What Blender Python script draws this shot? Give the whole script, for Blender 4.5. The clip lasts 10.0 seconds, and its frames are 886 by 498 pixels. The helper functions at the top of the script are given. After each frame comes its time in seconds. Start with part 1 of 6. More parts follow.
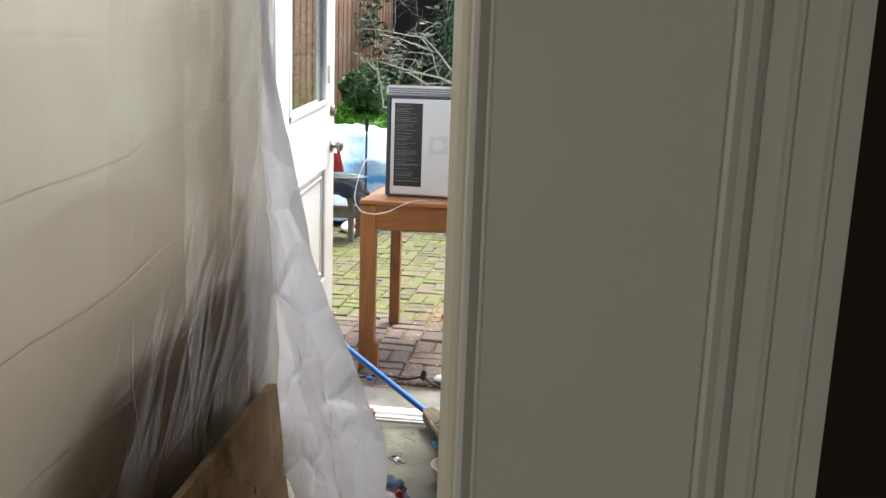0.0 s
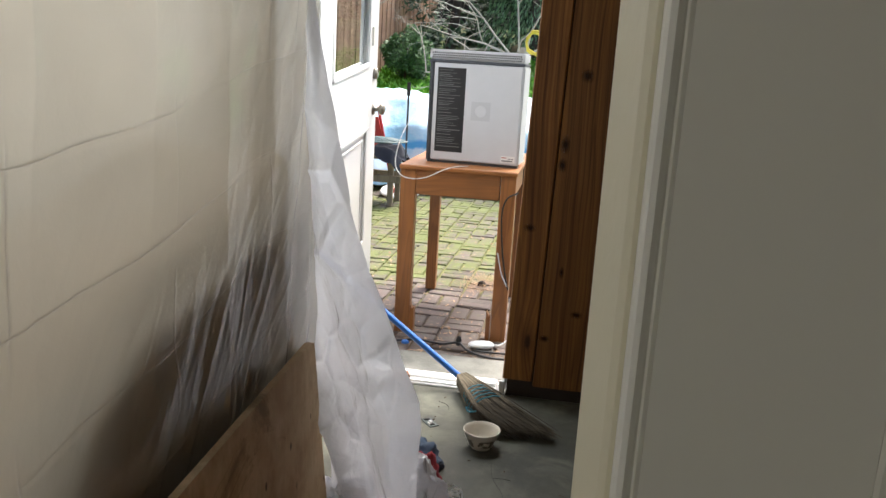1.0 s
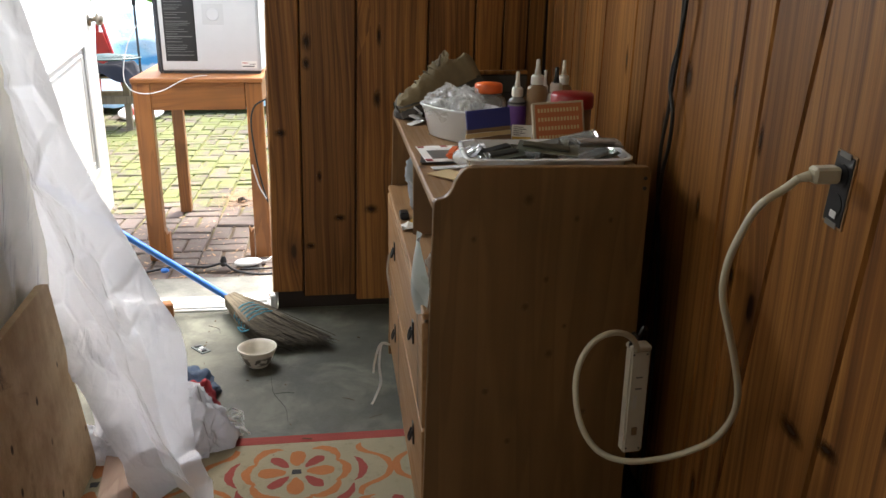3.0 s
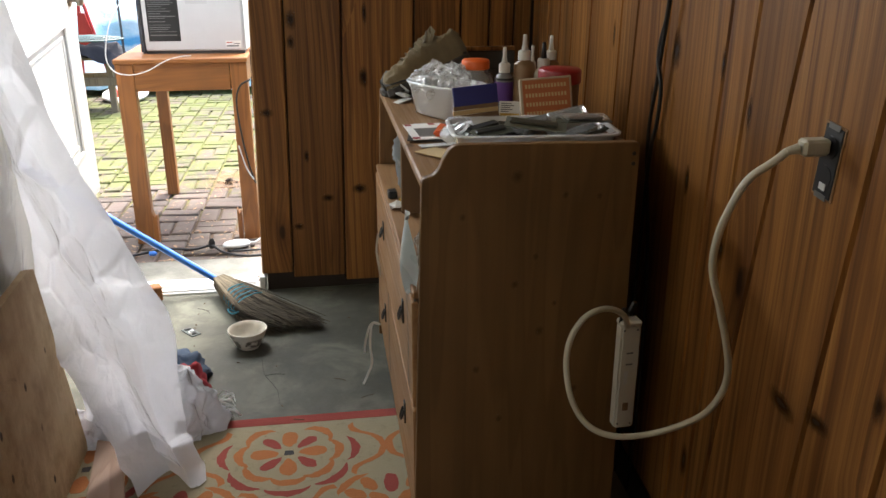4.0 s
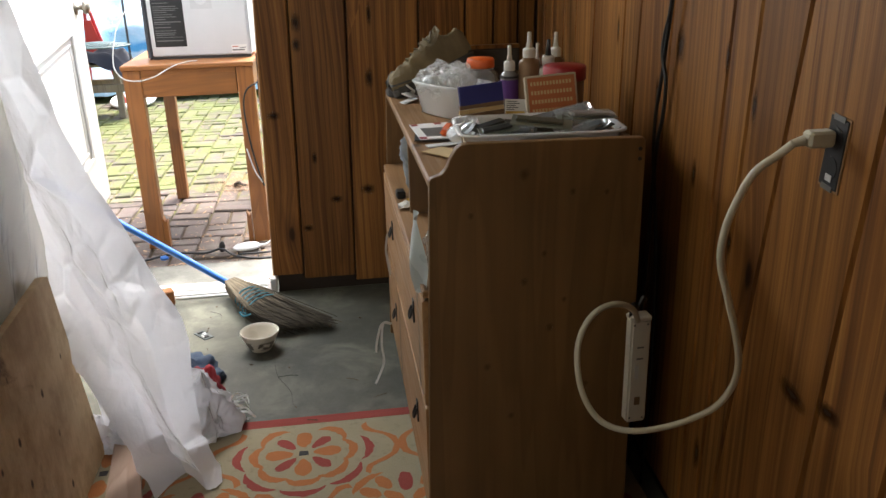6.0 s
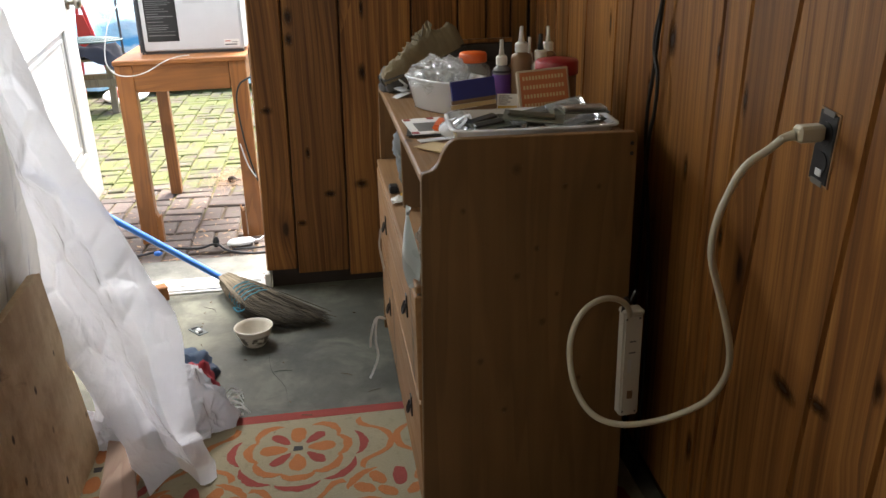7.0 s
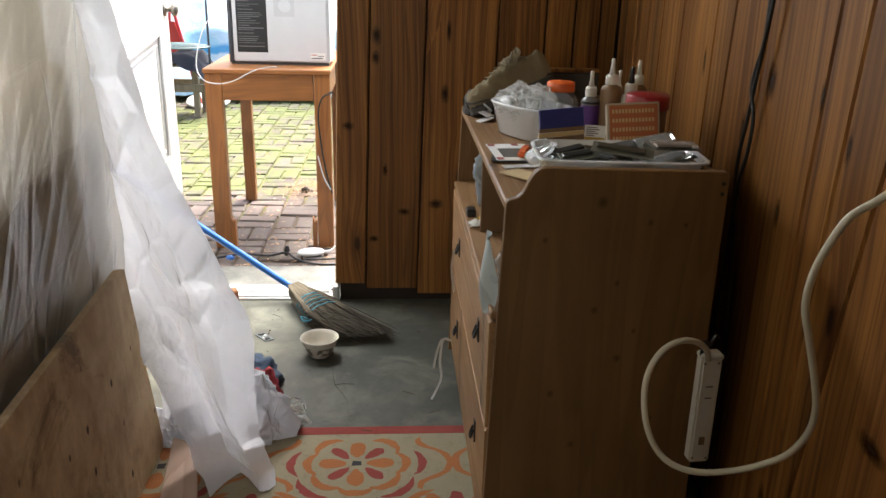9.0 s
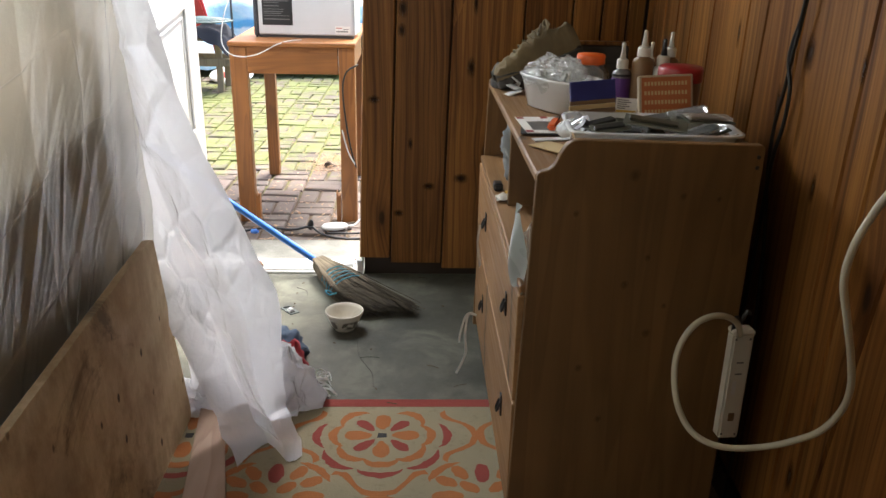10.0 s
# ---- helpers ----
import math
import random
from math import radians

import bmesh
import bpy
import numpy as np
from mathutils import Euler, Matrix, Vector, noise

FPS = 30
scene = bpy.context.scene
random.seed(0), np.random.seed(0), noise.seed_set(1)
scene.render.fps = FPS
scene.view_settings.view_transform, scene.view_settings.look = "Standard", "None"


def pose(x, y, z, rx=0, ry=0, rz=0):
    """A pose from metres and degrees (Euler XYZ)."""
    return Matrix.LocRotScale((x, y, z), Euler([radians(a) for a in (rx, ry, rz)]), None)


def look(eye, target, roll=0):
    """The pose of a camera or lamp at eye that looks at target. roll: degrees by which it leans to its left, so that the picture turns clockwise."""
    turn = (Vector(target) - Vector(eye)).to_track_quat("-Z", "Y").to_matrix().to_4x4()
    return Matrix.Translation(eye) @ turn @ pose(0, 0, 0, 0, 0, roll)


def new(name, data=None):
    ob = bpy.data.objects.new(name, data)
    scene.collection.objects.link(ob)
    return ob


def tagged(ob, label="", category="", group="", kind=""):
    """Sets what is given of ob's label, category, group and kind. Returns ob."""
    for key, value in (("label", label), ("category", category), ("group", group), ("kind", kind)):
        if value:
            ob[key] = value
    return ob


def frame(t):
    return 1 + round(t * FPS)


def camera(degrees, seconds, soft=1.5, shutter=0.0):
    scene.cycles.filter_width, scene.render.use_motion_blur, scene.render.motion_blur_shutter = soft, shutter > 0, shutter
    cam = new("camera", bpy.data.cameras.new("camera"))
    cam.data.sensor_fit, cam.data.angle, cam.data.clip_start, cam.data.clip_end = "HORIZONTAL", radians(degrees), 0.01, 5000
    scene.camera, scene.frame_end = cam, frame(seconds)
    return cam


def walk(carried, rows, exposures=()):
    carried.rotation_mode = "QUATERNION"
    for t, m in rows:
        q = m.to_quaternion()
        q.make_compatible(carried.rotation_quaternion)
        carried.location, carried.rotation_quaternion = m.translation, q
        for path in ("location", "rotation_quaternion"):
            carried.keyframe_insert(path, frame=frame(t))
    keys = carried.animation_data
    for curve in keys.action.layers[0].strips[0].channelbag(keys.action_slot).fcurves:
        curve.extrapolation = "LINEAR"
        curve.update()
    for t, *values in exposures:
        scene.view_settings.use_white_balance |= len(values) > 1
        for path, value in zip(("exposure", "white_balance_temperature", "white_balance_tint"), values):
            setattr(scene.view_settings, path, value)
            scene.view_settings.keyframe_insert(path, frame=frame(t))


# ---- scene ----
cam = camera(56.7, 10.0, soft=1.5)
PATH = [
    (0, (0.1537, 0.1066, 1.2834), (-0.0480, 1.8647, 0.9540), 2.03),
    (0.5, (0.1525, 0.1068, 1.2807), (-0.1163, 1.8484, 0.9137), 3.21),
    (1, (0.1483, 0.1075, 1.2771), (-0.1287, 1.8398, 0.8740), 3.32),
    (1.5, (0.1454, 0.1184, 1.2636), (0.0104, 1.8533, 0.8032), 2.49),
    (1.8, (0.1374, 0.1124, 1.2573), (0.0927, 1.8449, 0.7710), 1.55),
    (1.9, (0.1395, 0.1520, 1.2535), (0.1270, 1.8790, 0.7620), 1.38),
    (2, (0.1547, 0.1533, 1.2470), (0.1594, 1.8845, 0.7542), 1.38),
    (2.5, (0.1776, 0.1620, 1.2480), (0.3370, 1.8792, 0.7323), 1.05),
    (3, (0.1827, 0.1800, 1.2350), (0.4085, 1.8704, 0.6592), 0.59),
    (4.5, (0.1870, 0.1894, 1.2319), (0.4321, 1.8606, 0.6096), -0.27),
    (5, (0.1854, 0.1827, 1.2339), (0.4160, 1.8580, 0.6174), -1.00),
    (5.5, (0.1847, 0.1811, 1.2351), (0.4045, 1.8568, 0.6155), -1.45),
    (7, (0.1922, 0.1798, 1.2413), (0.4252, 1.8466, 0.6030), -1.71),
    (7.5, (0.1858, 0.1859, 1.2380), (0.4168, 1.8509, 0.5943), -1.27),
    (8, (0.1835, 0.1894, 1.2398), (0.4318, 1.8566, 0.6081), -0.43),
    (8.5, (0.1711, 0.1816, 1.2472), (0.3796, 1.8687, 0.6556), 0.51),
    (9, (0.1524, 0.1902, 1.2441), (0.2597, 1.8867, 0.6522), 1.20),
    (9.5, (0.1428, 0.1946, 1.2392), (0.2260, 1.8820, 0.6181), 1.76),
    (10, (0.1336, 0.1952, 1.2319), (0.1986, 1.8766, 0.5927), 1.21),
]
walk(cam, [(t, look(eye, target, roll)) for t, eye, target, roll in PATH],
     exposures=[(0, 1.65), (1.5, 1.7), (2.0, 1.95), (2.7, 2.3), (10, 2.3)])

# ---- light: overcast daylight ----
world = bpy.data.worlds.new("sky")
scene.world = world
world.use_nodes = True
wn = world.node_tree.nodes
sky = wn.new("ShaderNodeTexSky")
sky.sky_type = "NISHITA"
sky.sun_disc = False
sky.sun_elevation = radians(48)
sky.sun_rotation = radians(20)
sky.air_density, sky.dust_density = 1.0, 4.0
wn["Background"].inputs["Strength"].default_value = 0.15
world.node_tree.links.new(sky.outputs[0], wn["Background"].inputs["Color"])
sun = new("sun", bpy.data.lights.new("sun", "SUN"))
sun.data.energy, sun.data.angle, sun.data.color = 2.6, radians(20), (1.0, 0.97, 0.92)
sun.matrix_world = look((2, 6, 8), (0, 2.5, 0))


def fill_lamp(name, eye, target, w, h, watts, color):
    """An area lamp added to brighten the room; its source is out of view."""
    lamp = new(name, bpy.data.lights.new(name, "AREA"))
    lamp.data.shape, lamp.data.size, lamp.data.size_y, lamp.data.energy, lamp.data.color = "RECTANGLE", w, h, watts, color
    lamp.matrix_world = look(eye, target)


# south and west lamps sit in made-up windows; doorway lamp boosts the sky light
fill_lamp("south_window_light", (-0.4, -2.41, 1.15), (0.2, 0.0, 0.95), 1.0, 1.0, 2.3, (1.0, 0.88, 0.72))
fill_lamp("west_window_light", (-1.19, 1.0, 1.98), (-0.5, 1.12, 1.05), 1.3, 0.42, 4.2, (1.0, 0.95, 0.86))
fill_lamp("doorway_sky_light", (-0.51, 3.42, 1.93), (-0.32, 2.1, 0.0), 0.78, 0.30, 6.5, (0.93, 0.97, 1.0))


# ---- materials ----
class Nodes:
    """A small builder of node materials."""

    def __init__(self, name):
        self.m = bpy.data.materials.new(name)
        self.m.use_nodes = True
        self.t = self.m.node_tree
        self.bsdf = self.t.nodes["Principled BSDF"]
        self.out = self.t.nodes["Material Output"]
        self.co = self.t.nodes.new("ShaderNodeTexCoord").outputs["Object"]

    def n(self, kind, **values):
        node = self.t.nodes.new("ShaderNode" + kind)
        for k, v in values.items():
            if k in node.inputs:
                self.put(node.inputs[k], v)
            else:
                setattr(node, k, v)
        return node

    def put(self, socket, v):
        if isinstance(v, bpy.types.NodeSocket):
            self.t.links.new(v, socket)
        else:
            socket.default_value = (*v, 1) if isinstance(v, tuple) and len(v) == 3 and socket.type == "RGBA" else v

    def mapped(self, scale=(1, 1, 1), shift=None, co=None):
        node = self.n("Mapping", Scale=scale, Vector=co or self.co)
        if shift is not None:
            self.put(node.inputs["Location"], shift)
        return node.outputs[0]

    def noise(self, scale, detail=4, rough=0.55, co=None, warp=0.0):
        return self.n("TexNoise", Scale=scale, Detail=detail, Roughness=rough, Distortion=warp, Vector=co or self.co).outputs[0]

    def ramp(self, fac, *stops):
        node = self.n("ValToRGB", Fac=fac)
        el = node.color_ramp.elements
        while len(el) < len(stops):
            el.new(0.5)
        for e, (p, c) in zip(el, stops):
            e.position = p
            e.color = (c, c, c, 1) if not isinstance(c, tuple) else (*c, 1)
        return node.outputs[0]

    def mix(self, fac, a, b, how="MIX"):
        node = self.n("Mix", data_type="RGBA", blend_type=how)
        for s, v in ((node.inputs[0], fac), (node.inputs[6], a), (node.inputs[7], b)):
            self.put(s, v)
        return node.outputs[2]

    def math(self, op, a, b=0.0):
        node = self.n("Math", operation=op)
        self.put(node.inputs[0], a)
        self.put(node.inputs[1], b)
        return node.outputs[0]

    def bump(self, height, strength=0.3, distance=0.003):
        self.put(self.bsdf.inputs["Normal"], self.n("Bump", Strength=strength, Distance=distance, Height=height).outputs[0])

    def done(self, color, rough=0.6, metal=0.0, spec=0.5):
        self.put(self.bsdf.inputs["Base Color"], color)
        self.put(self.bsdf.inputs["Roughness"], rough)
        self.put(self.bsdf.inputs["Metallic"], metal)
        self.put(self.bsdf.inputs["Specular IOR Level"], spec)
        return self.m


def plain(name, color, rough=0.5, metal=0.0, vary=0.12, scale=30, bump=0.1, spec=0.5):
    k = Nodes(name)
    big = k.noise(scale * 0.2, 3)
    fine = k.noise(scale, 5)
    dark = tuple(c * (1 - vary * 2) for c in color)
    light = tuple(min(1, c * (1 + vary)) for c in color)
    col = k.mix(k.math("MULTIPLY", big, 0.9), dark, light)
    col = k.mix(k.math("MULTIPLY", fine, 0.35), col, tuple(c * (1 - vary * 2.5) for c in color))
    if bump:
        k.bump(fine, bump, 0.002)
    return k.done(col, k.ramp(big, (0.3, max(0.05, rough - 0.08)), (0.7, min(1, rough + 0.08))), metal, spec)


def wood(name, dark, light, axis=2, scale=1.0, rough=0.45, knots=0.0, gloss=0.5, bump=0.15, streaks=0.0, staves=0.0):
    """Timber with its grain along an axis, each piece its own cut."""
    k = Nodes(name)
    rnd = k.n("ObjectInfo").outputs["Random"]
    shift = k.n("CombineXYZ", X=k.math("MULTIPLY", rnd, 7.0), Y=k.math("MULTIPLY", rnd, 13.0), Z=k.math("MULTIPLY", rnd, 5.0)).outputs[0]
    base = k.n("VectorMath", operation="ADD")
    k.put(base.inputs[0], k.co)
    k.put(base.inputs[1], shift)
    co = base.outputs[0]
    stretch = [9.0 * scale] * 3
    stretch[axis] = 0.9 * scale
    warped = k.noise(1.0, 3, co=k.mapped(tuple(stretch), co=co), warp=0.6)
    rings = k.math("FRACT", k.math("MULTIPLY", warped, 7.0))
    fine_s = [160.0 * scale] * 3
    fine_s[axis] = 5.0 * scale
    fine = k.noise(1.0, 4, co=k.mapped(tuple(fine_s), co=co))
    band = k.ramp(rings, (0.0, 0.15), (0.55, 0.85), (0.85, 1.0), (1.0, 0.15))
    col = k.mix(k.math("ADD", k.math("MULTIPLY", band, 0.55), k.math("MULTIPLY", fine, 0.45)), dark, light)
    tone = k.math("ADD", k.math("MULTIPLY", rnd, 0.45), 0.72)
    col = k.mix(1.0, col, k.n("CombineXYZ", X=tone, Y=tone, Z=tone).outputs[0], "MULTIPLY")
    if staves:
        cell = k.math("FLOOR", k.math("DIVIDE", k.n("SeparateXYZ", Vector=k.co).outputs[0], staves))
        shade = k.math("ADD", k.math("MULTIPLY", k.n("TexWhiteNoise", noise_dimensions="1D", W=cell).outputs["Value"], 0.30), 0.85)
        col = k.mix(1.0, col, k.n("CombineXYZ", X=shade, Y=shade, Z=shade).outputs[0], "MULTIPLY")
    if streaks:
        ss = [34.0 * scale] * 3
        ss[axis] = 1.1 * scale
        col = k.mix(k.ramp(k.noise(1.0, 4, 0.6, co=k.mapped(tuple(ss), co=co)), (0.48, 0.0), (0.68, streaks)), col, tuple(c * 0.7 for c in dark))
    if knots:
        ks = [6.0 * scale] * 3
        ks[axis] = 3.2 * scale
        bent = k.n("VectorMath", operation="ADD")
        k.put(bent.inputs[0], k.mapped(tuple(ks), co=co))
        k.put(bent.inputs[1], k.n("VectorMath", operation="SCALE", Vector=k.n("TexNoise", Scale=14.0, Detail=2.0, Vector=co).outputs["Color"], Scale=0.22).outputs[0])
        cut = k.n("SeparateXYZ", Vector=bent.outputs[0])
        vor = k.n("TexVoronoi", voronoi_dimensions="2D", Scale=1.0, Randomness=1.0, Vector=k.n("CombineXYZ", X=cut.outputs[0], Y=cut.outputs[axis]).outputs[0])
        some = k.ramp(k.n("SeparateXYZ", Vector=vor.outputs["Color"]).outputs[0], (0.42, 0.0), (0.6, 1.0))
        ring = k.ramp(vor.outputs["Distance"], (0.10 * knots, 0.55), (0.34 * knots, 0.0))
        col = k.mix(k.math("MULTIPLY", ring, some), col, tuple(c * 0.75 for c in dark))
        spot = k.math("MULTIPLY", k.ramp(vor.outputs["Distance"], (0.0, 1.0), (0.07 * knots, 0.85), (0.15 * knots, 0.0)), some)
        col = k.mix(spot, col, tuple(c * 0.22 for c in dark))
    stain = k.ramp(k.noise(2.2, 3), (0.35, 0.75), (0.65, 1.0))
    col = k.mix(1.0, col, stain, "MULTIPLY")
    k.bump(k.math("ADD", fine, k.math("MULTIPLY", rings, 0.4)), bump, 0.0015)
    return k.done(col, k.ramp(fine, (0.3, rough - 0.1), (0.7, rough + 0.1)), 0.0, gloss)


def panelling(name):
    """Varnished knotty pine: long streaks of grain that bend round small knots, honey to red-brown."""
    k = Nodes(name)
    rnd = k.n("ObjectInfo").outputs["Random"]
    p = k.n("SeparateXYZ", Vector=k.co)
    across = k.math("ADD", p.outputs[0], k.math("MULTIPLY", rnd, 17.0))
    along = k.math("ADD", p.outputs[2], k.math("MULTIPLY", rnd, 41.0))

    def flat_co(a, b):
        return k.n("CombineXYZ", X=k.math("MULTIPLY", across, a), Y=k.math("MULTIPLY", along, b)).outputs[0]

    vor = k.n("TexVoronoi", voronoi_dimensions="2D", Scale=1.0, Randomness=1.0, Vector=flat_co(7.0, 2.6))
    near = vor.outputs["Distance"]
    some = k.ramp(k.n("SeparateXYZ", Vector=vor.outputs["Color"]).outputs[0], (0.74, 0.0), (0.80, 1.0))
    bend = k.math("MULTIPLY", k.math("MULTIPLY", k.ramp(near, (0.0, 1.0), (0.45, 0.0)), some), 0.035)
    sway = k.math("MULTIPLY", k.noise(1.0, 2, co=flat_co(3.0, 1.1)), 0.05)
    across2 = k.math("ADD", k.math("ADD", across, bend), sway)

    def grain(a, b, detail, rough):
        return k.noise(1.0, detail, rough, co=k.n("CombineXYZ", X=k.math("MULTIPLY", across2, a), Y=k.math("MULTIPLY", along, b)).outputs[0])

    wide, mid, fine = grain(16, 0.35, 3, 0.5), grain(75, 0.8, 4, 0.6), grain(330, 3.0, 4, 0.65)
    rings = k.math("FRACT", k.math("MULTIPLY", grain(9, 0.22, 2, 0.5), 11.0))
    col = k.mix(k.ramp(wide, (0.33, 0.0), (0.66, 1.0)), (0.125, 0.048, 0.012), (0.325, 0.148, 0.038))
    col = k.mix(k.ramp(rings, (0.0, 0.0), (0.72, 0.10), (0.92, 0.50), (1.0, 0.0)), col, (0.095, 0.031, 0.008))
    col = k.mix(k.ramp(mid, (0.50, 0.0), (0.68, 0.75)), col, (0.062, 0.020, 0.0065))
    col = k.mix(k.ramp(mid, (0.30, 0.55), (0.44, 0.0)), col, (0.40, 0.200, 0.056))
    col = k.mix(k.math("MULTIPLY", k.ramp(fine, (0.42, 0.0), (0.7, 1.0)), 0.5), col, (0.07, 0.025, 0.008))
    tone = k.math("ADD", k.math("MULTIPLY", rnd, 0.34), 0.80)
    col = k.mix(1.0, col, k.n("CombineXYZ", X=tone, Y=tone, Z=tone).outputs[0], "MULTIPLY")
    col = k.mix(k.math("MULTIPLY", k.ramp(near, (0.05, 0.8), (0.26, 0.0)), some), col, (0.052, 0.017, 0.0055))
    col = k.mix(k.math("MULTIPLY", k.ramp(near, (0.05, 1.0), (0.09, 0.0)), some), col, (0.014, 0.006, 0.003))
    k.bump(k.math("ADD", fine, k.math("MULTIPLY", mid, 0.6)), 0.14, 0.0012)
    return k.done(col, k.ramp(mid, (0.3, 0.36), (0.7, 0.50)), 0.0, 0.24)


M = {}
M["panel"] = panelling("knotty_panelling")
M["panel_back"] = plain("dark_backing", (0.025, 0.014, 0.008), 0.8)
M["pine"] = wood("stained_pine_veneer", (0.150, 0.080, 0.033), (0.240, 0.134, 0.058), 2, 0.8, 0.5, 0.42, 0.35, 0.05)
# darker pine for the side panels: that face's shade is painted into the colour
M["pine_side_shaded"] = wood("stained_pine_staves_shaded", (0.128, 0.067, 0.0245), (0.205, 0.112, 0.043), 2, 0.7, 0.5, 0.0, 0.3, 0.05, 0.25, 0.075)
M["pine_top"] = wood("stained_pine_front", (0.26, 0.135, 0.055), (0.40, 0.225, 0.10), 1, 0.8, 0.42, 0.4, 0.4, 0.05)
M["pine_edge"] = plain("pine_edge", (0.45, 0.27, 0.13), 0.4)
M["table"] = wood("oiled_table_wood", (0.165, 0.058, 0.013), (0.34, 0.128, 0.030), 2, 1.2, 0.45, 0.0)
M["table_x"] = wood("oiled_table_wood_rail", (0.165, 0.058, 0.013), (0.34, 0.128, 0.030), 0, 1.2, 0.45, 0.0)
k = Nodes("weathered_plywood")
n1, n2, n3 = k.noise(2.4, 5, 0.6), k.noise(9, 6, 0.7, co=k.mapped((1.2, 1.2, 0.8))), k.noise(1.0, 3, co=k.mapped((150, 150, 12)))
c = k.mix(k.ramp(n1, (0.32, 0.0), (0.68, 1.0)), (0.48, 0.355, 0.205), (0.74, 0.595, 0.385))
c = k.mix(k.ramp(n2, (0.42, 0.0), (0.70, 0.75)), c, (0.27, 0.175, 0.09))
c = k.mix(k.ramp(k.noise(2.1, 6, 0.65, warp=1.0), (0.52, 0.0), (0.74, 0.6)), c, (0.19, 0.12, 0.062))
c = k.mix(k.ramp(k.noise(3.4, 6, 0.7, warp=0.8), (0.56, 0.0), (0.66, 0.85)), c, (0.14, 0.105, 0.06))
c = k.mix(k.math("MULTIPLY", n3, 0.3), c, (0.24, 0.16, 0.09))
spots = k.n("TexVoronoi", Scale=1.0, Vector=k.mapped((17, 17, 10))).outputs["Distance"]
c = k.mix(k.math("MULTIPLY", k.ramp(spots, (0.0, 1.0), (0.085, 0.85), (0.13, 0.0)), k.ramp(k.noise(5, 2), (0.38, 0.0), (0.48, 1.0))), c, (0.045, 0.03, 0.018))
k.bump(k.math("ADD", n3, n2), 0.35, 0.002)
M["ply"] = k.done(c, 0.75, 0, 0.3)
M["old_board"] = wood("pale_pink_board", (0.34, 0.23, 0.18), (0.55, 0.41, 0.33), 1, 0.6, 0.75, 0.3, 0.2, 0.2)
M["white"] = plain("white_paint", (0.74, 0.74, 0.72), 0.42, vary=0.04, scale=60, bump=0.08)
M["trim_paint"] = plain("old_white_gloss_paint", (0.77, 0.765, 0.735), 0.42, vary=0.05, scale=60, bump=0.08)
M["cream"] = plain("worn_cream_paint", (0.76, 0.72, 0.57), 0.55, vary=0.10, scale=90, bump=0.2)
M["alu"] = plain("aluminium", (0.75, 0.76, 0.77), 0.35, 0.9, vary=0.06)
M["plaster"] = plain("wall_plaster", (0.55, 0.53, 0.49), 0.85)
M["black"] = plain("black_plastic", (0.012, 0.012, 0.013), 0.4, vary=0.2)
M["white_plastic"] = plain("white_plastic", (0.70, 0.69, 0.62), 0.4, vary=0.05)


# ---- builders ----
def part(name, bm, material, parent=None, label=""):
    """Links a bmesh as one mesh object, under a thing or a part if one is given."""
    mesh = bpy.data.meshes.new(name)
    bm.to_mesh(mesh)
    bm.free()
    mesh.materials.append(M[material] if isinstance(material, str) else material)
    ob = new(name, mesh)
    if parent is not None:
        ob.parent = parent
    if label:
        ob["label"] = label
    return ob


def thing(name, label, category, at=(0, 0, 0), rz=0.0, group=""):
    ob = new(name)
    ob.empty_display_size = 0.05
    ob.matrix_basis = pose(*at, 0, 0, rz)
    return tagged(ob, label, category, group)


def box(x0, x1, y0, y1, z0, z1, bevel=0.0, seg=1, bm=None):
    b = bmesh.new()
    bmesh.ops.create_cube(b, size=1)
    for v in b.verts:
        v.co = Vector(((x0 + x1) / 2 + v.co.x * (x1 - x0), (y0 + y1) / 2 + v.co.y * (y1 - y0), (z0 + z1) / 2 + v.co.z * (z1 - z0)))
    if bevel:
        bmesh.ops.bevel(b, geom=b.edges[:], offset=bevel, segments=seg, affect="EDGES")
    return joined(bm, b)


def joined(bm, b):
    if bm is None:
        return b
    mesh = bpy.data.meshes.new("tmp")
    b.to_mesh(mesh)
    b.free()
    bm.from_mesh(mesh)
    bpy.data.meshes.remove(mesh)
    return bm


def moved(bm, m):
    bmesh.ops.transform(bm, matrix=m, verts=bm.verts)
    return bm


def smooth(ob):
    for p in ob.data.polygons:
        p.use_smooth = True
    return ob


def lathe(profile, n=32, cap=True, bm=None):
    """A turned body from (radius, z) pairs."""
    b = bmesh.new()
    rings = [[b.verts.new((r * math.cos(2 * math.pi * i / n), r * math.sin(2 * math.pi * i / n), z)) for i in range(n)] for r, z in profile]
    for a, c in zip(rings[:-1], rings[1:]):
        for i in range(n):
            b.faces.new((a[i], a[(i + 1) % n], c[(i + 1) % n], c[i]))
    if cap:
        b.faces.new(rings[0][::-1])
        b.faces.new(rings[-1])
    return joined(bm, b)


def spline(points, steps=10):
    """Catmull-Rom through points."""
    pts = [Vector(p) for p in points]
    pts = [pts[0] * 2 - pts[1]] + pts + [pts[-1] * 2 - pts[-2]]
    out = []
    for i in range(1, len(pts) - 2):
        a, b, c, d = pts[i - 1:i + 3]
        for k in range(steps):
            t = k / steps
            out.append(0.5 * ((2 * b) + (c - a) * t + (2 * a - 5 * b + 4 * c - d) * t * t + (3 * b - a - 3 * c + d) * t ** 3))
    return out + [pts[-2]]


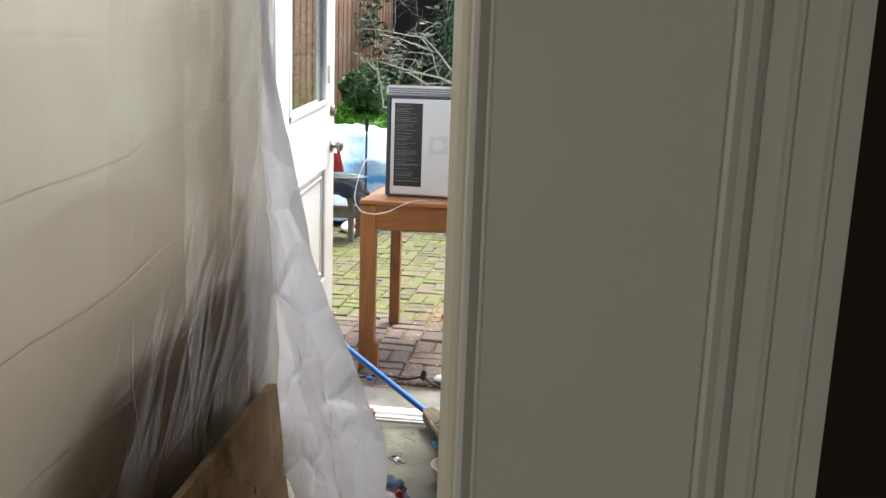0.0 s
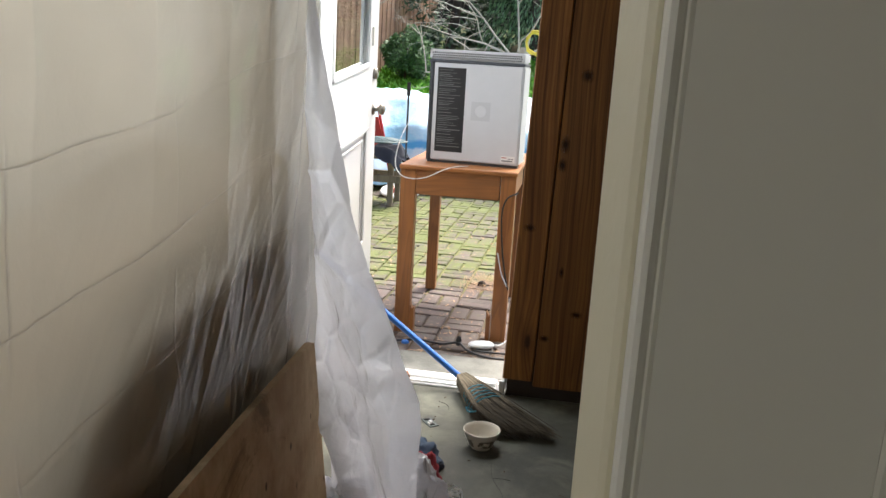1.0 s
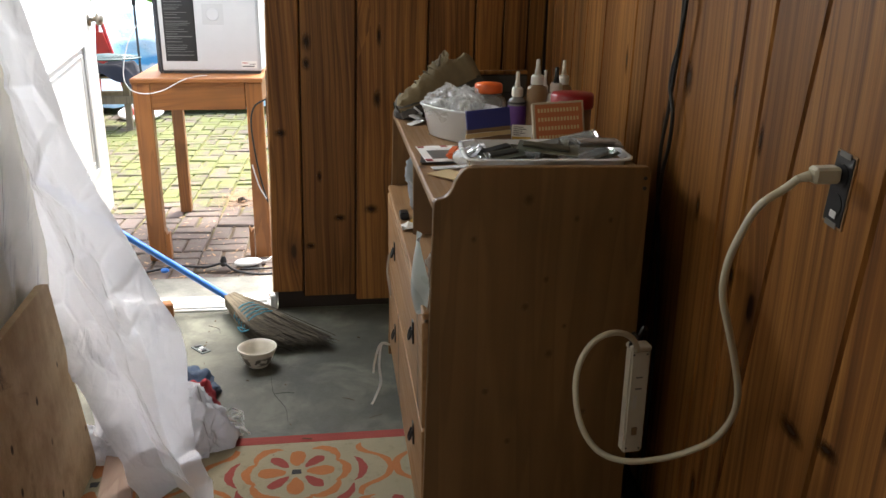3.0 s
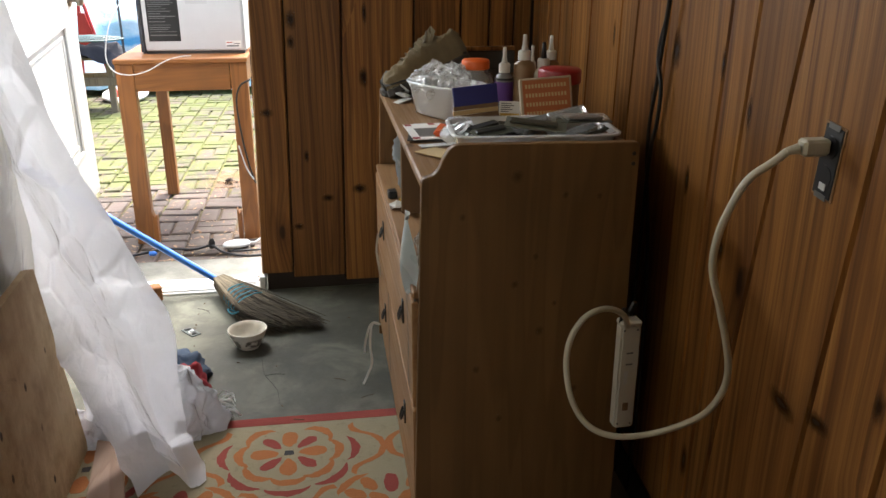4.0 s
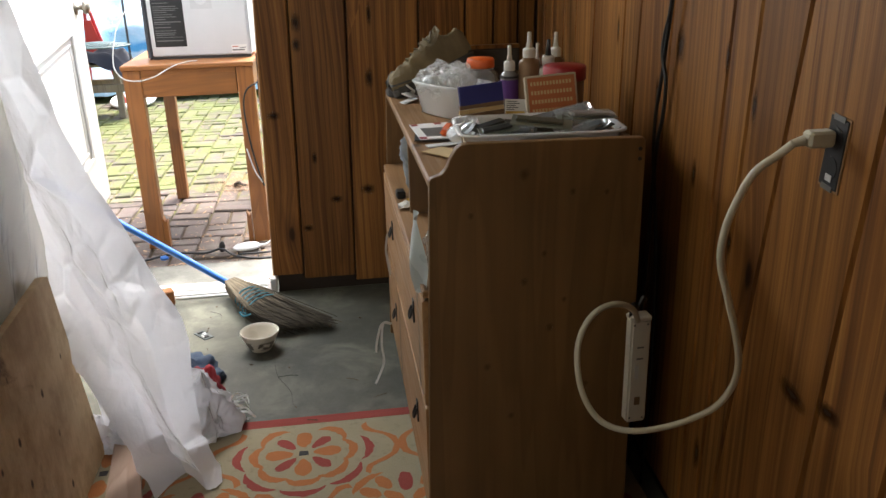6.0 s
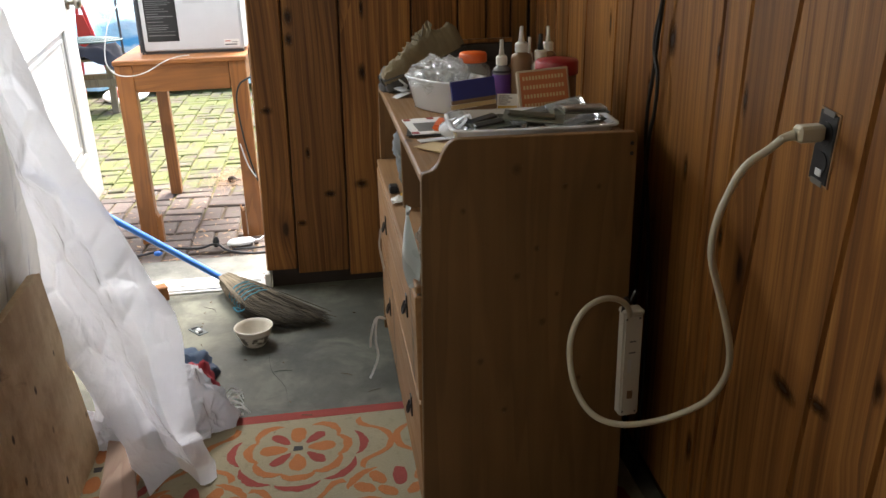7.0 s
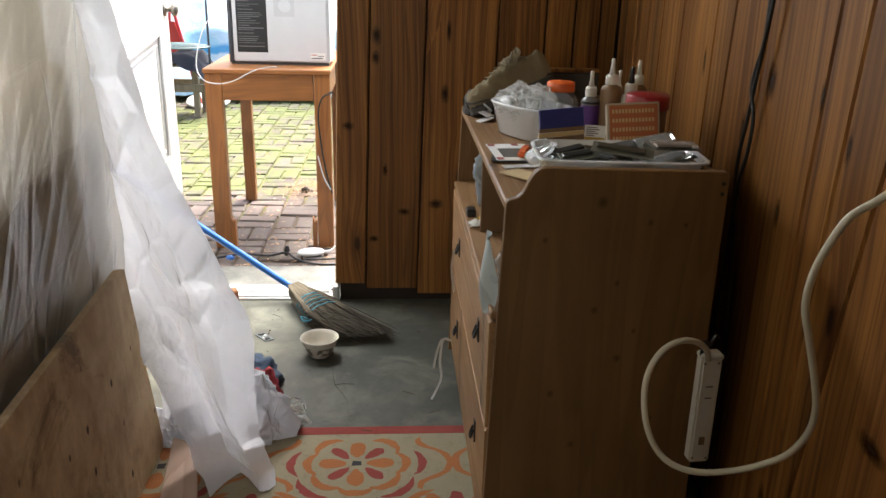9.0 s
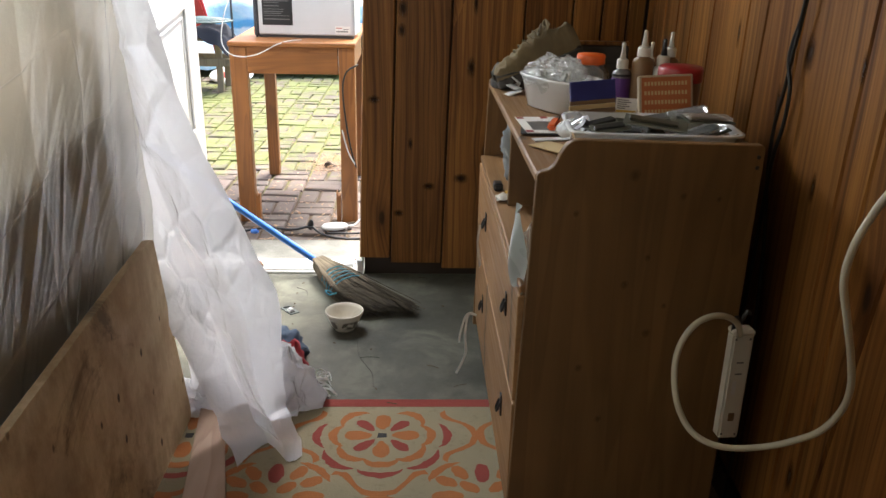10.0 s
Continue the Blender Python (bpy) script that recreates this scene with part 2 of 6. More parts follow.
def tube(points, radius, n=8, bm=None, flat=1.0, taper=None):
    """A round (or flat) cord along points."""
    b = bmesh.new()
    pts = [Vector(p) for p in points]
    rings = []
    side = Vector((0.3, 0.2, 1)).normalized()
    for i, p in enumerate(pts):
        d = (pts[min(i + 1, len(pts) - 1)] - pts[max(i - 1, 0)]).normalized()
        u = (side - d * side.dot(d))
        u = u.normalized() if u.length > 1e-4 else d.orthogonal().normalized()
        w = d.cross(u)
        side = u
        r = radius * (1 if taper is None else 1 + (taper - 1) * i / (len(pts) - 1))
        rings.append([b.verts.new(p + u * math.cos(2 * math.pi * k / n) * r + w * math.sin(2 * math.pi * k / n) * r * flat) for k in range(n)])
    for a, c in zip(rings[:-1], rings[1:]):
        for k in range(n):
            b.faces.new((a[k], a[(k + 1) % n], c[(k + 1) % n], c[k]))
    b.faces.new(rings[0][::-1])
    b.faces.new(rings[-1])
    return joined(bm, b)


def prism(outline, d0, d1, axis="y", bevel=0.0, bm=None):
    """An outline of pairs drawn out along an axis."""
    b = bmesh.new()
    put = {"y": lambda a, c, d: (a, d, c), "x": lambda a, c, d: (d, a, c), "z": lambda a, c, d: (a, c, d)}[axis]
    lo = [b.verts.new(put(a, c, d0)) for a, c in outline]
    hi = [b.verts.new(put(a, c, d1)) for a, c in outline]
    b.faces.new(lo)
    b.faces.new(hi[::-1])
    for i in range(len(lo)):
        j = (i + 1) % len(lo)
        b.faces.new((lo[j], lo[i], hi[i], hi[j]))
    bmesh.ops.recalc_face_normals(b, faces=b.faces)
    if bevel:
        bmesh.ops.bevel(b, geom=b.edges[:], offset=bevel, segments=1, affect="EDGES")
    return joined(bm, b)


def sheet(fn, nu, nv, thick=0.0):
    """A surface from fn(u, v) -> xyz with u, v in 0..1."""
    b = bmesh.new()
    g = [[b.verts.new(fn(i / nu, j / nv)) for j in range(nv + 1)] for i in range(nu + 1)]
    for i in range(nu):
        for j in range(nv):
            b.faces.new((g[i][j], g[i + 1][j], g[i + 1][j + 1], g[i][j + 1]))
    return b


def structure(ob, label="", category=""):
    return tagged(ob, label, category, "", "structure")


# ---- setting ----
EAST, NORTH, WEST, SOUTH, TOP = 0.872, 3.163, -1.2, -2.4, 2.32
DOOR_L, DOOR_R, DOOR_H = -0.925, -0.083, 2.03

k = Nodes("stained_concrete")
n1 = k.noise(1.6, 6, 0.6)
n2 = k.noise(9, 5, 0.6)
n3 = k.noise(120, 3)
c = k.mix(k.ramp(n1, (0.35, 0.0), (0.65, 1.0)), (0.030, 0.031, 0.023), (0.078, 0.078, 0.058))
c = k.mix(k.ramp(k.noise(4.5, 6, 0.65, warp=0.5), (0.48, 0.0), (0.66, 0.75)), c, (0.135, 0.135, 0.100))
c = k.mix(k.ramp(n2, (0.50, 0.0), (0.75, 0.5)), c, (0.15, 0.15, 0.118))
c = k.mix(k.ramp(k.noise(3.2, 6, 0.7, warp=0.7), (0.55, 0.0), (0.68, 0.7)), c, (0.034, 0.036, 0.03))
c = k.mix(k.math("MULTIPLY", n3, 0.35), c, (0.10, 0.10, 0.09))
k.bump(n3, 0.12, 0.002)
M["concrete"] = k.done(c, k.ramp(n2, (0.3, 0.50), (0.7, 0.75)), 0, 0.25)

floor = structure(part("floor", box(WEST, EAST + 0.1, SOUTH, NORTH - 0.004, -0.12, 0.0), "concrete"), "bare stained grey concrete floor", "floor")
ceiling = structure(part("ceiling", box(WEST - 0.1, EAST + 0.2, SOUTH - 0.1, NORTH + 0.12, TOP, TOP + 0.08), "plaster"), "plain painted ceiling", "ceiling")

# north wall: solid backing with the doorway through it, panel boards on its face
wall_n = structure(new("wall_north"), "dark knotty pine panelled wall with a doorway", "wall")
bm = box(DOOR_R + 0.065, EAST + 0.25, NORTH, NORTH + 0.11, 0.0, TOP)
box(DOOR_R + 0.028, DOOR_R + 0.065, NORTH, NORTH + 0.11, 0.0, 0.9, bm=bm)
box(WEST - 0.1, DOOR_L, NORTH, NORTH + 0.11, -0.1, TOP, bm=bm)
box(DOOR_L, DOOR_R, NORTH, NORTH + 0.11, DOOR_H, TOP, bm=bm)
part("wall_core", bm, "panel_back", wall_n)


def boards(parent, edges, mid, z_of, top, place):
    """Vertical panel boards side by side; edges: (position at height mid, lean) of each groove, place: local pose of a board at its middle."""
    for i, (a, b) in enumerate(zip(edges[:-1], edges[1:])):
        at = (a[0] + b[0]) / 2
        bmp = bmesh.new()
        g, dz = 0.0024, 0.012
        for z in (z_of(i), top):
            lo, hi = a[0] + a[1] * (z - mid) - at, b[0] + b[1] * (z - mid) - at
            for p, d in ((lo + g, 0.0), (lo + g, dz - 0.006), (lo + g + 0.004, dz), (hi - g - 0.004, dz), (hi - g, dz - 0.006), (hi - g, 0.0)):
                bmp.verts.new((p, -d, z))
        bmp.verts.ensure_lookup_table()
        for q in range(6):
            r = (q + 1) % 6
            bmp.faces.new([bmp.verts[j] for j in (q, r, 6 + r, 6 + q)])
        bmp.faces.new([bmp.verts[j] for j in range(6)][::-1])
        bmp.faces.new([bmp.verts[j] for j in range(6, 12)])
        bmesh.ops.recalc_face_normals(bmp, faces=bmp.faces)
        part("panel_board", bmp, "panel", parent).matrix_basis = place(at)


boards(wall_n, [(-0.049, 0.027), (0.069, 0.025), (0.266, 0.025), (0.52, 0.022), (0.687, 0.02), (0.79, 0.02), (0.879, 0.02), (0.942, 0.015)], 1.05,
       lambda i: (0.072, 0.052, 0.03, 0.03, 0.03, 0.03, 0.03)[i], TOP - 0.002, lambda at: pose(at, NORTH - 0.002, 0))
# east wall skewed and its boards leaned to fit the camera's view; local y follows the wall
SKEW = math.degrees(math.atan(0.037))
wall_e = structure(new("wall_east"), "knotty pine panelled wall with narrow dark grooves", "wall")
wall_e.matrix_basis = pose(EAST + 0.001, 1.2, 0, 0, 0, -SKEW)
part("wall_core", box(0.013, 0.14, -3.7, 1.955, 0.0, TOP), "panel_back", wall_e)
EAST_GROOVES = [(-1.5, -0.06), (-1.2, -0.07), (-0.95, -0.08), (-0.70, -0.08), (-0.48, -0.08), (-0.255, -0.08), (-0.103, -0.1065), (0.116, -0.156), (0.259, -0.07), (0.358, -0.055),
                (0.638, -0.07), (0.834, -0.08), (0.949, -0.04), (1.21, -0.06), (1.40, -0.05), (1.55, -0.045), (1.70, -0.03), (1.83, -0.02), (1.945, 0.0)]
boards(wall_e, EAST_GROOVES, 1.1, lambda i: 0.04, TOP - 0.002, lambda at: pose(0.012, at, 0, 0, 0, 90) @ Matrix.Diagonal((1, -1, 1, 1)))

# large knots in the boards
def knot_wood(name, inner, outer, strength):
    k = Nodes(name)
    p = k.n("SeparateXYZ", Vector=k.co)
    far_ = k.math("SQRT", k.math("ADD", k.math("POWER", p.outputs[0], 2.0), k.math("POWER", p.outputs[2], 2.0)))
    far_ = k.math("ADD", far_, k.math("MULTIPLY", k.math("SUBTRACT", k.noise(2.2, 4, 0.6), 0.5), 0.55))
    core = k.mix(k.ramp(far_, (0.25, 0.0), (0.75, 1.0)), inner, outer)
    k.done(core, 0.4, 0, 0.3)
    see = k.n("BsdfTransparent").outputs[0]
    m_ = k.n("MixShader")
    k.put(m_.inputs[0], k.ramp(far_, (0.22, strength), (0.90, 0.0)))
    k.put(m_.inputs[1], see)
    k.put(m_.inputs[2], k.bsdf.outputs[0])
    k.put(k.out.inputs["Surface"], m_.outputs[0])
    return k.m


M["knot"] = knot_wood("dark_pine_knot", (0.024, 0.009, 0.004), (0.065, 0.022, 0.007), 0.82)
M["knot_pale"] = knot_wood("brown_pine_knot", (0.060, 0.028, 0.011), (0.10, 0.050, 0.018), 0.42)


def knot(parent, m, material="knot"):
    bmk = bmesh.new()
    vs_ = [bmk.verts.new((math.cos(a * math.pi / 12), 0, math.sin(a * math.pi / 12))) for a in range(24)]
    bmk.faces.new(vs_)
    part("knot", bmk, material, parent).matrix_basis = m


for s_, z_, w_, h_, turn_ in ((0.025, 0.561, 0.052, 0.022, -8), (-0.072, 0.586, 0.040, 0.020, 4), (-0.193, 0.683, 0.016, 0.032, 0), (0.583, 1.036, 0.030, 0.050, 0), (0.249, 0.975, 0.012, 0.040, 0), (0.366, 1.040, 0.011, 0.040, 0),
                              (0.34, 0.24, 0.018, 0.05, 0), (0.06, 0.20, 0.03, 0.04, 20), (0.29, 0.72, 0.012, 0.03, 0), (0.70, 0.92, 0.015, 0.05, 0), (0.995, 1.03, 0.012, 0.05, 0), (-0.16, 0.40, 0.02, 0.03, 0), (0.47, 0.80, 0.014, 0.04, 0)):
    knot(wall_e, pose(-0.0007, s_, z_, 0, turn_, 90) @ Matrix.Diagonal((w_, 1, h_, 1)))
for x_, z_, w_, h_ in ((0.092, 1.000, 0.024, 0.042), (0.088, 0.925, 0.020, 0.032), (0.308, 0.391, 0.036, 0.024), (-0.012, 0.682, 0.030, 0.020), (0.077, 0.253, 0.026, 0.018), (0.335, 0.80, 0.020, 0.045), (0.19, 0.36, 0.03, 0.018), (0.345, 1.02, 0.012, 0.05),
                       (0.12, 0.52, 0.012, 0.03), (0.15, 1.25, 0.03, 0.03), (0.36, 1.30, 0.03, 0.035), (0.62, 1.22, 0.02, 0.03), (0.75, 1.36, 0.05, 0.025)):
    knot(wall_n, pose(x_, NORTH - 0.0146, z_) @ Matrix.Diagonal((w_, 1, h_, 1)))
# unseen west and south walls, their openings made up for the fill lamps
bm = box(WEST - 0.1, WEST, SOUTH, 0.32, 0, TOP)
box(WEST - 0.1, WEST, 1.68, NORTH, 0, TOP, bm=bm)
box(WEST - 0.1, WEST, 0.32, 1.68, 0, 1.75, bm=bm)
box(WEST - 0.1, WEST, 0.32, 1.68, 2.22, TOP, bm=bm)
structure(part("wall_west", bm, "plaster"), "unseen plain wall with an opening added for a fill lamp", "wall")
bm = box(WEST - 0.1, -0.9, SOUTH - 0.1, SOUTH, 0, TOP)
box(0.1, EAST + 0.2, SOUTH - 0.1, SOUTH, 0, TOP, bm=bm)
box(-0.9, 0.1, SOUTH - 0.1, SOUTH, 0, 0.65, bm=bm)
box(-0.9, 0.1, SOUTH - 0.1, SOUTH, 1.65, TOP, bm=bm)
structure(part("wall_south", bm, "plaster"), "unseen plain wall with an opening added for a fill lamp", "wall")

# thin screen with miniature trim, standing for an opening door; fitted to camera view
structure(part("partition", box(0.1654, EAST - 0.06, 0.1405, 0.1450, 0.0, TOP - 0.004), "panel_back"), "thin dark wood-panelled partition placed to fit the camera's view", "wall")
trim = thing("door_trim_stand_in", "miniature white painted stand-in for an opening door, worn cream edge, fitted to the camera's view", "door trim")
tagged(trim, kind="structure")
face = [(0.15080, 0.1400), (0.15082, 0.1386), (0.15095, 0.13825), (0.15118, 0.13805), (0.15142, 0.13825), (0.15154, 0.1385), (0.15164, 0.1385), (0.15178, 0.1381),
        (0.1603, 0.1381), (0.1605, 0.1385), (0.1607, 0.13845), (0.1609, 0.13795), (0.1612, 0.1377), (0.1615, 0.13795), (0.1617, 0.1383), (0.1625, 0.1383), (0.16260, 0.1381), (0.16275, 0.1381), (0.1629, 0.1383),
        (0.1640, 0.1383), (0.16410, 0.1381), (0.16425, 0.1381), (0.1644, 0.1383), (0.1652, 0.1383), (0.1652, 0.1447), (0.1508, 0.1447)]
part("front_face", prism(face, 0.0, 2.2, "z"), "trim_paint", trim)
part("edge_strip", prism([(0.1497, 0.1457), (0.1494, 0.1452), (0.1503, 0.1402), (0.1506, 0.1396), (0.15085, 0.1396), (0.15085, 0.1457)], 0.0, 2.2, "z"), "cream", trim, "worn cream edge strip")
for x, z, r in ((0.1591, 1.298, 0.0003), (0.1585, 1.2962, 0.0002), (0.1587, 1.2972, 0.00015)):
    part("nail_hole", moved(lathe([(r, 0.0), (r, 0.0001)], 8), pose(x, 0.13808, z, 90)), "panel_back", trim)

# doorway: jamb, threshold, sill
frame_d = structure(new("door_frame"), "white painted exterior door frame", "door frame")
part("jamb", box(DOOR_R, DOOR_R + 0.022, NORTH - 0.02, NORTH - 0.003, 0.0, 0.06, 0.002), "white", frame_d)
jamb = box(DOOR_R + 0.014, DOOR_R + 0.0205, NORTH, NORTH + 0.14, -0.03, DOOR_H, 0.002)
for v in jamb.verts:
    v.co.x += 0.030 * v.co.z
part("jamb", jamb, "white", frame_d)
part("jamb", box(DOOR_L + 0.001, DOOR_L + 0.018, NORTH, NORTH + 0.14, -0.03, DOOR_H, 0.002), "white", frame_d)
part("head", box(DOOR_L, DOOR_R, NORTH, NORTH + 0.14, DOOR_H - 0.018, DOOR_H - 0.001, 0.002), "white", frame_d)
thr = structure(new("threshold"), "white and aluminium door threshold with raised ribs", "threshold")
part("threshold_plate", box(DOOR_L, DOOR_R, NORTH - 0.008, NORTH + 0.13, -0.06, 0.008, 0.002), "alu", thr)
for yy, hh in ((NORTH + 0.006, 0.016), (NORTH + 0.045, 0.022), (NORTH + 0.085, 0.018)):
    part("rib", box(DOOR_L + 0.018, DOOR_R - 0.018, yy, yy + 0.022, 0.006, hh, 0.003), "white", thr)
OUT = -0.054
k = Nodes("rough_concrete")
n1, n3 = k.noise(6, 6, 0.65), k.noise(90, 4)
c = k.mix(k.ramp(n1, (0.35, 0.0), (0.7, 1.0)), (0.09, 0.088, 0.075), (0.20, 0.192, 0.165))
c = k.mix(k.ramp(n3, (0.5, 0.0), (0.7, 0.5)), c, (0.12, 0.12, 0.10))
k.bump(n3, 0.4, 0.004)
M["step"] = k.done(c, 0.85)
structure(part("door_sill", box(-1.3, 0.9, NORTH + 0.115, 3.632, -0.2, -0.035, 0.006), "step"), "rough grey concrete sill outside the doorway", "door sill")

# ground outside
k = Nodes("earth_and_grass")
n1 = k.noise(0.6, 6, 0.6)
n2 = k.noise(25, 5, 0.6)
c = k.mix(k.ramp(n1, (0.4, 0.0), (0.6, 1.0)), (0.10, 0.075, 0.045), (0.09, 0.16, 0.03))
c = k.mix(k.math("MULTIPLY", n2, 0.6), c, (0.05, 0.06, 0.02))
k.bump(n2, 0.6, 0.02)
M["earth"] = k.done(c, 0.95)


def land(u, v):
    x = -60 + 120 * u
    y = -60 + 633 * v if v < 0.1 else 3.3 + 70 * ((v - 0.1) / 0.9) ** 2
    rise = 0.0 if y < 8.4 else min(2.1, (y - 8.4) * 0.245)
    return (x, y, OUT - 0.05 + rise + (0.05 * noise.noise((x, y, 0)) if y > 9 else 0))


ground = structure(part("ground", sheet(land, 60, 70), "earth"), "mossy garden ground with earth and low weeds", "ground")


# ---- dresser ----
def dresser():
    d = thing("dresser", "stained pine dresser with open shelf and four drawers, top cluttered", "dresser")
    X0, X1, Y0, Y1, TOPZ = 0.362, 0.783, 1.658, 2.735, 0.822
    side = [(X0 - 0.024, 0.0), (X1, 0.0), (X1, 0.878), (X1 - 0.006, 0.884), (0.436, 0.890), (0.424, 0.888), (0.415, 0.882), (0.408, 0.872), (0.402, 0.862), (0.398, 0.850),
            (0.392, 0.840), (0.384, 0.833), (0.374, 0.830), (X0 + 0.004, 0.828), (X0, 0.822)]
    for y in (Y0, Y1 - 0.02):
        part("side_panel", prism(side, y, y + 0.02, "y", 0.0018), "pine_side_shaded", d)
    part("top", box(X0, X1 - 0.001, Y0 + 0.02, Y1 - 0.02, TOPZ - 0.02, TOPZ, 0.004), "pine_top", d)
    part("back_rail", box(X1 - 0.02, X1 - 0.001, Y0 + 0.02, Y1 - 0.02, TOPZ, 0.872, 0.003), "pine", d)
    part("back_panel", box(X1 - 0.012, X1 - 0.004, Y0 + 0.02, Y1 - 0.02, 0.06, TOPZ - 0.02), "pine", d)
    part("shelf", box(X0 - 0.018, X1 - 0.012, Y0 + 0.02, Y1 - 0.02, 0.575, 0.592, 0.003), "pine_top", d)
    part("divider", box(X0 + 0.012, X1 - 0.012, 2.19, 2.21, 0.592, TOPZ - 0.02, 0.002), "pine", d)
    part("plinth", box(X0 + 0.01, X0 + 0.028, Y0 + 0.02, Y1 - 0.02, 0.0, 0.045), "pine", d)
    z = [0.047, 0.325, 0.573]
    for i in range(2):
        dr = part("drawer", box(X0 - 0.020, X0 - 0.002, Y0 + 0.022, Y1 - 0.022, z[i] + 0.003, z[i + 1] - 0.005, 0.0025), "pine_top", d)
        part("drawer_rail", box(X0 - 0.002, X0 + 0.02, Y0 + 0.02, Y1 - 0.02, z[i + 1] - 0.012, z[i + 1] + 0.0), "pine_edge", d)
        for y in (1.86, 2.42):
            zc = (0.212, 0.470)[i]
            h = part("handle", box(X0 - 0.0235, X0 - 0.0195, y - 0.011, y + 0.011, zc - 0.027, zc + 0.027, 0.0015), "black", dr, "black metal drop pull")
            part("drop_ring", tube(spline([(X0 - 0.024, y - 0.008, zc + 0.008), (X0 - 0.030, y - 0.009, zc - 0.010), (X0 - 0.031, y, zc - 0.018), (X0 - 0.030, y + 0.009, zc - 0.010), (X0 - 0.024, y + 0.008, zc + 0.008)], 4), 0.0034, 6), "black", h)
    for x_, z_, r_ in ((0.545, 0.825, 0.014), (0.641, 0.785, 0.008), (0.586, 0.661, 0.008), (0.546, 0.604, 0.010), (0.629, 0.559, 0.007), (0.44, 0.749, 0.008), (0.60, 0.499, 0.011), (0.709, 0.78, 0.007), (0.47, 0.42, 0.010), (0.68, 0.36, 0.009), (0.52, 0.30, 0.009)):
        knot(d, pose(x_, Y0 - 0.0006, z_, 0, 20, 0) @ Matrix.Diagonal((r_, 1, r_ * 1.2, 1)), "knot_pale")
    for zz in (0.862, 0.842):
        bm = moved(lathe([(0.004, 0.0), (0.004, 0.0012)], 10), pose(0.772, Y0 - 0.0002, zz, 90))
        part("screw_hole", bm, "black", d)
    return d


dresser()


# ---- table outside, with the computer tower ----
def tall_table():
    t = thing("work_table", "tall orange-brown wooden table with thick notched legs", "table", (0, 0, 0))
    X0, X1, Y0, Y1, Z = -0.685, -0.137, 3.925, 4.80, 0.785
    for x in (X0, X1 - 0.052):
        for y in (Y0, Y1 - 0.052):
            wide = 0.072 if y == Y0 else 0.055
            part("leg", box(x - 0.003, x + wide, y, y + 0.055, OUT, Z - 0.022, 0.003) if x == X0 else box(x + 0.055 - wide, x + 0.055, y, y + 0.055, OUT, Z - 0.022, 0.003), "table", t)
    for x in (X0 + 0.012, X1 - 0.042):
        part("side_rail", box(x, x + 0.03, Y0 + 0.056, Y1 - 0.053, Z - 0.14, Z - 0.022, 0.002), "table_x", t)
    for y in (Y0 + 0.004, Y1 - 0.04):
        part("apron", box(X0 + 0.073, X1 - 0.072, y, y + 0.03, Z - 0.14, Z - 0.022, 0.002), "table_x", t)
    for x in (X0 + 0.0725, X1 - 0.052 - 0.0425):
        part("leg_block", prism([(x, OUT), (x + 0.02, OUT), (x + 0.02, OUT + 0.135), (x + 0.01, OUT + 0.125), (x, OUT + 0.15)], Y0 + 0.004, Y0 + 0.046, "y"), "table", t)
    part("tabletop", box(X0 - 0.008, X1 + 0.008, Y0 - 0.008, Y1 + 0.01, Z - 0.022, Z, 0.004), "table_x", t)
    return t


tall_table()
M["pc_silver"] = plain("silver_painted_steel", (0.56, 0.56, 0.57), 0.42, 0.1, vary=0.04, scale=80, bump=0.02)
M["pc_dark"] = plain("dark_grey_plastic", (0.06, 0.065, 0.075), 0.4, vary=0.15)


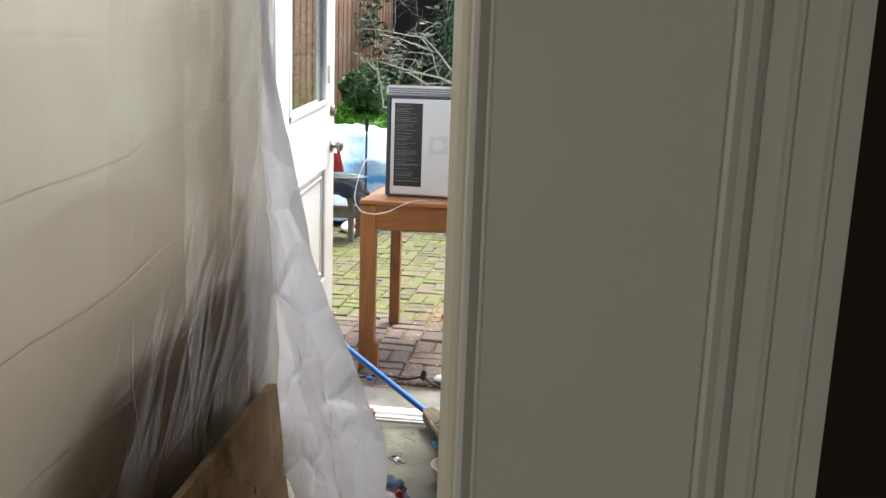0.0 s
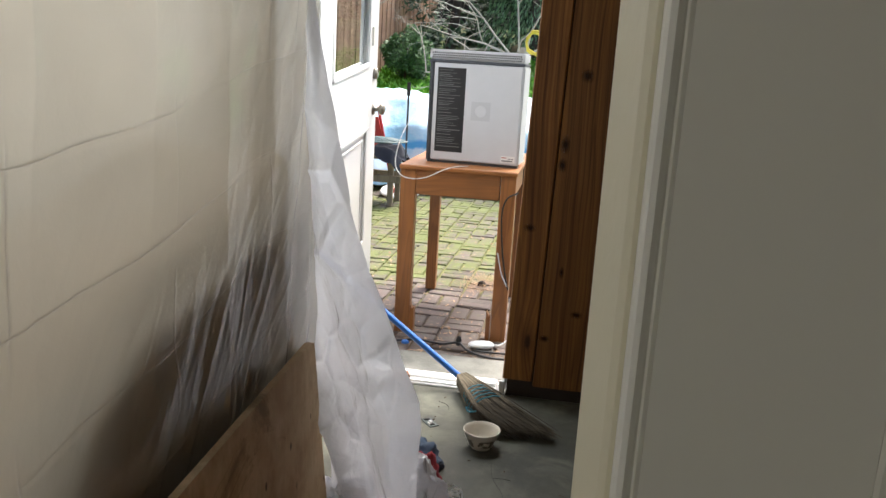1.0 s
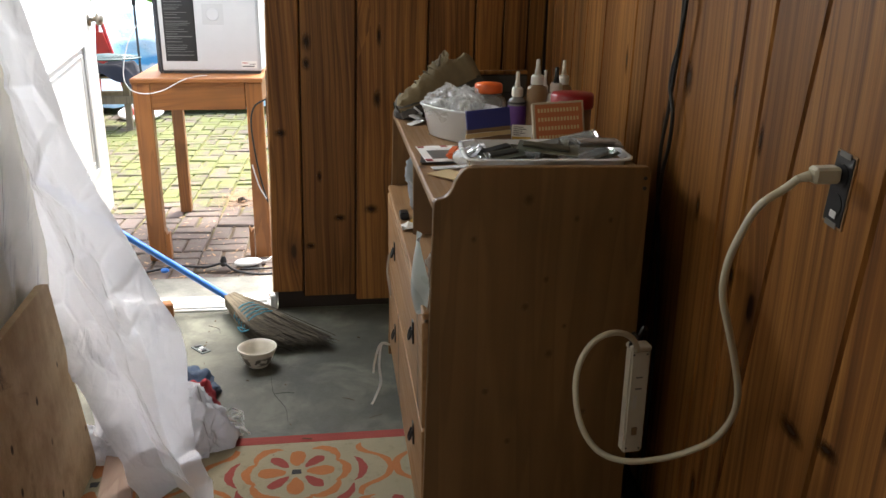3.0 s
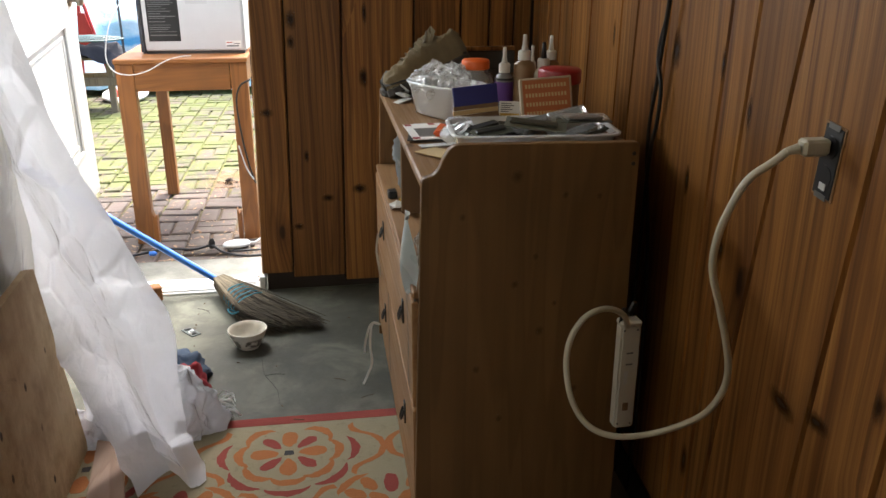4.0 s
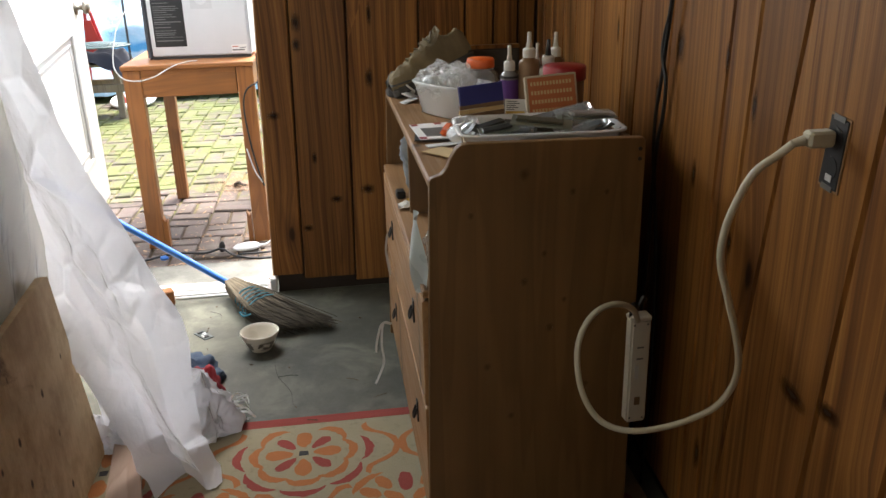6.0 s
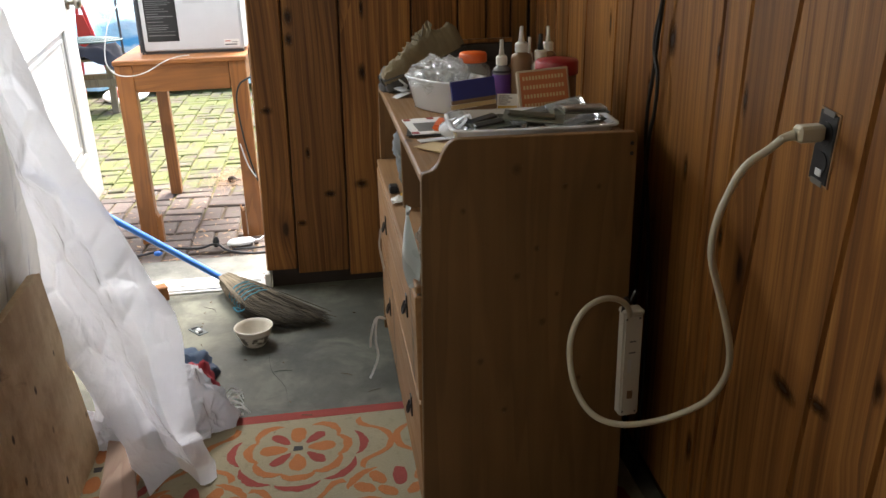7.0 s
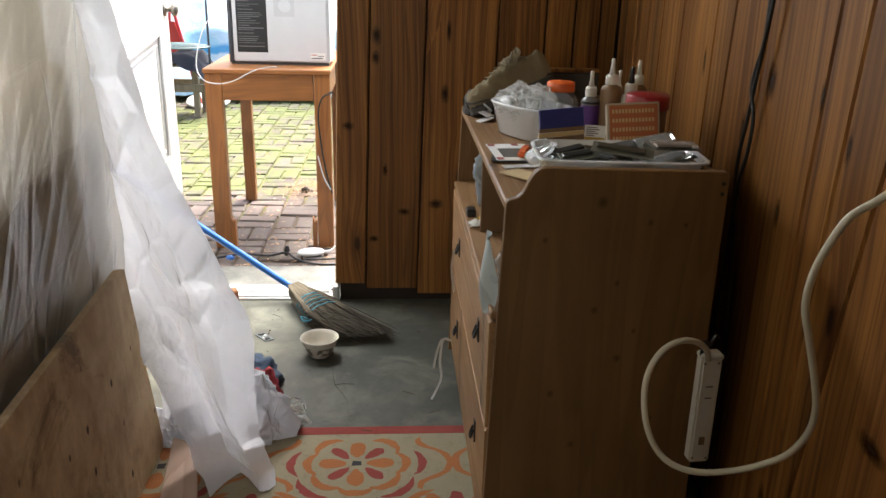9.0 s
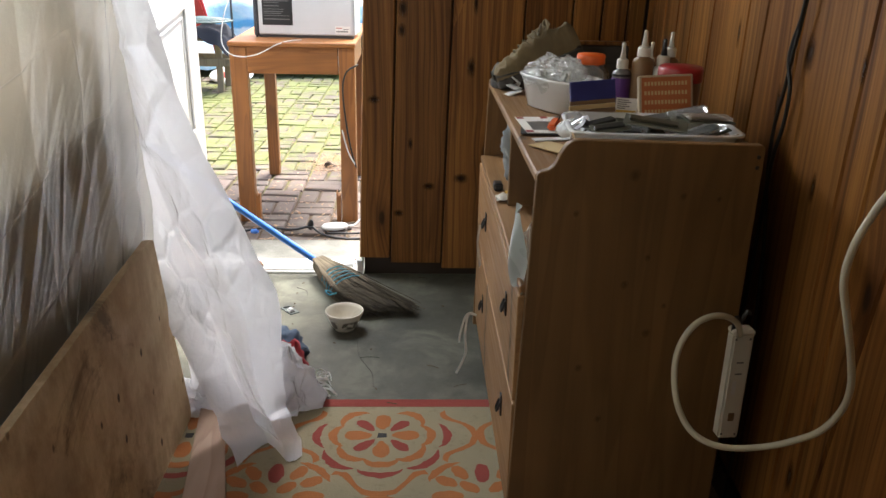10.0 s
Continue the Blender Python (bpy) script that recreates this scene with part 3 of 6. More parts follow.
def tower():
    p = thing("computer_tower", "silver desktop computer tower with a large black information label", "computer", (-0.345, 4.25, 0.786), -4)
    H = 0.500
    part("case", box(-0.225, 0.215, -0.17, 0.02, 0.012, H - 0.02, 0.006, 2), "pc_silver", p)
    part("side_panel", box(-0.222, 0.205, -0.1745, -0.170, 0.016, H - 0.022, 0.0015), "pc_silver", p)
    part("front_bezel", box(-0.248, -0.226, -0.172, 0.022, 0.0, H - 0.004, 0.008, 2), "pc_dark", p)
    part("foot_rail", box(-0.225, 0.21, -0.165, -0.14, 0.0, 0.012), "pc_dark", p)
    part("top_seam", box(-0.25, 0.214, -0.172, 0.018, H - 0.020, H - 0.006, 0.002), "pc_dark", p)
    tray = part("top_tray", box(-0.252, 0.21, -0.166, 0.016, H - 0.006, H + 0.042, 0.006, 2), "pc_silver", p)
    part("tray_recess", box(-0.236, 0.196, -0.150, 0.002, H + 0.0422, H + 0.0432), "pc_dark", tray)
    for i in range(42):
        for q in range(3):
            part("vent_hole", moved(box(-0.0036, 0.0036, -0.0005, 0.0005, -0.0035, 0.0035), pose(-0.236 + i * 0.0104 + 0.004 * (q % 2), -0.1664, H + 0.005 + q * 0.0105, 0, 28, 0)), "pc_dark", tray)
    lab = part("information_label", box(-0.205, -0.066, -0.1752, -0.1744, 0.055, 0.458), "black", p, "black information label with rows of unreadable small print")
    rng = random.Random(4)
    z = 0.448
    while z > 0.075:
        w = rng.uniform(0.05, 0.118)
        h = rng.choice((0.0022, 0.0022, 0.003, 0.0045))
        part("print_line", box(-0.197, -0.197 + w, -0.1757, -0.1753, z - h, z), "print", lab)
        z -= h + rng.choice((0.005, 0.006, 0.0075, 0.012))
    emb = part("embossed_square", box(-0.032, 0.062, -0.1752, -0.1743, 0.215, 0.305, 0.0004), "pc_emboss", p)
    part("embossed_disc", moved(lathe([(0.028, 0.0), (0.026, 0.0014), (0.0005, 0.0014)], 28), pose(0.015, -0.1752, 0.260, 90)), "pc_silver", emb)
    st = part("sticker", box(0.128, 0.196, -0.1752, -0.1744, 0.024, 0.056), "paper", p, "white printed sticker")
    part("print_line", box(0.132, 0.158, -0.1757, -0.1753, 0.046, 0.050), "print_red", st)
    part("print_line", box(0.132, 0.186, -0.1757, -0.1753, 0.030, 0.036), "print", st)
    part("print_line", box(0.164, 0.191, -0.1757, -0.1753, 0.041, 0.0445), "print", st)
    return p


M["pc_emboss"] = plain("embossed_silver", (0.49, 0.49, 0.50), 0.4, 0.1, vary=0.04)
M["print"] = plain("grey_print", (0.14, 0.14, 0.14), 0.6)
M["print_red"] = plain("red_print", (0.45, 0.07, 0.05), 0.6)
M["paper"] = plain("white_paper", (0.72, 0.71, 0.68), 0.75, vary=0.05)
tower()

# ---- exterior door, swung open outwards ----
DOOR_ANGLE = 90.0


def exterior_door():
    d = thing("exterior_door", "white half-glazed exterior door standing open outwards", "door", (DOOR_L + 0.026, NORTH + 0.145, 0.03), DOOR_ANGLE)
    W, H, T = 0.92, 1.93, 0.044
    A, B = 0.165, W - 0.15
    for x0, x1, z0, z1, nm in ((0, A, 0, H, "stile"), (B, W, 0, H, "stile"), (A, B, H - 0.13, H, "top_rail"), (A, B, 0.81, 1.10, "lock_rail"), (A, B, 0, 0.22, "bottom_rail")):
        part(nm, box(x0, x1, 0, T, z0, z1, 0.0012), "white", d)
    pan = part("lower_panel", box(A - 0.004, B + 0.004, 0.012, T - 0.012, 0.216, 0.814), "white", d)
    for side in (0.003, T - 0.003):
        mold = bmesh.new()
        for x0, x1, z0, z1 in ((A, A + 0.022, 0.22, 0.81), (B - 0.022, B, 0.22, 0.81), (A, B, 0.22, 0.242), (A, B, 0.788, 0.81)):
            box(x0, x1, side - 0.006, side + 0.006, z0, z1, 0.004, bm=mold)
        for x0, x1, z0, z1 in ((A + 0.05, A + 0.062, 0.27, 0.76), (B - 0.062, B - 0.05, 0.27, 0.76), (A + 0.05, B - 0.05, 0.27, 0.282), (A + 0.05, B - 0.05, 0.748, 0.76)):
            y = 0.010 if side < 0.02 else T - 0.010
            box(x0, x1, y - 0.004, y + 0.004, z0, z1, 0.003, bm=mold)
        part("panel_moulding", mold, "white", pan)
    pane = part("glass_pane", box(A - 0.003, B + 0.003, T / 2 - 0.002, T / 2 + 0.002, 1.097, H - 0.127), "glass", d, "clear glass pane")
    pane.visible_shadow = False
    for side in (0.002, T - 0.002):
        bead = bmesh.new()
        for x0, x1, z0, z1 in ((A, A + 0.025, 1.10, H - 0.13), (B - 0.025, B, 1.10, H - 0.13), (A, B, 1.10, 1.125), (A, B, H - 0.155, H - 0.13)):
            box(x0, x1, side - 0.008, side + 0.008, z0, z1, 0.004, bm=bead)
        part("glazing_bead", bead, "white", d)
    for z, r in ((0.885, 0.027), (1.06, 0.022)):
        for y, q in ((0.0, 90), (T, -90)):
            prof = [(0.03, 0.0), (0.03, 0.006), (0.012, 0.008), (0.012, 0.03), (r, 0.036), (r, 0.055), (0.012, 0.062)] if z < 1 else [(0.028, 0), (0.028, 0.012), (0.02, 0.018), (0.006, 0.018)]
            kn = smooth(part("door_knob" if z < 1 else "deadbolt", moved(lathe(prof, 24), pose(W - 0.055, y, z, q)), "brass", d, "dull metal knob" if z < 1 else "dull metal deadbolt"))
        part("latch_plate", box(W - 0.001, W + 0.001, 0.008, T - 0.008, z - 0.03, z + 0.03), "brass", d)
    part("wall_switch", box(B + 0.02, B + 0.045, -0.012, -0.001, 1.20, 1.29, 0.003), "white_plastic", d)
    # door sheared to fit the camera's view: its free edge stands higher
    for o in d.children_recursive:
        for v in o.data.vertices:
            v.co.z += 0.12 * v.co.x
    return d


M["brass"] = plain("tarnished_brass", (0.32, 0.29, 0.24), 0.35, 0.9, vary=0.15)
k = Nodes("window_glass")
k.put(k.bsdf.inputs["Transmission Weight"], 1.0)
k.put(k.bsdf.inputs["IOR"], 1.55)
M["glass"] = k.done((0.96, 0.98, 0.97), k.ramp(k.noise(3, 3), (0.4, 0.0), (0.7, 0.04)), 0, 0.5)
exterior_door()

# ---- plastic sheeting ----
def sheeting(name, white, through_, clear, gloss_rough, crinkle_scale, strength, folded=False):
    k = Nodes(name)
    milk = k.noise(3.0, 3)
    crinkle = k.noise(crinkle_scale, 4, 0.6, warp=1.2)
    fine = k.noise(140, 3, 0.6)
    bent = k.n("VectorMath", operation="ADD")
    k.put(bent.inputs[0], k.mapped((1.0, 1.0, 0.6)))
    k.put(bent.inputs[1], k.n("VectorMath", operation="SCALE", Vector=k.n("TexNoise", Scale=5.0, Detail=3.0, Vector=k.co).outputs["Color"], Scale=0.10).outputs[0])
    net = [k.n("TexVoronoi", feature="DISTANCE_TO_EDGE", Scale=s, Vector=bent.outputs[0]).outputs["Distance"] for s in (9.0, 23.0)]
    pinch = k.math("ADD", k.ramp(net[0], (0.0, 1.0), (0.16, 0.0)), k.math("MULTIPLY", k.ramp(net[1], (0.0, 1.0), (0.22, 0.0)), 0.45))
    pinch = k.math("MULTIPLY", pinch, k.ramp(k.noise(4.0, 3), (0.40, 0.15), (0.60, 1.0)))
    height = k.math("ADD", k.math("ADD", crinkle, k.math("MULTIPLY", fine, 0.2)), k.math("MULTIPLY", pinch, 0.12 if folded else 1.0))
    line = 0.0
    if folded:
        # fold lines left by the packing, lightened to paint the crease highlights into the colour
        xyz = k.n("SeparateXYZ", Vector=k.co)
        y, z = xyz.outputs[1], xyz.outputs[2]
        wave = k.math("MULTIPLY", k.math("SUBTRACT", k.noise(2.6, 3), 0.5), 0.05)
        rise = k.math("ADD", k.math("MULTIPLY", k.math("MAXIMUM", k.math("SUBTRACT", y, 1.0), 0.0), 0.12), k.math("MULTIPLY", k.math("MAXIMUM", k.math("SUBTRACT", y, 1.4), 0.0), 0.10))
        f = k.math("DIVIDE", k.math("ADD", k.math("SUBTRACT", z, rise), wave), 0.2025)
        g = k.math("DIVIDE", k.math("ADD", y, k.math("MULTIPLY", wave, 1.3)), 0.43)
        for q, wide, spot in ((k.math("ADD", f, -3.506), 0.006, 2.3), (k.math("ADD", g, -0.25), 0.005, 3.3)):
            d = k.math("PINGPONG", k.math("ADD", q, 40.0), 0.5)
            mask = k.ramp(k.noise(spot, 3, 0.7), (0.38, 0.0), (0.56, 1.0))
            one = k.math("MULTIPLY", k.ramp(d, (0.0, 1.0), (wide, 0.55), (wide * 2.4, 0.0)), mask)
            line = k.math("MAXIMUM", line, one)
        height = k.math("ADD", height, k.math("MULTIPLY", line, 0.7))
    nrm = k.n("Bump", Strength=strength, Distance=0.005, Height=height).outputs[0]
    body = k.mix(k.math("MULTIPLY", line, 1.0), white, (0.95, 0.94, 0.92)) if folded else white
    dif = k.n("BsdfDiffuse", Color=body, Normal=nrm).outputs[0]
    trl = k.n("BsdfTranslucent", Color=tuple(min(1, c * 1.06) for c in white), Normal=nrm).outputs[0]
    gls = k.n("BsdfGlossy", Color=(1.0, 1.0, 1.0), Roughness=gloss_rough, Normal=nrm).outputs[0]
    clr = k.n("BsdfTransparent", Color=(0.95, 0.95, 0.94)).outputs[0]
    share = k.math("SUBTRACT", through_, k.math("MULTIPLY", line, 0.35)) if folded else through_
    m1, m2, m3 = k.n("MixShader"), k.n("MixShader"), k.n("MixShader")
    for m, f, p, q in ((m1, share, dif, trl), (m2, k.ramp(milk, (0.3, clear * 0.8), (0.7, clear * 1.2)), m1.outputs[0], clr), (m3, k.n("Fresnel", IOR=1.65 if folded else 1.5, Normal=nrm).outputs[0], m2.outputs[0], gls)):
        k.put(m.inputs[0], f)
        k.put(m.inputs[1], p)
        k.put(m.inputs[2], q)
    k.put(k.out.inputs["Surface"], m3.outputs[0])
    return k.m


M["plastic"] = sheeting("milky_plastic_sheeting", (0.77, 0.735, 0.635), 0.77, 0.22, 0.12, 5, 0.22, True)
M["plastic_white"] = sheeting("white_plastic_drape", (0.71, 0.725, 0.775), 0.48, 0.09, 0.12, 14, 0.5)


def crease(d, w=0.012):
    return max(0.0, 1 - abs(d) / w)


def tri(d):
    """A tent-shaped wave of period 1, with sharp valleys."""
    return 1 - abs(2 * (d - math.floor(d)) - 1)


def facets(a, b, seed):
    return noise.voronoi((a, b, seed))[0][0]


def ridges(a, b, seed, w):
    """Thin creases between flat patches."""
    d = noise.voronoi((a, b, seed))[0]
    return max(0.0, 1 - (d[1] - d[0]) / w)


def fold_rise(y):
    """How the packing folds climb along the sheet."""
    return 0.12 * max(y - 1.0, 0.0) + 0.10 * max(y - 1.4, 0.0)


def wall_sheet(u, v):
    y, z = 0.35 + 1.76 * u, 0.02 + 2.26 * v
    x = -0.520 + 0.006 * math.sin(y * 9.0 + 1.5 * z) + 0.018 * math.sin(y * 3.1 + 0.4) + 0.016 * noise.noise((y * 1.7, z * 0.6, 3))
    gather = max(0.0, min(1.0, (y - 1.62) / 0.42))
    calm = max(0.0, min(1.0, (2.10 - y) / 0.12))
    low = max(0.0, min(1.0, (y - 0.95) * 1.6)) * max(0.0, min(1.0, (1.02 + 0.25 * (y - 1.4) - z) * 3.0))
    x += calm * gather * (0.004 * math.sin(y * 46 - z * 5 + 2.5 * noise.noise((y, z * 2, 5))) + 0.008 * tri(y * 8.5 - z * 1.1 + 0.5 * noise.noise((0, z * 1.5, 1))))
    # folds left by the packing: slanting lines and uprights, with slack panels between them
    f = (z - fold_rise(y) - 0.015 * noise.noise((y * 3.0, z * 2, 0)) - 0.71) / 0.2025
    on = max(0.15, min(1.0, 0.6 + 0.9 * noise.noise((y * 1.3, z * 1.5, 2))))
    x += 0.006 * on * tri(f) ** 0.8 + 0.002 * on * crease((f - round(f)) * 0.2025, 0.006)
    up = y - 1.165 - 0.03 * (z - 1.0) - 0.02 * noise.noise((y, z * 3, 6))
    x += 0.020 * tri(up / 0.30) ** 1.5 * max(0.1, min(1.0, 0.5 + 1.2 * noise.noise((y * 1.2, z * 1.8, 16))))
    # pulled creases that fan out from the gathered edge
    q = y - 0.75 * z
    for w, wide, amp, seed in ((5.0, 4.5, 0.006, 3.3), (11.0, 6.0, 0.0035, 6.1), (27.0, 6.0, 0.0014, 9.4)):
        n = abs(noise.noise((q * w, (y + z) * 1.5, seed)))
        x += amp * (0.05 + 0.55 * max(low, gather)) * max(0.0, 1 - wide * n) * calm
    top = max(0.0, min(1.0, (y - 1.44) * 12)) * max(0.0, min(1.0, (z - fold_rise(y) - 1.10) * 20))
    x += 0.012 * top * (0.4 - facets(y * 7 - z * 2, z * 4 + y * 3, 2.2))
    return (x, y, z)


def lerp(table, z):
    for (z0, a), (z1, b) in zip(table[:-1], table[1:]):
        if z0 <= z <= z1:
            return a + (b - a) * (z - z0) / (z1 - z0)
    return table[0][1] if z < table[0][0] else table[-1][1]


RIGHT = [(0.0, -0.132), (0.03, -0.150), (0.07, -0.175), (0.17, -0.190), (0.28, -0.193), (0.36, -0.191), (0.42, -0.200), (0.5, -0.235), (0.58, -0.266), (0.65, -0.294), (0.75, -0.342), (0.9, -0.392), (1.2, -0.462), (1.4, -0.497), (2.3, -0.54)]
LEFT = [(0.0, -0.272), (0.02, -0.300), (0.045, -0.345), (0.08, -0.362), (0.17, -0.408), (0.33, -0.478), (0.53, -0.55), (0.9, -0.60), (2.3, -0.62)]
DEPTH = [(0.0, 1.86), (0.03, 1.95), (0.08, 2.01), (0.17, 2.03), (0.3, 2.04), (0.6, 2.05), (1.2, 2.03), (2.3, 2.02)]


def drape(u, v):
    z = 0.014 + 2.26 * (0.55 * v + 0.45 * v * v)
    a, b = lerp(LEFT, z), lerp(RIGHT, z)
    low = 1 - min(1, z / 1.3)
    x = a + (b - a) * u + 0.004 * noise.noise((u * 3, z * 4, 1))
    # long folds that fan out from the gathered top, then broad flat planes with a few sharp breaks
    y = lerp(DEPTH, z) - 0.05 * low + 0.034 * math.sin(u * 5.0 + 0.8 * noise.noise((0, z * 1.2, 4)) + z * 0.7)
    y += 0.030 * tri(u * 1.3 + 0.30 * noise.noise((0.0, z * 1.1, 9)) + 0.10 * z) * (0.5 + low)
    y += 0.040 * (1 - facets(u * 1.1 + z * 0.7, z * 1.2 - u * 0.6, 5.1)) * (0.3 + low)
    y += 0.022 * facets(u * 2.6 - z * 1.1, z * 3.0 + u * 1.2, 8.7) * low
    patch = max(0.0, 2.2 * noise.noise((x * 3, z * 3, 31)))
    y -= 0.022 * ridges(x * 5 + z * 3.0, z * 4.5 - x * 3, 2.6, 0.20) * (0.3 + low) * patch
    grip = max(0.0, 2.4 * noise.noise((x * 5, z * 4, 47)) + 0.25)
    y -= 0.012 * ridges(x * 13 + z * 4, z * 8 - x * 6, 7.4, 0.25) * (0.25 + low) * grip
    y += 0.016 * facets(x * 9 + z * 5, z * 6 - x * 4, 3.9) * (0.2 + low)
    if z > 1.0:
        y += 0.010 * math.sin(u * 21 + 2 * noise.noise((u, z, 2))) * min(1.0, (z - 1.0) * 2)
    return (x, y + 0.08 * u * max(0.0, 1 - z / 0.12), z)


def inner_flap(u, v):
    """The back corner of the drape, folded under behind the board."""
    z = 0.012 + 0.52 * v
    x = -0.500 + 0.115 * u * (1 - 0.35 * v) + 0.06 * (1 - v) ** 2
    y = 2.17 + 0.05 * u - 0.06 * (1 - v) ** 2 + 0.03 * facets(u * 2.0, z * 6.0, 1.3) + 0.015 * facets(u * 4.0 + z * 3, z * 11.0, 4.3)
    return (x, y, z)


plastic = thing("plastic_sheet", "translucent white plastic sheeting hanging as a curtain wall with folds", "plastic sheet")
smooth(part("hanging_wall", sheet(wall_sheet, 520, 460), "plastic", plastic))
smooth(part("drape", sheet(drape, 130, 420), "plastic_white", plastic, "white gathered drape reaching the floor"))
smooth(part("inner_flap", sheet(inner_flap, 40, 60), "plastic_white", plastic, "folded-under corner of the white drape"))

# ---- board leaning against the sheeting, plank on the floor ----
def leaning_board():
    b = thing("plywood_board", "weathered plywood board with dark splinter marks leaning upright", "board", (-0.47, 2.035, 0.0), 0)
    bm = prism([(-1.2, 0.0), (0.10, 0.0), (0.045, 0.29), (0.0, 0.548), (-0.03, 0.556), (-1.2, 0.49)], -0.009, 0.009, "x", 0.001)
    bm = moved(bm, pose(0, 0, 0.002, 0, -2.0))
    part("panel", bm, "ply", b)
    return b


leaning_board()
plank = thing("loose_plank", "pale pinkish board lying flat on the rug", "plank", (0, 0, 0))
part("panel", prism([(-0.446, 2.20), (-0.39, 2.205), (-0.20, 1.35), (-0.33, 1.32)], 0.012, 0.03, "z", 0.001), "old_board", plank)

# ---- dark bundle added behind the sheeting, outlined so its shade darkens the plastic ----
bundle = thing("guessed_bundle", "dark brown guessed bundle behind the plastic, shaped to cast its shade", "bundle", (0, 0, 0))
part("body", prism([(0.78, 0.0), (2.06, 0.0), (2.10, 1.03), (1.91, 0.985), (1.74, 0.94), (1.575, 0.92), (1.28, 0.905), (1.12, 0.79), (1.03, 0.72), (0.86, 0.48)], -1.0, -0.575, "x", 0.02), plain("dark_brown_cover", (0.17, 0.125, 0.085), 0.8), bundle)

# ---- rug ----
k = Nodes("rug_pile_beige")
n1, n2 = k.noise(5, 5), k.noise(260, 3)
c = k.mix(n1, (0.195, 0.175, 0.118), (0.30, 0.265, 0.182))
c = k.mix(k.ramp(k.noise(38, 4, 0.7), (0.55, 0.0), (0.75, 0.55)), c, (0.11, 0.09, 0.06))
c = k.mix(k.math("MULTIPLY", n2, 0.55), c, (0.20, 0.17, 0.11))
k.bump(n2, 0.6, 0.003)
M["rug"] = k.done(c, 0.95, 0, 0.2)


def pile(name, a, b):
    q = Nodes(name)
    w1, w2 = q.noise(9, 5), q.noise(260, 3)
    col = q.mix(w1, a, b)
    col = q.mix(q.math("MULTIPLY", w2, 0.5), col, tuple(v * 0.5 for v in a))
    q.bump(w2, 0.6, 0.003)
    return q.done(col, 0.95, 0, 0.2)


M["rug_orange"] = pile("rug_pile_orange", (0.29, 0.108, 0.036), (0.40, 0.155, 0.054))
M["rug_red"] = pile("rug_pile_red", (0.205, 0.042, 0.035), (0.285, 0.062, 0.048))
M["rug_dark"] = pile("rug_pile_dark", (0.03, 0.03, 0.035), (0.06, 0.06, 0.06))


def flat(bm, pts, z0, z1):
    pts = [(x + 0.0045 * noise.noise((x * 70, y * 70, 1)), y + 0.0045 * noise.noise((x * 70, y * 70, 9))) for x, y in pts]
    lo = [bm.verts.new((x, y, z0)) for x, y in pts]
    hi = [bm.verts.new((x, y, z1)) for x, y in pts]
    bm.faces.new(hi)
    for i in range(len(pts)):
        j = (i + 1) % len(pts)
        bm.faces.new((lo[i], lo[j], hi[j], hi[i]))


def leafshape(cx, cy, ang, r0, r1, w, pinch=0.0, n=18):
    out = []
    for i in range(n):
        a = 2 * math.pi * i / n
        r = (r0 + r1) / 2 + (r1 - r0) / 2 * math.cos(a)
        s = w * math.sin(a) * (1 + pinch * math.cos(a))
        out.append((cx + r * math.cos(ang) - s * math.sin(ang), cy + r * math.sin(ang) + s * math.cos(ang)))
    return out


def crescent(cx, cy, ang, r, span, thick, flatten=1.0, n=14):
    """An arc round a centre, thickest in its middle."""
    outer = [(ang - span + 2 * span * i / n) for i in range(n + 1)]
    pts = [(cx + (r + thick * 0.5 * math.sin(math.pi * i / n)) * math.cos(a), cy + (r + thick * 0.5 * math.sin(math.pi * i / n)) * math.sin(a) * flatten) for i, a in enumerate(outer)]
    pts += [(cx + (r - thick * 0.5 * math.sin(math.pi * i / n) - 0.002) * math.cos(a), cy + (r - thick * 0.5 * math.sin(math.pi * i / n) - 0.002) * math.sin(a) * flatten) for i, a in reversed(list(enumerate(outer)))]
    return pts


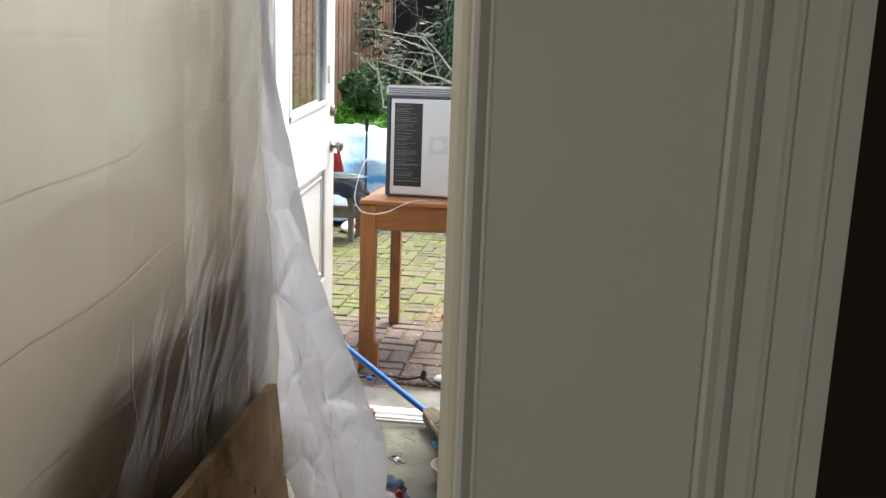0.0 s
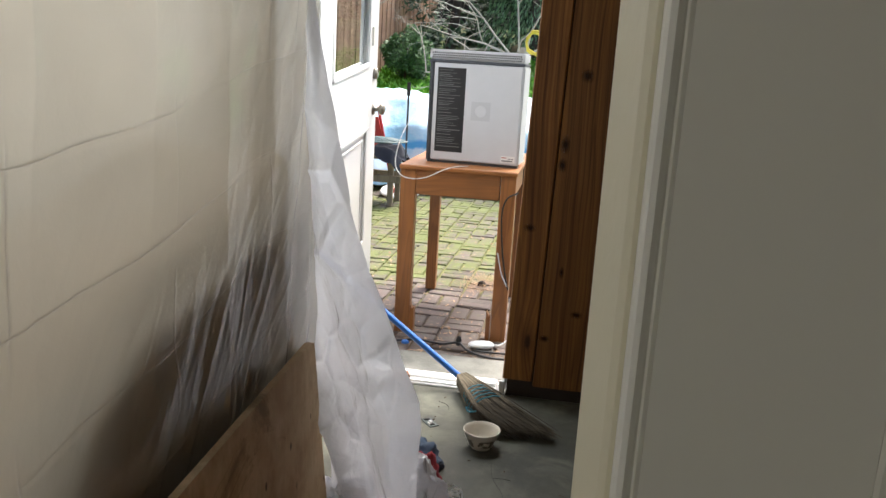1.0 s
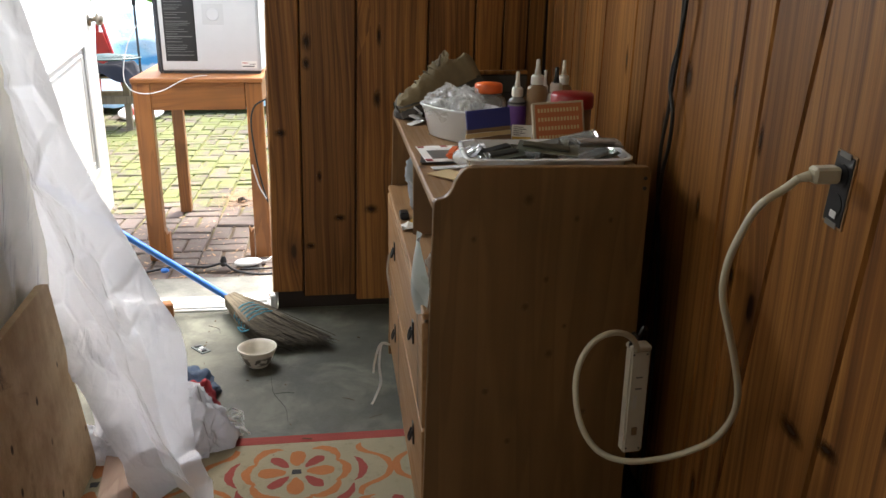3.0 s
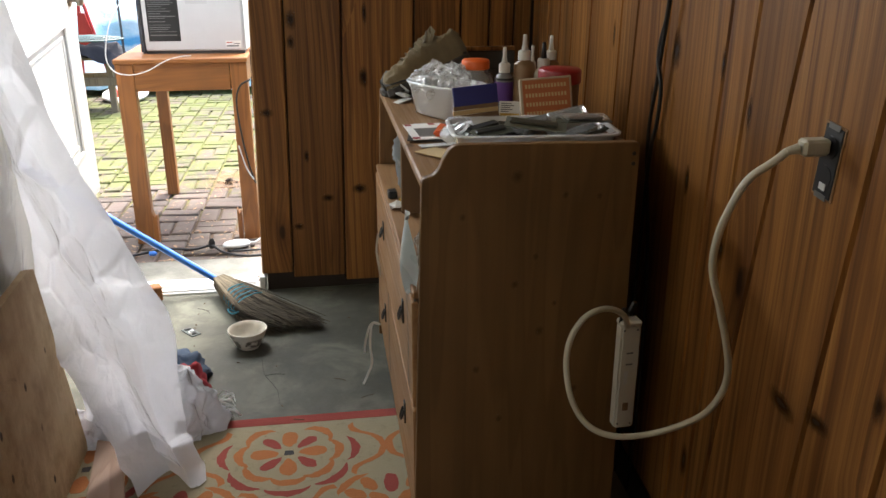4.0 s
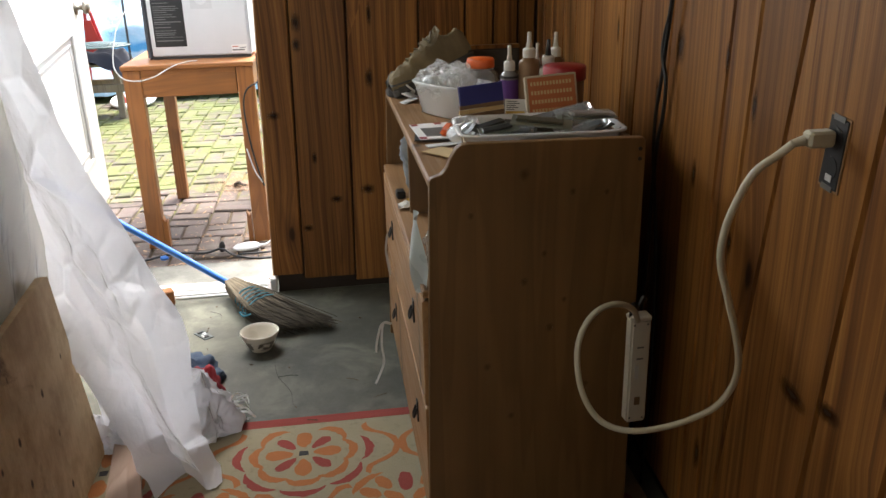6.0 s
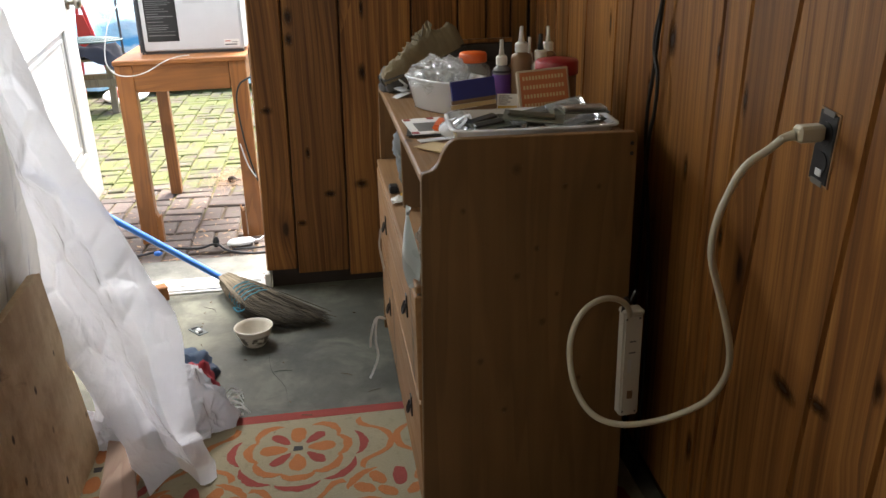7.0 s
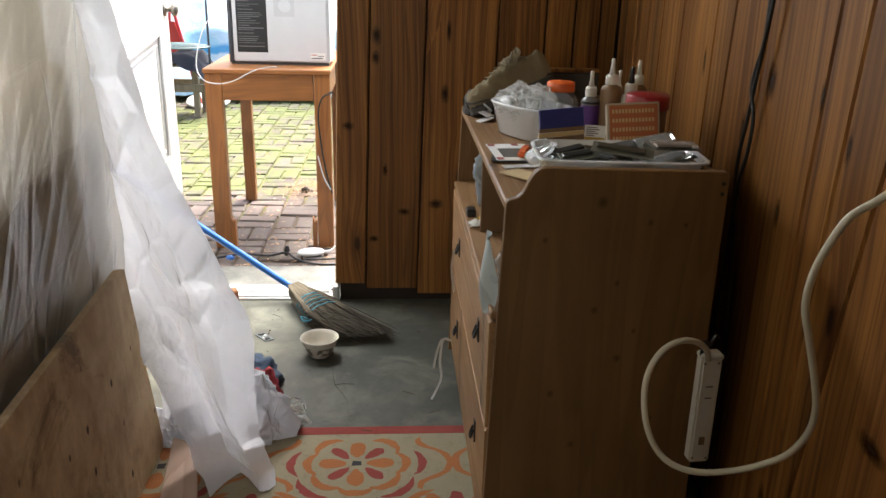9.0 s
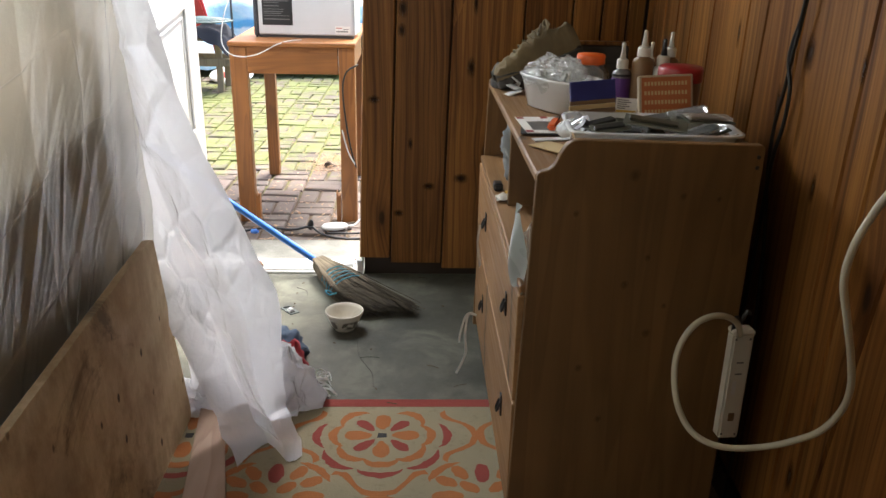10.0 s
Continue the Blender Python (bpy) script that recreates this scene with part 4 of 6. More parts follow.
def rug():
    X0, X1, Y0, Y1 = -0.62, 0.90, 0.25, 2.213
    r = thing("rug", "worn woven rug with orange and red flowers, red border", "rug")
    part("woven_field", box(X0, X1 - 0.04, Y0, Y1, 0.0005, 0.010, 0.003), "rug", r)
    part("border", box(X0, X1 - 0.04, Y1 - 0.042, Y1 + 0.001, 0.0008, 0.0107, 0.003), "rug_red", r, "dull red woven border")
    part("border", box(X0 - 0.001, X0 + 0.042, Y0, Y1 - 0.042, 0.0008, 0.0112, 0.003), "rug_red", r, "dull red woven border")
    rest = {m: bmesh.new() for m in ("rug_orange", "rug_red", "rug_dark")}
    Z0, Z1 = 0.0095, 0.0102
    orange, red, dark = "rug_orange", "rug_red", "rug_dark"

    def inside(pts):
        return all(X0 + 0.045 < x < X1 - 0.05 and Y0 + 0.01 < y < Y1 - 0.043 for x, y in pts)

    layer = iter(range(100000))

    def put(m, pts, name="petal"):
        if not inside(pts):
            return
        if min(y for x, y in pts) > 1.62 and max(x for x, y in pts) < 0.5:
            bm = bmesh.new()
            flat(bm, pts, Z0, Z1 + 0.00006 * (next(layer) % 7))
            bmesh.ops.recalc_face_normals(bm, faces=bm.faces)
            part(name, bm, m, r)
        else:
            flat(rest[m], pts, Z0, Z1 + 0.00006 * (next(layer) % 7))

    P = 0.50
    for i in range(-2, 3):
        for j in range(0, 5):
            cx, cy = 0.056 + P * i, 2.034 - P * j
            put(dark, [(cx - 0.011, cy - 0.010), (cx + 0.011, cy - 0.010), (cx + 0.011, cy + 0.010), (cx - 0.011, cy + 0.010)], "flower_eye")
            for q in range(8):
                a = q * math.pi / 4
                if q % 2 == 0:
                    put(orange, leafshape(cx, cy, a, 0.026, 0.098, 0.021, 0.25))
                else:
                    put(red, leafshape(cx, cy, a, 0.030, 0.096, 0.015, 0.25))
                put(orange, crescent(cx + 0.075 * math.cos(a), cy + 0.075 * math.sin(a), a, 0.055, 1.08, 0.022))
                put(red, crescent(cx + 0.092 * math.cos(a), cy + 0.092 * math.sin(a), a, 0.080, 0.78, 0.021))
            # ogee frame
            for q in range(4):
                a = q * math.pi / 2
                for s in (-1, 1):
                    pts = []
                    for tt in range(9):
                        f = tt / 8
                        rr = 0.242 - 0.045 * math.sin(f * math.pi * 0.5) + 0.012 * math.sin(f * math.pi * 2)
                        pts.append((rr, s * f * 0.62))
                    outl = [(cx + (rr + 0.009) * math.cos(a + b), cy + (rr + 0.009) * math.sin(a + b)) for rr, b in pts]
                    outl += [(cx + (rr - 0.009) * math.cos(a + b), cy + (rr - 0.009) * math.sin(a + b)) for rr, b in reversed(pts)]
                    put(orange, outl)
            # leaf cluster between the flowers
            mx, my = cx + P / 2, cy - P / 2
            for q in range(4):
                a = q * math.pi / 2
                put(red if q % 2 else orange, leafshape(mx, my, a, 0.05, 0.125, 0.019))
                for da in (-0.55, 0.55):
                    put(orange, leafshape(mx, my, a + da, 0.075, 0.135, 0.017))
                b = a + math.pi / 4
                put(orange, leafshape(mx, my, b, 0.02, 0.075, 0.016))
                put(orange, crescent(mx + 0.03 * math.cos(b), my + 0.03 * math.sin(b), b, 0.115, 0.5, 0.020))
    for m, bm in rest.items():
        bmesh.ops.recalc_face_normals(bm, faces=bm.faces)
        tagged(part("flower_pattern", bm, m, r), kind="stuff")


rug()


# ---- broom, bowl and scraps on the floor ----
M["blue"] = plain("blue_plastic", (0.03, 0.15, 0.52), 0.35, vary=0.08)
M["teal"] = plain("teal_binding_twine", (0.04, 0.22, 0.30), 0.8)


def straws(name, a, b):
    q = Nodes(name)
    one = q.n("NewGeometry").outputs["Random Per Island"]
    return q.done(q.mix(q.math("MULTIPLY", q.math("ADD", one, q.noise(20, 3)), 0.5), a, b), 0.85, 0, 0.3)


M["straw"] = straws("dry_broom_straw", (0.035, 0.028, 0.018), (0.23, 0.19, 0.13))
M["straw_dark"] = straws("worn_broom_straw", (0.006, 0.005, 0.003), (0.10, 0.08, 0.052))


def broom():
    neck = Vector((-0.235, 3.150, 0.052))
    tip = Vector((0.137, 2.772, 0.028))
    b = thing("broom", "corn broom with a blue handle lying across the doorway", "broom")
    top = Vector((-1.05, 3.36, 0.66))
    far = Vector((-0.625, 3.185, 0.325))
    d = (far - neck).normalized()
    part("handle", tube([neck - d * 0.03, neck + d * 0.85], 0.0125, 14), "blue", b, "blue plastic-covered handle")
    part("collar", tube([neck - d * 0.05, neck - d * 0.015], 0.019, 14), "straw", b)
    axis = (tip - neck).normalized()
    wide = axis.cross(Vector((0, 0, 1))).normalized()
    up = wide.cross(axis)
    rng = random.Random(11)
    L = (tip - neck).length
    pale, darkb = bmesh.new(), bmesh.new()

    def half(s):
        return 0.022 + 0.058 * min(1, s / 0.5) ** 0.9 - 0.02 * max(0, s - 0.6)

    def mid(s):
        return 0.062 * min(1, s / 0.55) - 0.02 * max(0, s - 0.6)

    for n in range(620):
        a = rng.uniform(-1, 1)
        h = rng.uniform(-1, 1)
        end = 0.98 - 0.11 * (a + 1) + rng.uniform(-0.09, 0.06)
        pts = []
        bend = rng.uniform(-0.02, 0.02)
        for q in range(6):
            s = end * q / 5
            w = half(s) * a + bend * s * s + mid(s)
            t = (0.020 + 0.014 * min(1, s * 2) - 0.016 * s) * h
            p = neck + axis * (s * L) + wide * w + up * t
            p.z = max(p.z, 0.006)
            pts.append(p)
        tube(pts[:3] if n % 2 else pts[:4], 0.0023, 4, pale)
        tube(pts[2:], 0.0021, 4, darkb, taper=0.5)
    part("brush_head", pale, "straw", b, "pale straw shoulder")
    part("brush_tip", darkb, "straw_dark", b, "dark worn straw ends")
    core = bmesh.new()
    rings = []
    for q in range(8):
        s = 0.78 * q / 7
        ring = []
        for i in range(14):
            a = 2 * math.pi * i / 14
            p = neck + axis * (s * L) + wide * (half(s) * 0.72 * math.cos(a) + mid(s)) + up * ((0.010 + 0.008 * min(1, s * 2) - 0.010 * s) * math.sin(a))
            p.z = max(p.z, 0.004)
            ring.append(core.verts.new(p))
        rings.append(ring)
    for r0, r1 in zip(rings[:-1], rings[1:]):
        for i in range(14):
            core.faces.new((r0[i], r0[(i + 1) % 14], r1[(i + 1) % 14], r1[i]))
    core.faces.new(rings[-1])
    smooth(part("brush_core", core, "straw_dark", b))
    for s in (0.25, 0.30, 0.35, 0.40, 0.45):
        pts = []
        for i in range(25):
            a = 2 * math.pi * i / 24
            p = neck + axis * ((s + 0.004 * math.sin(i * 2.4)) * L) + wide * (half(s) * 1.05 * math.cos(a) + mid(s)) + up * ((0.022 + 0.014 * min(1, s * 2) - 0.016 * s) * 1.22 * math.sin(a))
            p.z = max(p.z, 0.003)
            pts.append(p)
        part("stitching", tube(pts, 0.0026, 5), "teal", b, "teal twine stitching")
    kn = neck + axis * (0.46 * L) + wide * (mid(0.46) + half(0.46) * 1.02)
    part("stitching", tube(spline([kn, kn + Vector((-0.02, -0.01, 0.012)), kn + Vector((-0.005, -0.03, 0.004)), kn + Vector((0.02, -0.022, 0.008)), kn], 4), 0.003, 5), "teal", b, "knotted twine end")


broom()
k = Nodes("speckled_stoneware")
v = k.n("TexVoronoi", Scale=70.0, Vector=k.co).outputs["Distance"]
z = k.n("SeparateXYZ", Vector=k.co).outputs["Z"]
deco = k.math("MULTIPLY", k.ramp(k.noise(45, 3), (0.48, 0.0), (0.56, 1.0)), k.ramp(z, (0.010, 0.0), (0.014, 1.0), (0.040, 1.0), (0.045, 0.0)))
M["bowl_band"] = k.done(k.mix(deco, (0.60, 0.56, 0.47), (0.10, 0.085, 0.06)), 0.35, 0, 0.5)
M["bowl"] = plain("cream_glaze", (0.62, 0.58, 0.49), 0.3, vary=0.06)
bowl = thing("bowl", "small cream ceramic bowl with dark decoration, on the concrete floor", "bowl", (-0.094, 2.682, 0.0))
smooth(part("body", lathe([(0.0005, 0.002), (0.032, 0.0), (0.034, 0.004), (0.040, 0.012), (0.050, 0.035), (0.060, 0.056), (0.0635, 0.063), (0.0635, 0.0665), (0.0605, 0.0665), (0.056, 0.056), (0.044, 0.030), (0.034, 0.014), (0.0005, 0.011)], 40, False), "bowl", bowl))
part("decorated_band", lathe([(0.0412, 0.012), (0.0512, 0.035), (0.0565, 0.047)], 40, False), "bowl_band", bowl, "dark mottled decoration")
M["chip_dark"] = plain("grey_green_circuit", (0.06, 0.08, 0.08), 0.5, vary=0.3)
chip = thing("circuit_board", "small grey circuit board fragment on the concrete floor", "circuit board", (-0.297, 2.820, 0.0), -52)
part("board", box(-0.036, 0.036, -0.017, 0.017, 0.0, 0.003), "chip_dark", chip)
for i, (x, y, w, h, m) in enumerate(((-0.024, 0, 0.012, 0.02, "black"), (0.0, 0.004, 0.016, 0.012, "alu"), (0.022, -0.002, 0.010, 0.016, "black"), (0.012, -0.010, 0.02, 0.004, "paper"))):
    part("component", box(x - w / 2, x + w / 2, y - h / 2, y + h / 2, 0.003, 0.007, 0.0008), m, chip)

M["denim"] = plain("blue_denim", (0.028, 0.052, 0.095), 0.9, vary=0.25, scale=120, bump=0.4)
M["red_cloth"] = plain("red_fabric", (0.28, 0.012, 0.024), 0.85, vary=0.2, scale=100, bump=0.3)


def heap(cx, cy, rx, ry, hz, seed, wrinkle=0.25, rough=4.0, n=44, m=22, turn=0.0):
    """A crumpled mound of soft stuff resting on the floor."""
    def fn(u, v):
        a, e = 2 * math.pi * u, v * math.pi / 2
        d = Vector((math.cos(a) * math.cos(e), math.sin(a) * math.cos(e), math.sin(e)))
        s = 1 + wrinkle * noise.noise(d * rough * 0.5 + Vector((seed, 0, 0))) + wrinkle * 0.6 * abs(noise.noise(d * rough * 1.6 + Vector((0, seed, 0))))
        x, y = d.x * rx * s, d.y * ry * s
        return (cx + x * math.cos(turn) - y * math.sin(turn), cy + x * math.sin(turn) + y * math.cos(turn), max(0.0005, d.z * hz * s))
    return sheet(fn, n, m)


clothes = thing("clothes_pile", "crumpled blue denim and red clothes lying on the floor", "clothes")
smooth(part("denim", heap(-0.295, 2.48, 0.085, 0.125, 0.07, 3.1, 0.35, 4.5), "denim", clothes, "crumpled blue denim"))
smooth(part("red_cloth", heap(-0.238, 2.405, 0.048, 0.060, 0.085, 7.7, 0.35, 4.0), "red_cloth", clothes, "crumpled red cloth"))
card = thing("blue_card", "small blue and white card on the floor", "card", (-0.315, 2.62, 0.001), 15)
part("card", box(-0.03, 0.03, -0.02, 0.02, 0.0, 0.002), "blue", card)

# crumpled end of the sheeting on the floor
def crumpled(cx, cy, rx, ry, hz, seed):
    """A wad of film with broad facets and sharp ridges."""
    def fn(u, v):
        a, e = 2 * math.pi * u, v * math.pi / 2
        d = Vector((math.cos(a) * math.cos(e), math.sin(a) * math.cos(e), math.sin(e)))
        s = 0.86 + 0.20 * noise.noise(d * 1.3 + Vector((seed, seed, 0)))
        for scale, amp in ((1.2, 0.30), (2.6, 0.12), (6.0, 0.03)):
            f = noise.voronoi(d * scale + Vector((seed, 0, scale)))[0]
            s += amp * (max(0.0, 1 - (f[1] - f[0]) / 0.55) - 0.4)
        return (cx + d.x * rx * s, cy + d.y * ry * s, max(0.0006, d.z * hz * s))
    return sheet(fn, 200, 90)


smooth(part("crumpled_end", crumpled(-0.240, 2.205, 0.125, 0.100, 0.165, 12.3), "plastic_white", plastic, "crumpled end of the plastic on the floor"))
smooth(part("crumpled_end", crumpled(-0.45, 2.17, 0.075, 0.06, 0.10, 5.4), "plastic_white", plastic, "crumpled end of the plastic on the floor"))
M["frayed"] = plain("frayed_white_film", (0.75, 0.75, 0.73), 0.6)
rng = random.Random(8)
for i in range(9):
    a = Vector((-0.145 + rng.uniform(-0.01, 0.02), 2.27 + rng.uniform(-0.05, 0.06), 0.012 + rng.uniform(0, 0.03)))
    part("frayed_strip", tube(spline([a, a + Vector((rng.uniform(0.01, 0.03), rng.uniform(-0.02, 0.02), 0.006)), a + Vector((rng.uniform(0.03, 0.055), rng.uniform(-0.03, 0.03), -0.008))], 4), 0.003, 4, flat=0.4), "frayed", plastic)

# brick fragment beside the threshold
frag = thing("wood_offcut", "small reddish wood offcut beside the threshold", "wood offcut", (-0.475, 3.12, 0.0), 20)
part("block", box(-0.035, 0.035, -0.02, 0.03, 0.0, 0.055, 0.004), "table", frag)

# hairline crack in the slab
M["crack"] = plain("dark_crack", (0.03, 0.03, 0.026), 0.95)
bm = bmesh.new()
for pts in ([(-0.045, 2.585), (-0.04, 2.53), (-0.03, 2.475), (-0.01, 2.43), (0.012, 2.375), (0.02, 2.30)], [(-0.03, 2.475), (0.0, 2.48), (0.03, 2.475)], [(-0.30, 3.02), (-0.26, 2.99), (-0.25, 2.95)]):
    tube(spline([(x, y, 0.0002) for x, y in pts], 4), 0.0011, 4, bm, flat=0.3)
tagged(part("floor_crack", bm, "crack"), "thin dark cracks in the concrete floor", "crack", "", "stuff")

# twigs and crumbs swept over the floor
M["twig"] = plain("dry_twig", (0.11, 0.08, 0.05), 0.9)
rng = random.Random(21)
bm = bmesh.new()
for i in range(22):
    x, y = rng.uniform(-0.4, 0.3), rng.uniform(2.25, 3.12)
    a, L = rng.uniform(0, 6.28), rng.choice((0.005, 0.006, 0.008, 0.010, 0.04))
    if (x + 0.094) ** 2 + (y - 2.682) ** 2 < 0.01:
        continue
    p = Vector((x, y, 0.002))
    q = Vector((math.cos(a), math.sin(a), 0)) * L
    tube([p, p + q * 0.5 + Vector((0, 0, 0.002)), p + q], 0.0009 if L > 0.03 else 0.0016, 4, bm)
for i in range(4):
    x, y = rng.uniform(-0.12, 0.33), rng.uniform(1.5, 2.2)
    a, L = rng.uniform(0, 6.28), rng.choice((0.005, 0.006, 0.03))
    p = Vector((x, y, 0.0125))
    tube([p, p + Vector((math.cos(a), math.sin(a), 0)) * L], 0.0012, 4, bm)
tagged(part("floor_debris", bm, "twig"), "scattered dry twigs and crumbs on the floor", "debris", "", "stuff")

# ---- things on the dresser ----
TZ = 0.8225
M["frost"] = plain("frosted_plastic", (0.60, 0.61, 0.61), 0.35, vary=0.06)
M["orange"] = plain("orange_plastic", (0.75, 0.13, 0.02), 0.4, vary=0.06)
M["red_lid"] = plain("dark_red_plastic", (0.27, 0.012, 0.016), 0.4, vary=0.08)
M["amber"] = plain("amber_tub", (0.22, 0.11, 0.05), 0.45)
M["glue_brown"] = plain("brown_glue_bottle", (0.22, 0.125, 0.055), 0.4)
M["glue_white"] = plain("white_bottle", (0.62, 0.60, 0.55), 0.4, vary=0.05)
M["grey_liquid"] = plain("grey_clear_bottle", (0.20, 0.20, 0.20), 0.25)
M["purple"] = plain("purple_label", (0.10, 0.03, 0.22), 0.5)
M["yellow"] = plain("yellow_label", (0.62, 0.40, 0.07), 0.5)
M["envelope"] = plain("tan_paper", (0.55, 0.40, 0.20), 0.7)
M["blue_dark"] = plain("dark_blue_card", (0.025, 0.03, 0.17), 0.5)
M["bronze"] = plain("brown_card", (0.20, 0.12, 0.06), 0.6)
M["shoe"] = plain("olive_suede", (0.20, 0.155, 0.085), 0.95, vary=0.25, scale=60, bump=0.4)
M["shoe_dark"] = plain("dark_sole", (0.05, 0.045, 0.04), 0.8)
M["grey_metal"] = plain("grey_tool_metal", (0.20, 0.20, 0.19), 0.4, 0.6, vary=0.2)
k = Nodes("thin_clear_film")
nrm = k.n("Bump", Strength=0.3, Distance=0.003, Height=k.noise(60, 4, 0.6, warp=1.0)).outputs[0]
g = k.n("BsdfGlossy", Color=(1.0, 1.0, 1.0), Roughness=0.17, Normal=nrm).outputs[0]
d_ = k.n("BsdfDiffuse", Color=(0.88, 0.90, 0.88), Normal=nrm).outputs[0]
tr = k.n("BsdfTransparent", Color=(0.96, 0.96, 0.96)).outputs[0]
a1, a2 = k.n("MixShader"), k.n("MixShader")
k.put(a1.inputs[0], 0.22); k.put(a1.inputs[1], tr); k.put(a1.inputs[2], d_)
k.put(a2.inputs[0], k.n("Fresnel", IOR=1.3, Normal=nrm).outputs[0]); k.put(a2.inputs[1], a1.outputs[0]); k.put(a2.inputs[2], g)
k.put(k.out.inputs["Surface"], a2.outputs[0])
M["film"] = k.m
k = Nodes("translucent_tub")
d_ = k.n("BsdfDiffuse", Color=(0.92, 0.94, 0.95)).outputs[0]
tl = k.n("BsdfTranslucent", Color=(0.94, 0.96, 0.98)).outputs[0]
tr = k.n("BsdfTransparent", Color=(0.9, 0.9, 0.9)).outputs[0]
g = k.n("BsdfGlossy", Color=(1.0, 1.0, 1.0), Roughness=0.25).outputs[0]
a0, a1, a2 = k.n("MixShader"), k.n("MixShader"), k.n("MixShader")
k.put(a0.inputs[0], 0.38); k.put(a0.inputs[1], d_); k.put(a0.inputs[2], tl)
k.put(a1.inputs[0], k.ramp(k.noise(8, 2), (0.3, 0.04), (0.7, 0.10))); k.put(a1.inputs[1], a0.outputs[0]); k.put(a1.inputs[2], tr)
k.put(a2.inputs[0], k.n("Fresnel", IOR=1.4).outputs[0]); k.put(a2.inputs[1], a1.outputs[0]); k.put(a2.inputs[2], g)
k.put(k.out.inputs["Surface"], a2.outputs[0])
M["tub"] = k.m


def superloop(rx, ry, p=4, n=40):
    out = []
    for i in range(n):
        a = 2 * math.pi * i / n
        c, s = math.cos(a), math.sin(a)
        out.append((rx * math.copysign(abs(c) ** (2 / p), c), ry * math.copysign(abs(s) ** (2 / p), s)))
    return out


def vessel(levels, p=4, n=40):
    """A rounded-rectangular container from (rx, ry, z) levels, open at the top."""
    b = bmesh.new()
    rings = [[b.verts.new((x, y, z)) for x, y in superloop(rx, ry, p, n)] for rx, ry, z in levels]
    for r0, r1 in zip(rings[:-1], rings[1:]):
        for i in range(n):
            b.faces.new((r0[i], r0[(i + 1) % n], r1[(i + 1) % n], r1[i]))
    b.faces.new(rings[0][::-1])
    b.faces.new(rings[-1])
    return b


# plastic tub with a crumpled clear bag
tub = thing("plastic_tub", "frosted white plastic food tub holding clear bags", "tub", (0.506, 2.30, TZ), 28)
smooth(part("body", vessel([(0.052, 0.085, 0.0), (0.058, 0.092, 0.006), (0.070, 0.112, 0.078), (0.075, 0.118, 0.080), (0.075, 0.118, 0.085), (0.070, 0.112, 0.085), (0.064, 0.105, 0.075), (0.055, 0.088, 0.01)], 3.2), "tub", tub))


def bag_shape(sx, sy, sz, seed, rough=6.0):
    def fn(u, v):
        a, e = 2 * math.pi * u, (v - 0.5) * math.pi
        d = Vector((math.cos(a) * math.cos(e), math.sin(a) * math.cos(e), math.sin(e)))
        s = 1 + 0.35 * noise.noise(d * rough * 0.4 + Vector((seed, 0, 0))) + 0.16 * max(0.0, 1 - 4 * abs(noise.noise(d * rough * 0.7 + Vector((0, seed, 0))))) + 0.08 * max(0.0, 1 - 4 * abs(noise.noise(d * rough * 1.7 + Vector((0, 0, seed)))))
        return (d.x * sx * s, d.y * sy * s, d.z * sz * s)
    return sheet(fn, 50, 30)


bag = thing("clear_bag", "crumpled clear plastic bag with small white parts", "plastic bag", (0.490, 2.30, TZ + 0.080), 28)
part("film", bag_shape(0.052, 0.088, 0.042, 2.2), "film", bag)
part("film", moved(bag_shape(0.030, 0.040, 0.036, 9.2), pose(0.02, -0.04, 0.012)), "film", bag)
rng = random.Random(3)
for i in range(14):
    part("white_part", moved(box(-0.012, 0.012, -0.008, 0.008, -0.003, 0.003, 0.001), pose(rng.uniform(-0.03, 0.03), rng.uniform(-0.06, 0.06), rng.uniform(-0.025, 0.012), rng.uniform(0, 90), rng.uniform(0, 90), rng.uniform(0, 180))), "paper", bag)

# jar with the orange lid
jar = thing("jar", "clear plastic jar with a bright orange screw lid", "jar", (0.588, 2.335, TZ))
smooth(part("body", lathe([(0.044, 0.0), (0.048, 0.006), (0.048, 0.085), (0.044, 0.098), (0.034, 0.106), (0.034, 0.118), (0.001, 0.118)], 32), "film", jar))
part("contents", lathe([(0.041, 0.003), (0.042, 0.045), (0.030, 0.055), (0.001, 0.056)], 24), "grey_liquid", jar)
part("label", lathe([(0.0484, 0.025), (0.0486, 0.070)], 32, False), "paper", jar)
smooth(part("lid", lathe([(0.036, 0.112), (0.0365, 0.114), (0.0365, 0.132), (0.034, 0.136), (0.001, 0.137)], 32), "orange", jar, "orange screw lid"))


